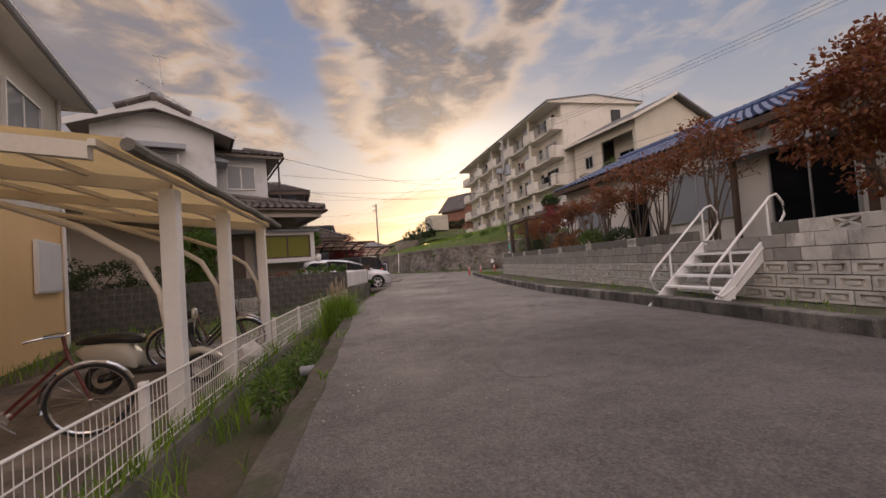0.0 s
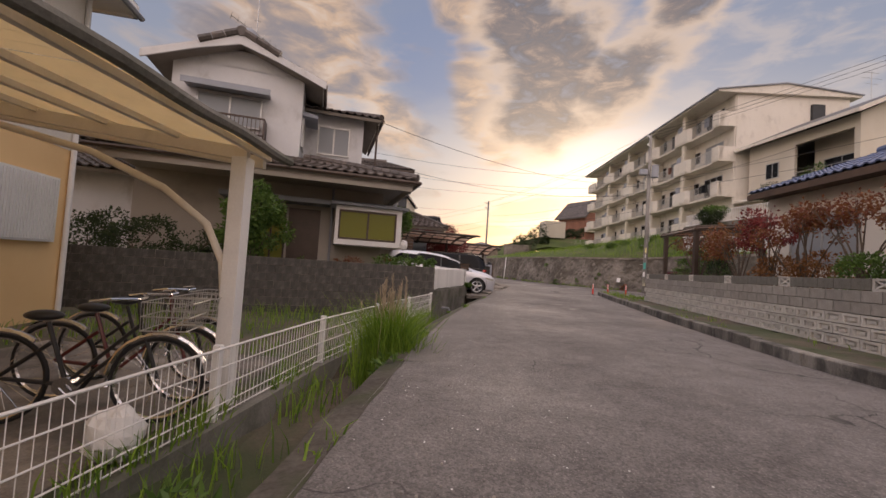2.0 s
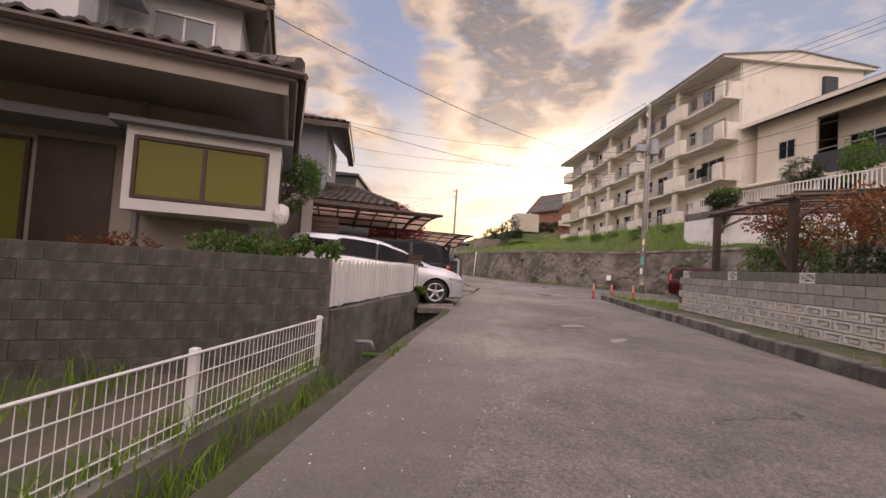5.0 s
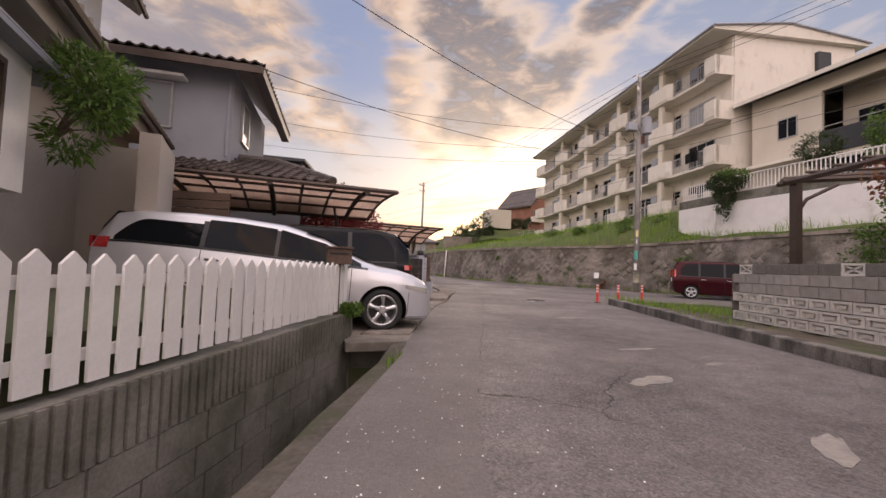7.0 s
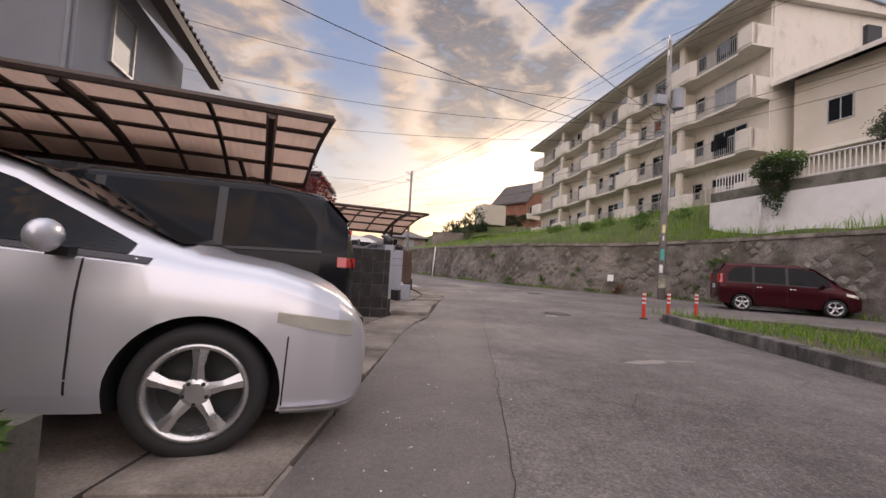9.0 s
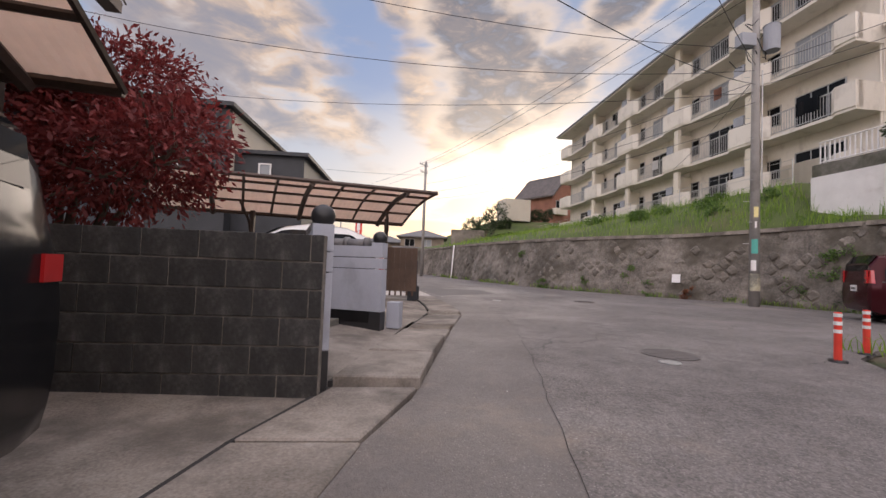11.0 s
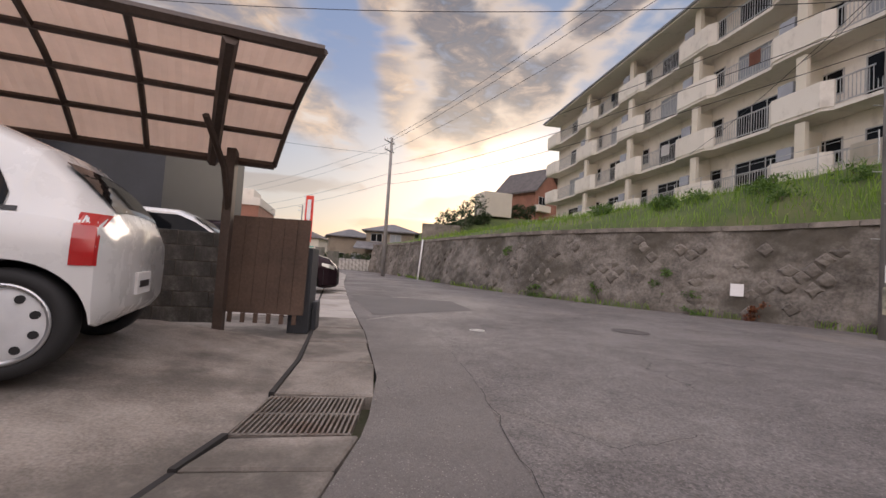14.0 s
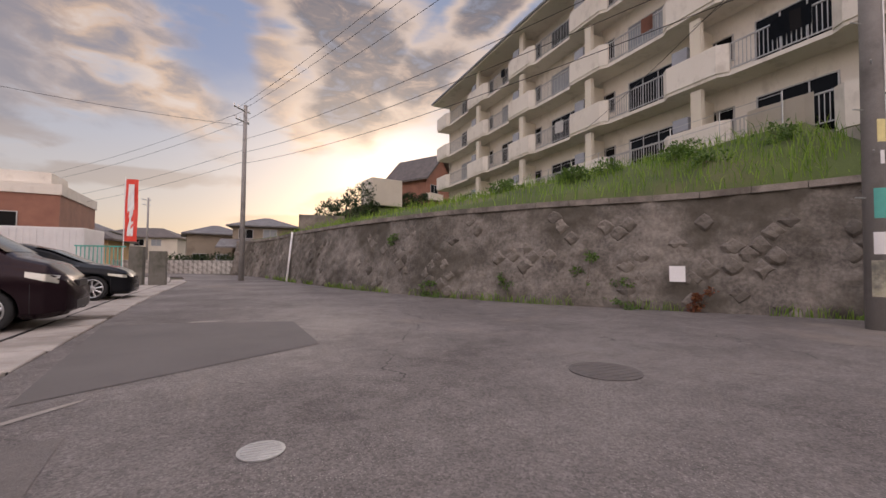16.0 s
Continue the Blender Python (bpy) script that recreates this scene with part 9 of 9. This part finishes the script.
b = B()
lofted(b, [(-0.28, 0.05, 0.55, 0.62), (-0.15, 0.14, 0.45, 0.68), (0.1, 0.17, 0.40, 0.70), (0.35, 0.16, 0.32, 0.66), (0.45, 0.12, 0.28, 0.5)])
part("rear_body", b, M_SCOOT, sc, smooth=True)
b = B()
lofted(b, [(-0.25, 0.10, 0.68, 0.74), (-0.1, 0.14, 0.67, 0.80), (0.25, 0.14, 0.66, 0.80), (0.48, 0.11, 0.63, 0.74)])
part("seat", b, M_BLACKP, sc, "black vinyl seat", smooth=True)
b = B()
box(b, 0.40, -0.15, 0.24, 0.90, 0.15, 0.30, bevel=0.02)
part("footboard", b, M_BLACKP, sc)
b = B()
for k in range(6):
    pass
extrude(b, [(0.86, -0.19, 0.26), (0.95, -0.22, 0.62), (1.02, -0.16, 0.90), (1.06, -0.14, 0.90), (1.03, -0.19, 0.60), (0.97, -0.18, 0.26)], (0, 0.40, 0))
bmesh.ops.bevel(b, geom=b.edges[:], offset=0.02, segments=2, affect="EDGES")
part("leg_shield", b, M_SCOOT, sc)
b = B()
lofted(b, [(1.02, 0.10, 0.36, 0.52), (1.2, 0.085, 0.42, 0.50), (1.38, 0.07, 0.36, 0.42), (1.46, 0.04, 0.32, 0.35)])
part("front_mudguard", b, M_SCOOT, sc, smooth=True)
b = B()
lofted(b, [(0.90, 0.06, 0.90, 1.0), (1.0, 0.14, 0.88, 1.02), (1.1, 0.10, 0.90, 1.02)])
part("handlebar_cover", b, M_BLACKP, sc, smooth=True)
b = B()
rod(b, (0.96, -0.34, 0.97), (0.96, 0.34, 0.97), 0.014, seg=8)
part("handlebar", b, M_BLACKP, sc)
b = B()
ball(b, (1.13, 0, 0.96), 0.085, 14, (0.5, 1, 1))
part("headlamp", b, M_LAMP, sc, smooth=True)
for y in (-0.2, 0.2):
    b = B()
    ball(b, (1.08, y, 0.92), 0.035, 10)
    part("indicator", b, M_AMBER, sc)
    b = B()
    rod(b, (0.97, y * 1.2, 0.98), (0.93, y * 1.6, 1.2), 0.006, seg=6)
    ball(b, (0.93, y * 1.6, 1.22), 0.06, 12, (0.3, 1, 1))
    part("mirror", b, M_BLACKP, sc)
b = B()
for k in range(7):
    box(b, 1.04, -0.11 + k * 0.033, 0.62, 1.075, -0.10 + k * 0.033, 0.84)
part("grille", b, M_BLACKP, sc)
b = B()
rod(b, (0.98, 0, 0.9), (1.2, 0, 0.25), 0.03, seg=8)
rod(b, (0.0, -0.1, 0.22), (0.5, -0.08, 0.3), 0.05, seg=8)
part("fork", b, M_BLACKP, sc)
b = B()
ball(b, (0, 0, 0.17), 0.17, 14, (1, 0.9, 1))
for v in b.verts:
    v.co += v.co.normalized() * 0.05 * noise.noise(v.co * 9)
solo("plastic_bag", b, M_WHITE, "crumpled white plastic bag on the shelter floor", "bag", pose(-1.62, 7.15, -0.34))
# beyond the car park
for x, y, w, h, mt, lb in ((1.0, 54.6, 0.6, 1.5, M_CONC_OLD, "grey concrete gate pillar"), (0.2, 54.9, 0.5, 1.7, M_CONC_OLD, "grey concrete gate pillar")):
    b = B()
    box(b, 0, 0, -0.05, w, 0.5, h, bevel=0.01)
    solo("gate_pillar", b, mt, lb + " at the car park end", "pillar", pose(x, y, 0), group="gate pillars")
gate = thing("green_gate", "green metal mesh gate at the end of the car park", "gate")
for k in range(12):
    b = B()
    box(b, -1.6 + k * 0.14, 54.9, 0.1, -1.57 + k * 0.14, 54.93, 1.7)
    part("bar", b, M_TEAL, gate)
for z in (0.1, 1.65):
    b = B()
    box(b, -1.65, 54.88, z, 0.1, 54.95, z + 0.06)
    part("rail", b, M_TEAL, gate)
b = B()
box(b, -4.8, 56, 0.0, -1.7, 58.4, 2.5, bevel=0.03)
for k in range(14):
    box(b, -4.7 + k * 0.22, 55.97, 0.15, -4.62 + k * 0.22, 56.0, 2.4)
solo("white_container", b, M_WHITE, "white metal storage container behind the gate", "container")
fl = thing("banner", "tall red and white banner on a pole", "banner", pose(-1.9, 62, 0))
b = B()
rod(b, (0, 0, -0.1), (0, 0, 5.9), 0.025, seg=6)
part("pole", b, M_WHITE, fl)
b = B()
grid(b, [[(0.03 + 0.6 * u / 4, 0.05 * math.sin(u + v2), 2.2 + 3.6 * v2 / 8) for u in range(5)] for v2 in range(9)])
part("cloth", b, M_RED, fl)
b = B()
grid(b, [[(0.15 + 0.3 * u / 2, -0.02 + 0.05 * math.sin(u * 2 + v2), 2.5 + 3.0 * v2 / 8) for u in range(3)] for v2 in range(9)])
part("panel", b, M_WHITE, fl)
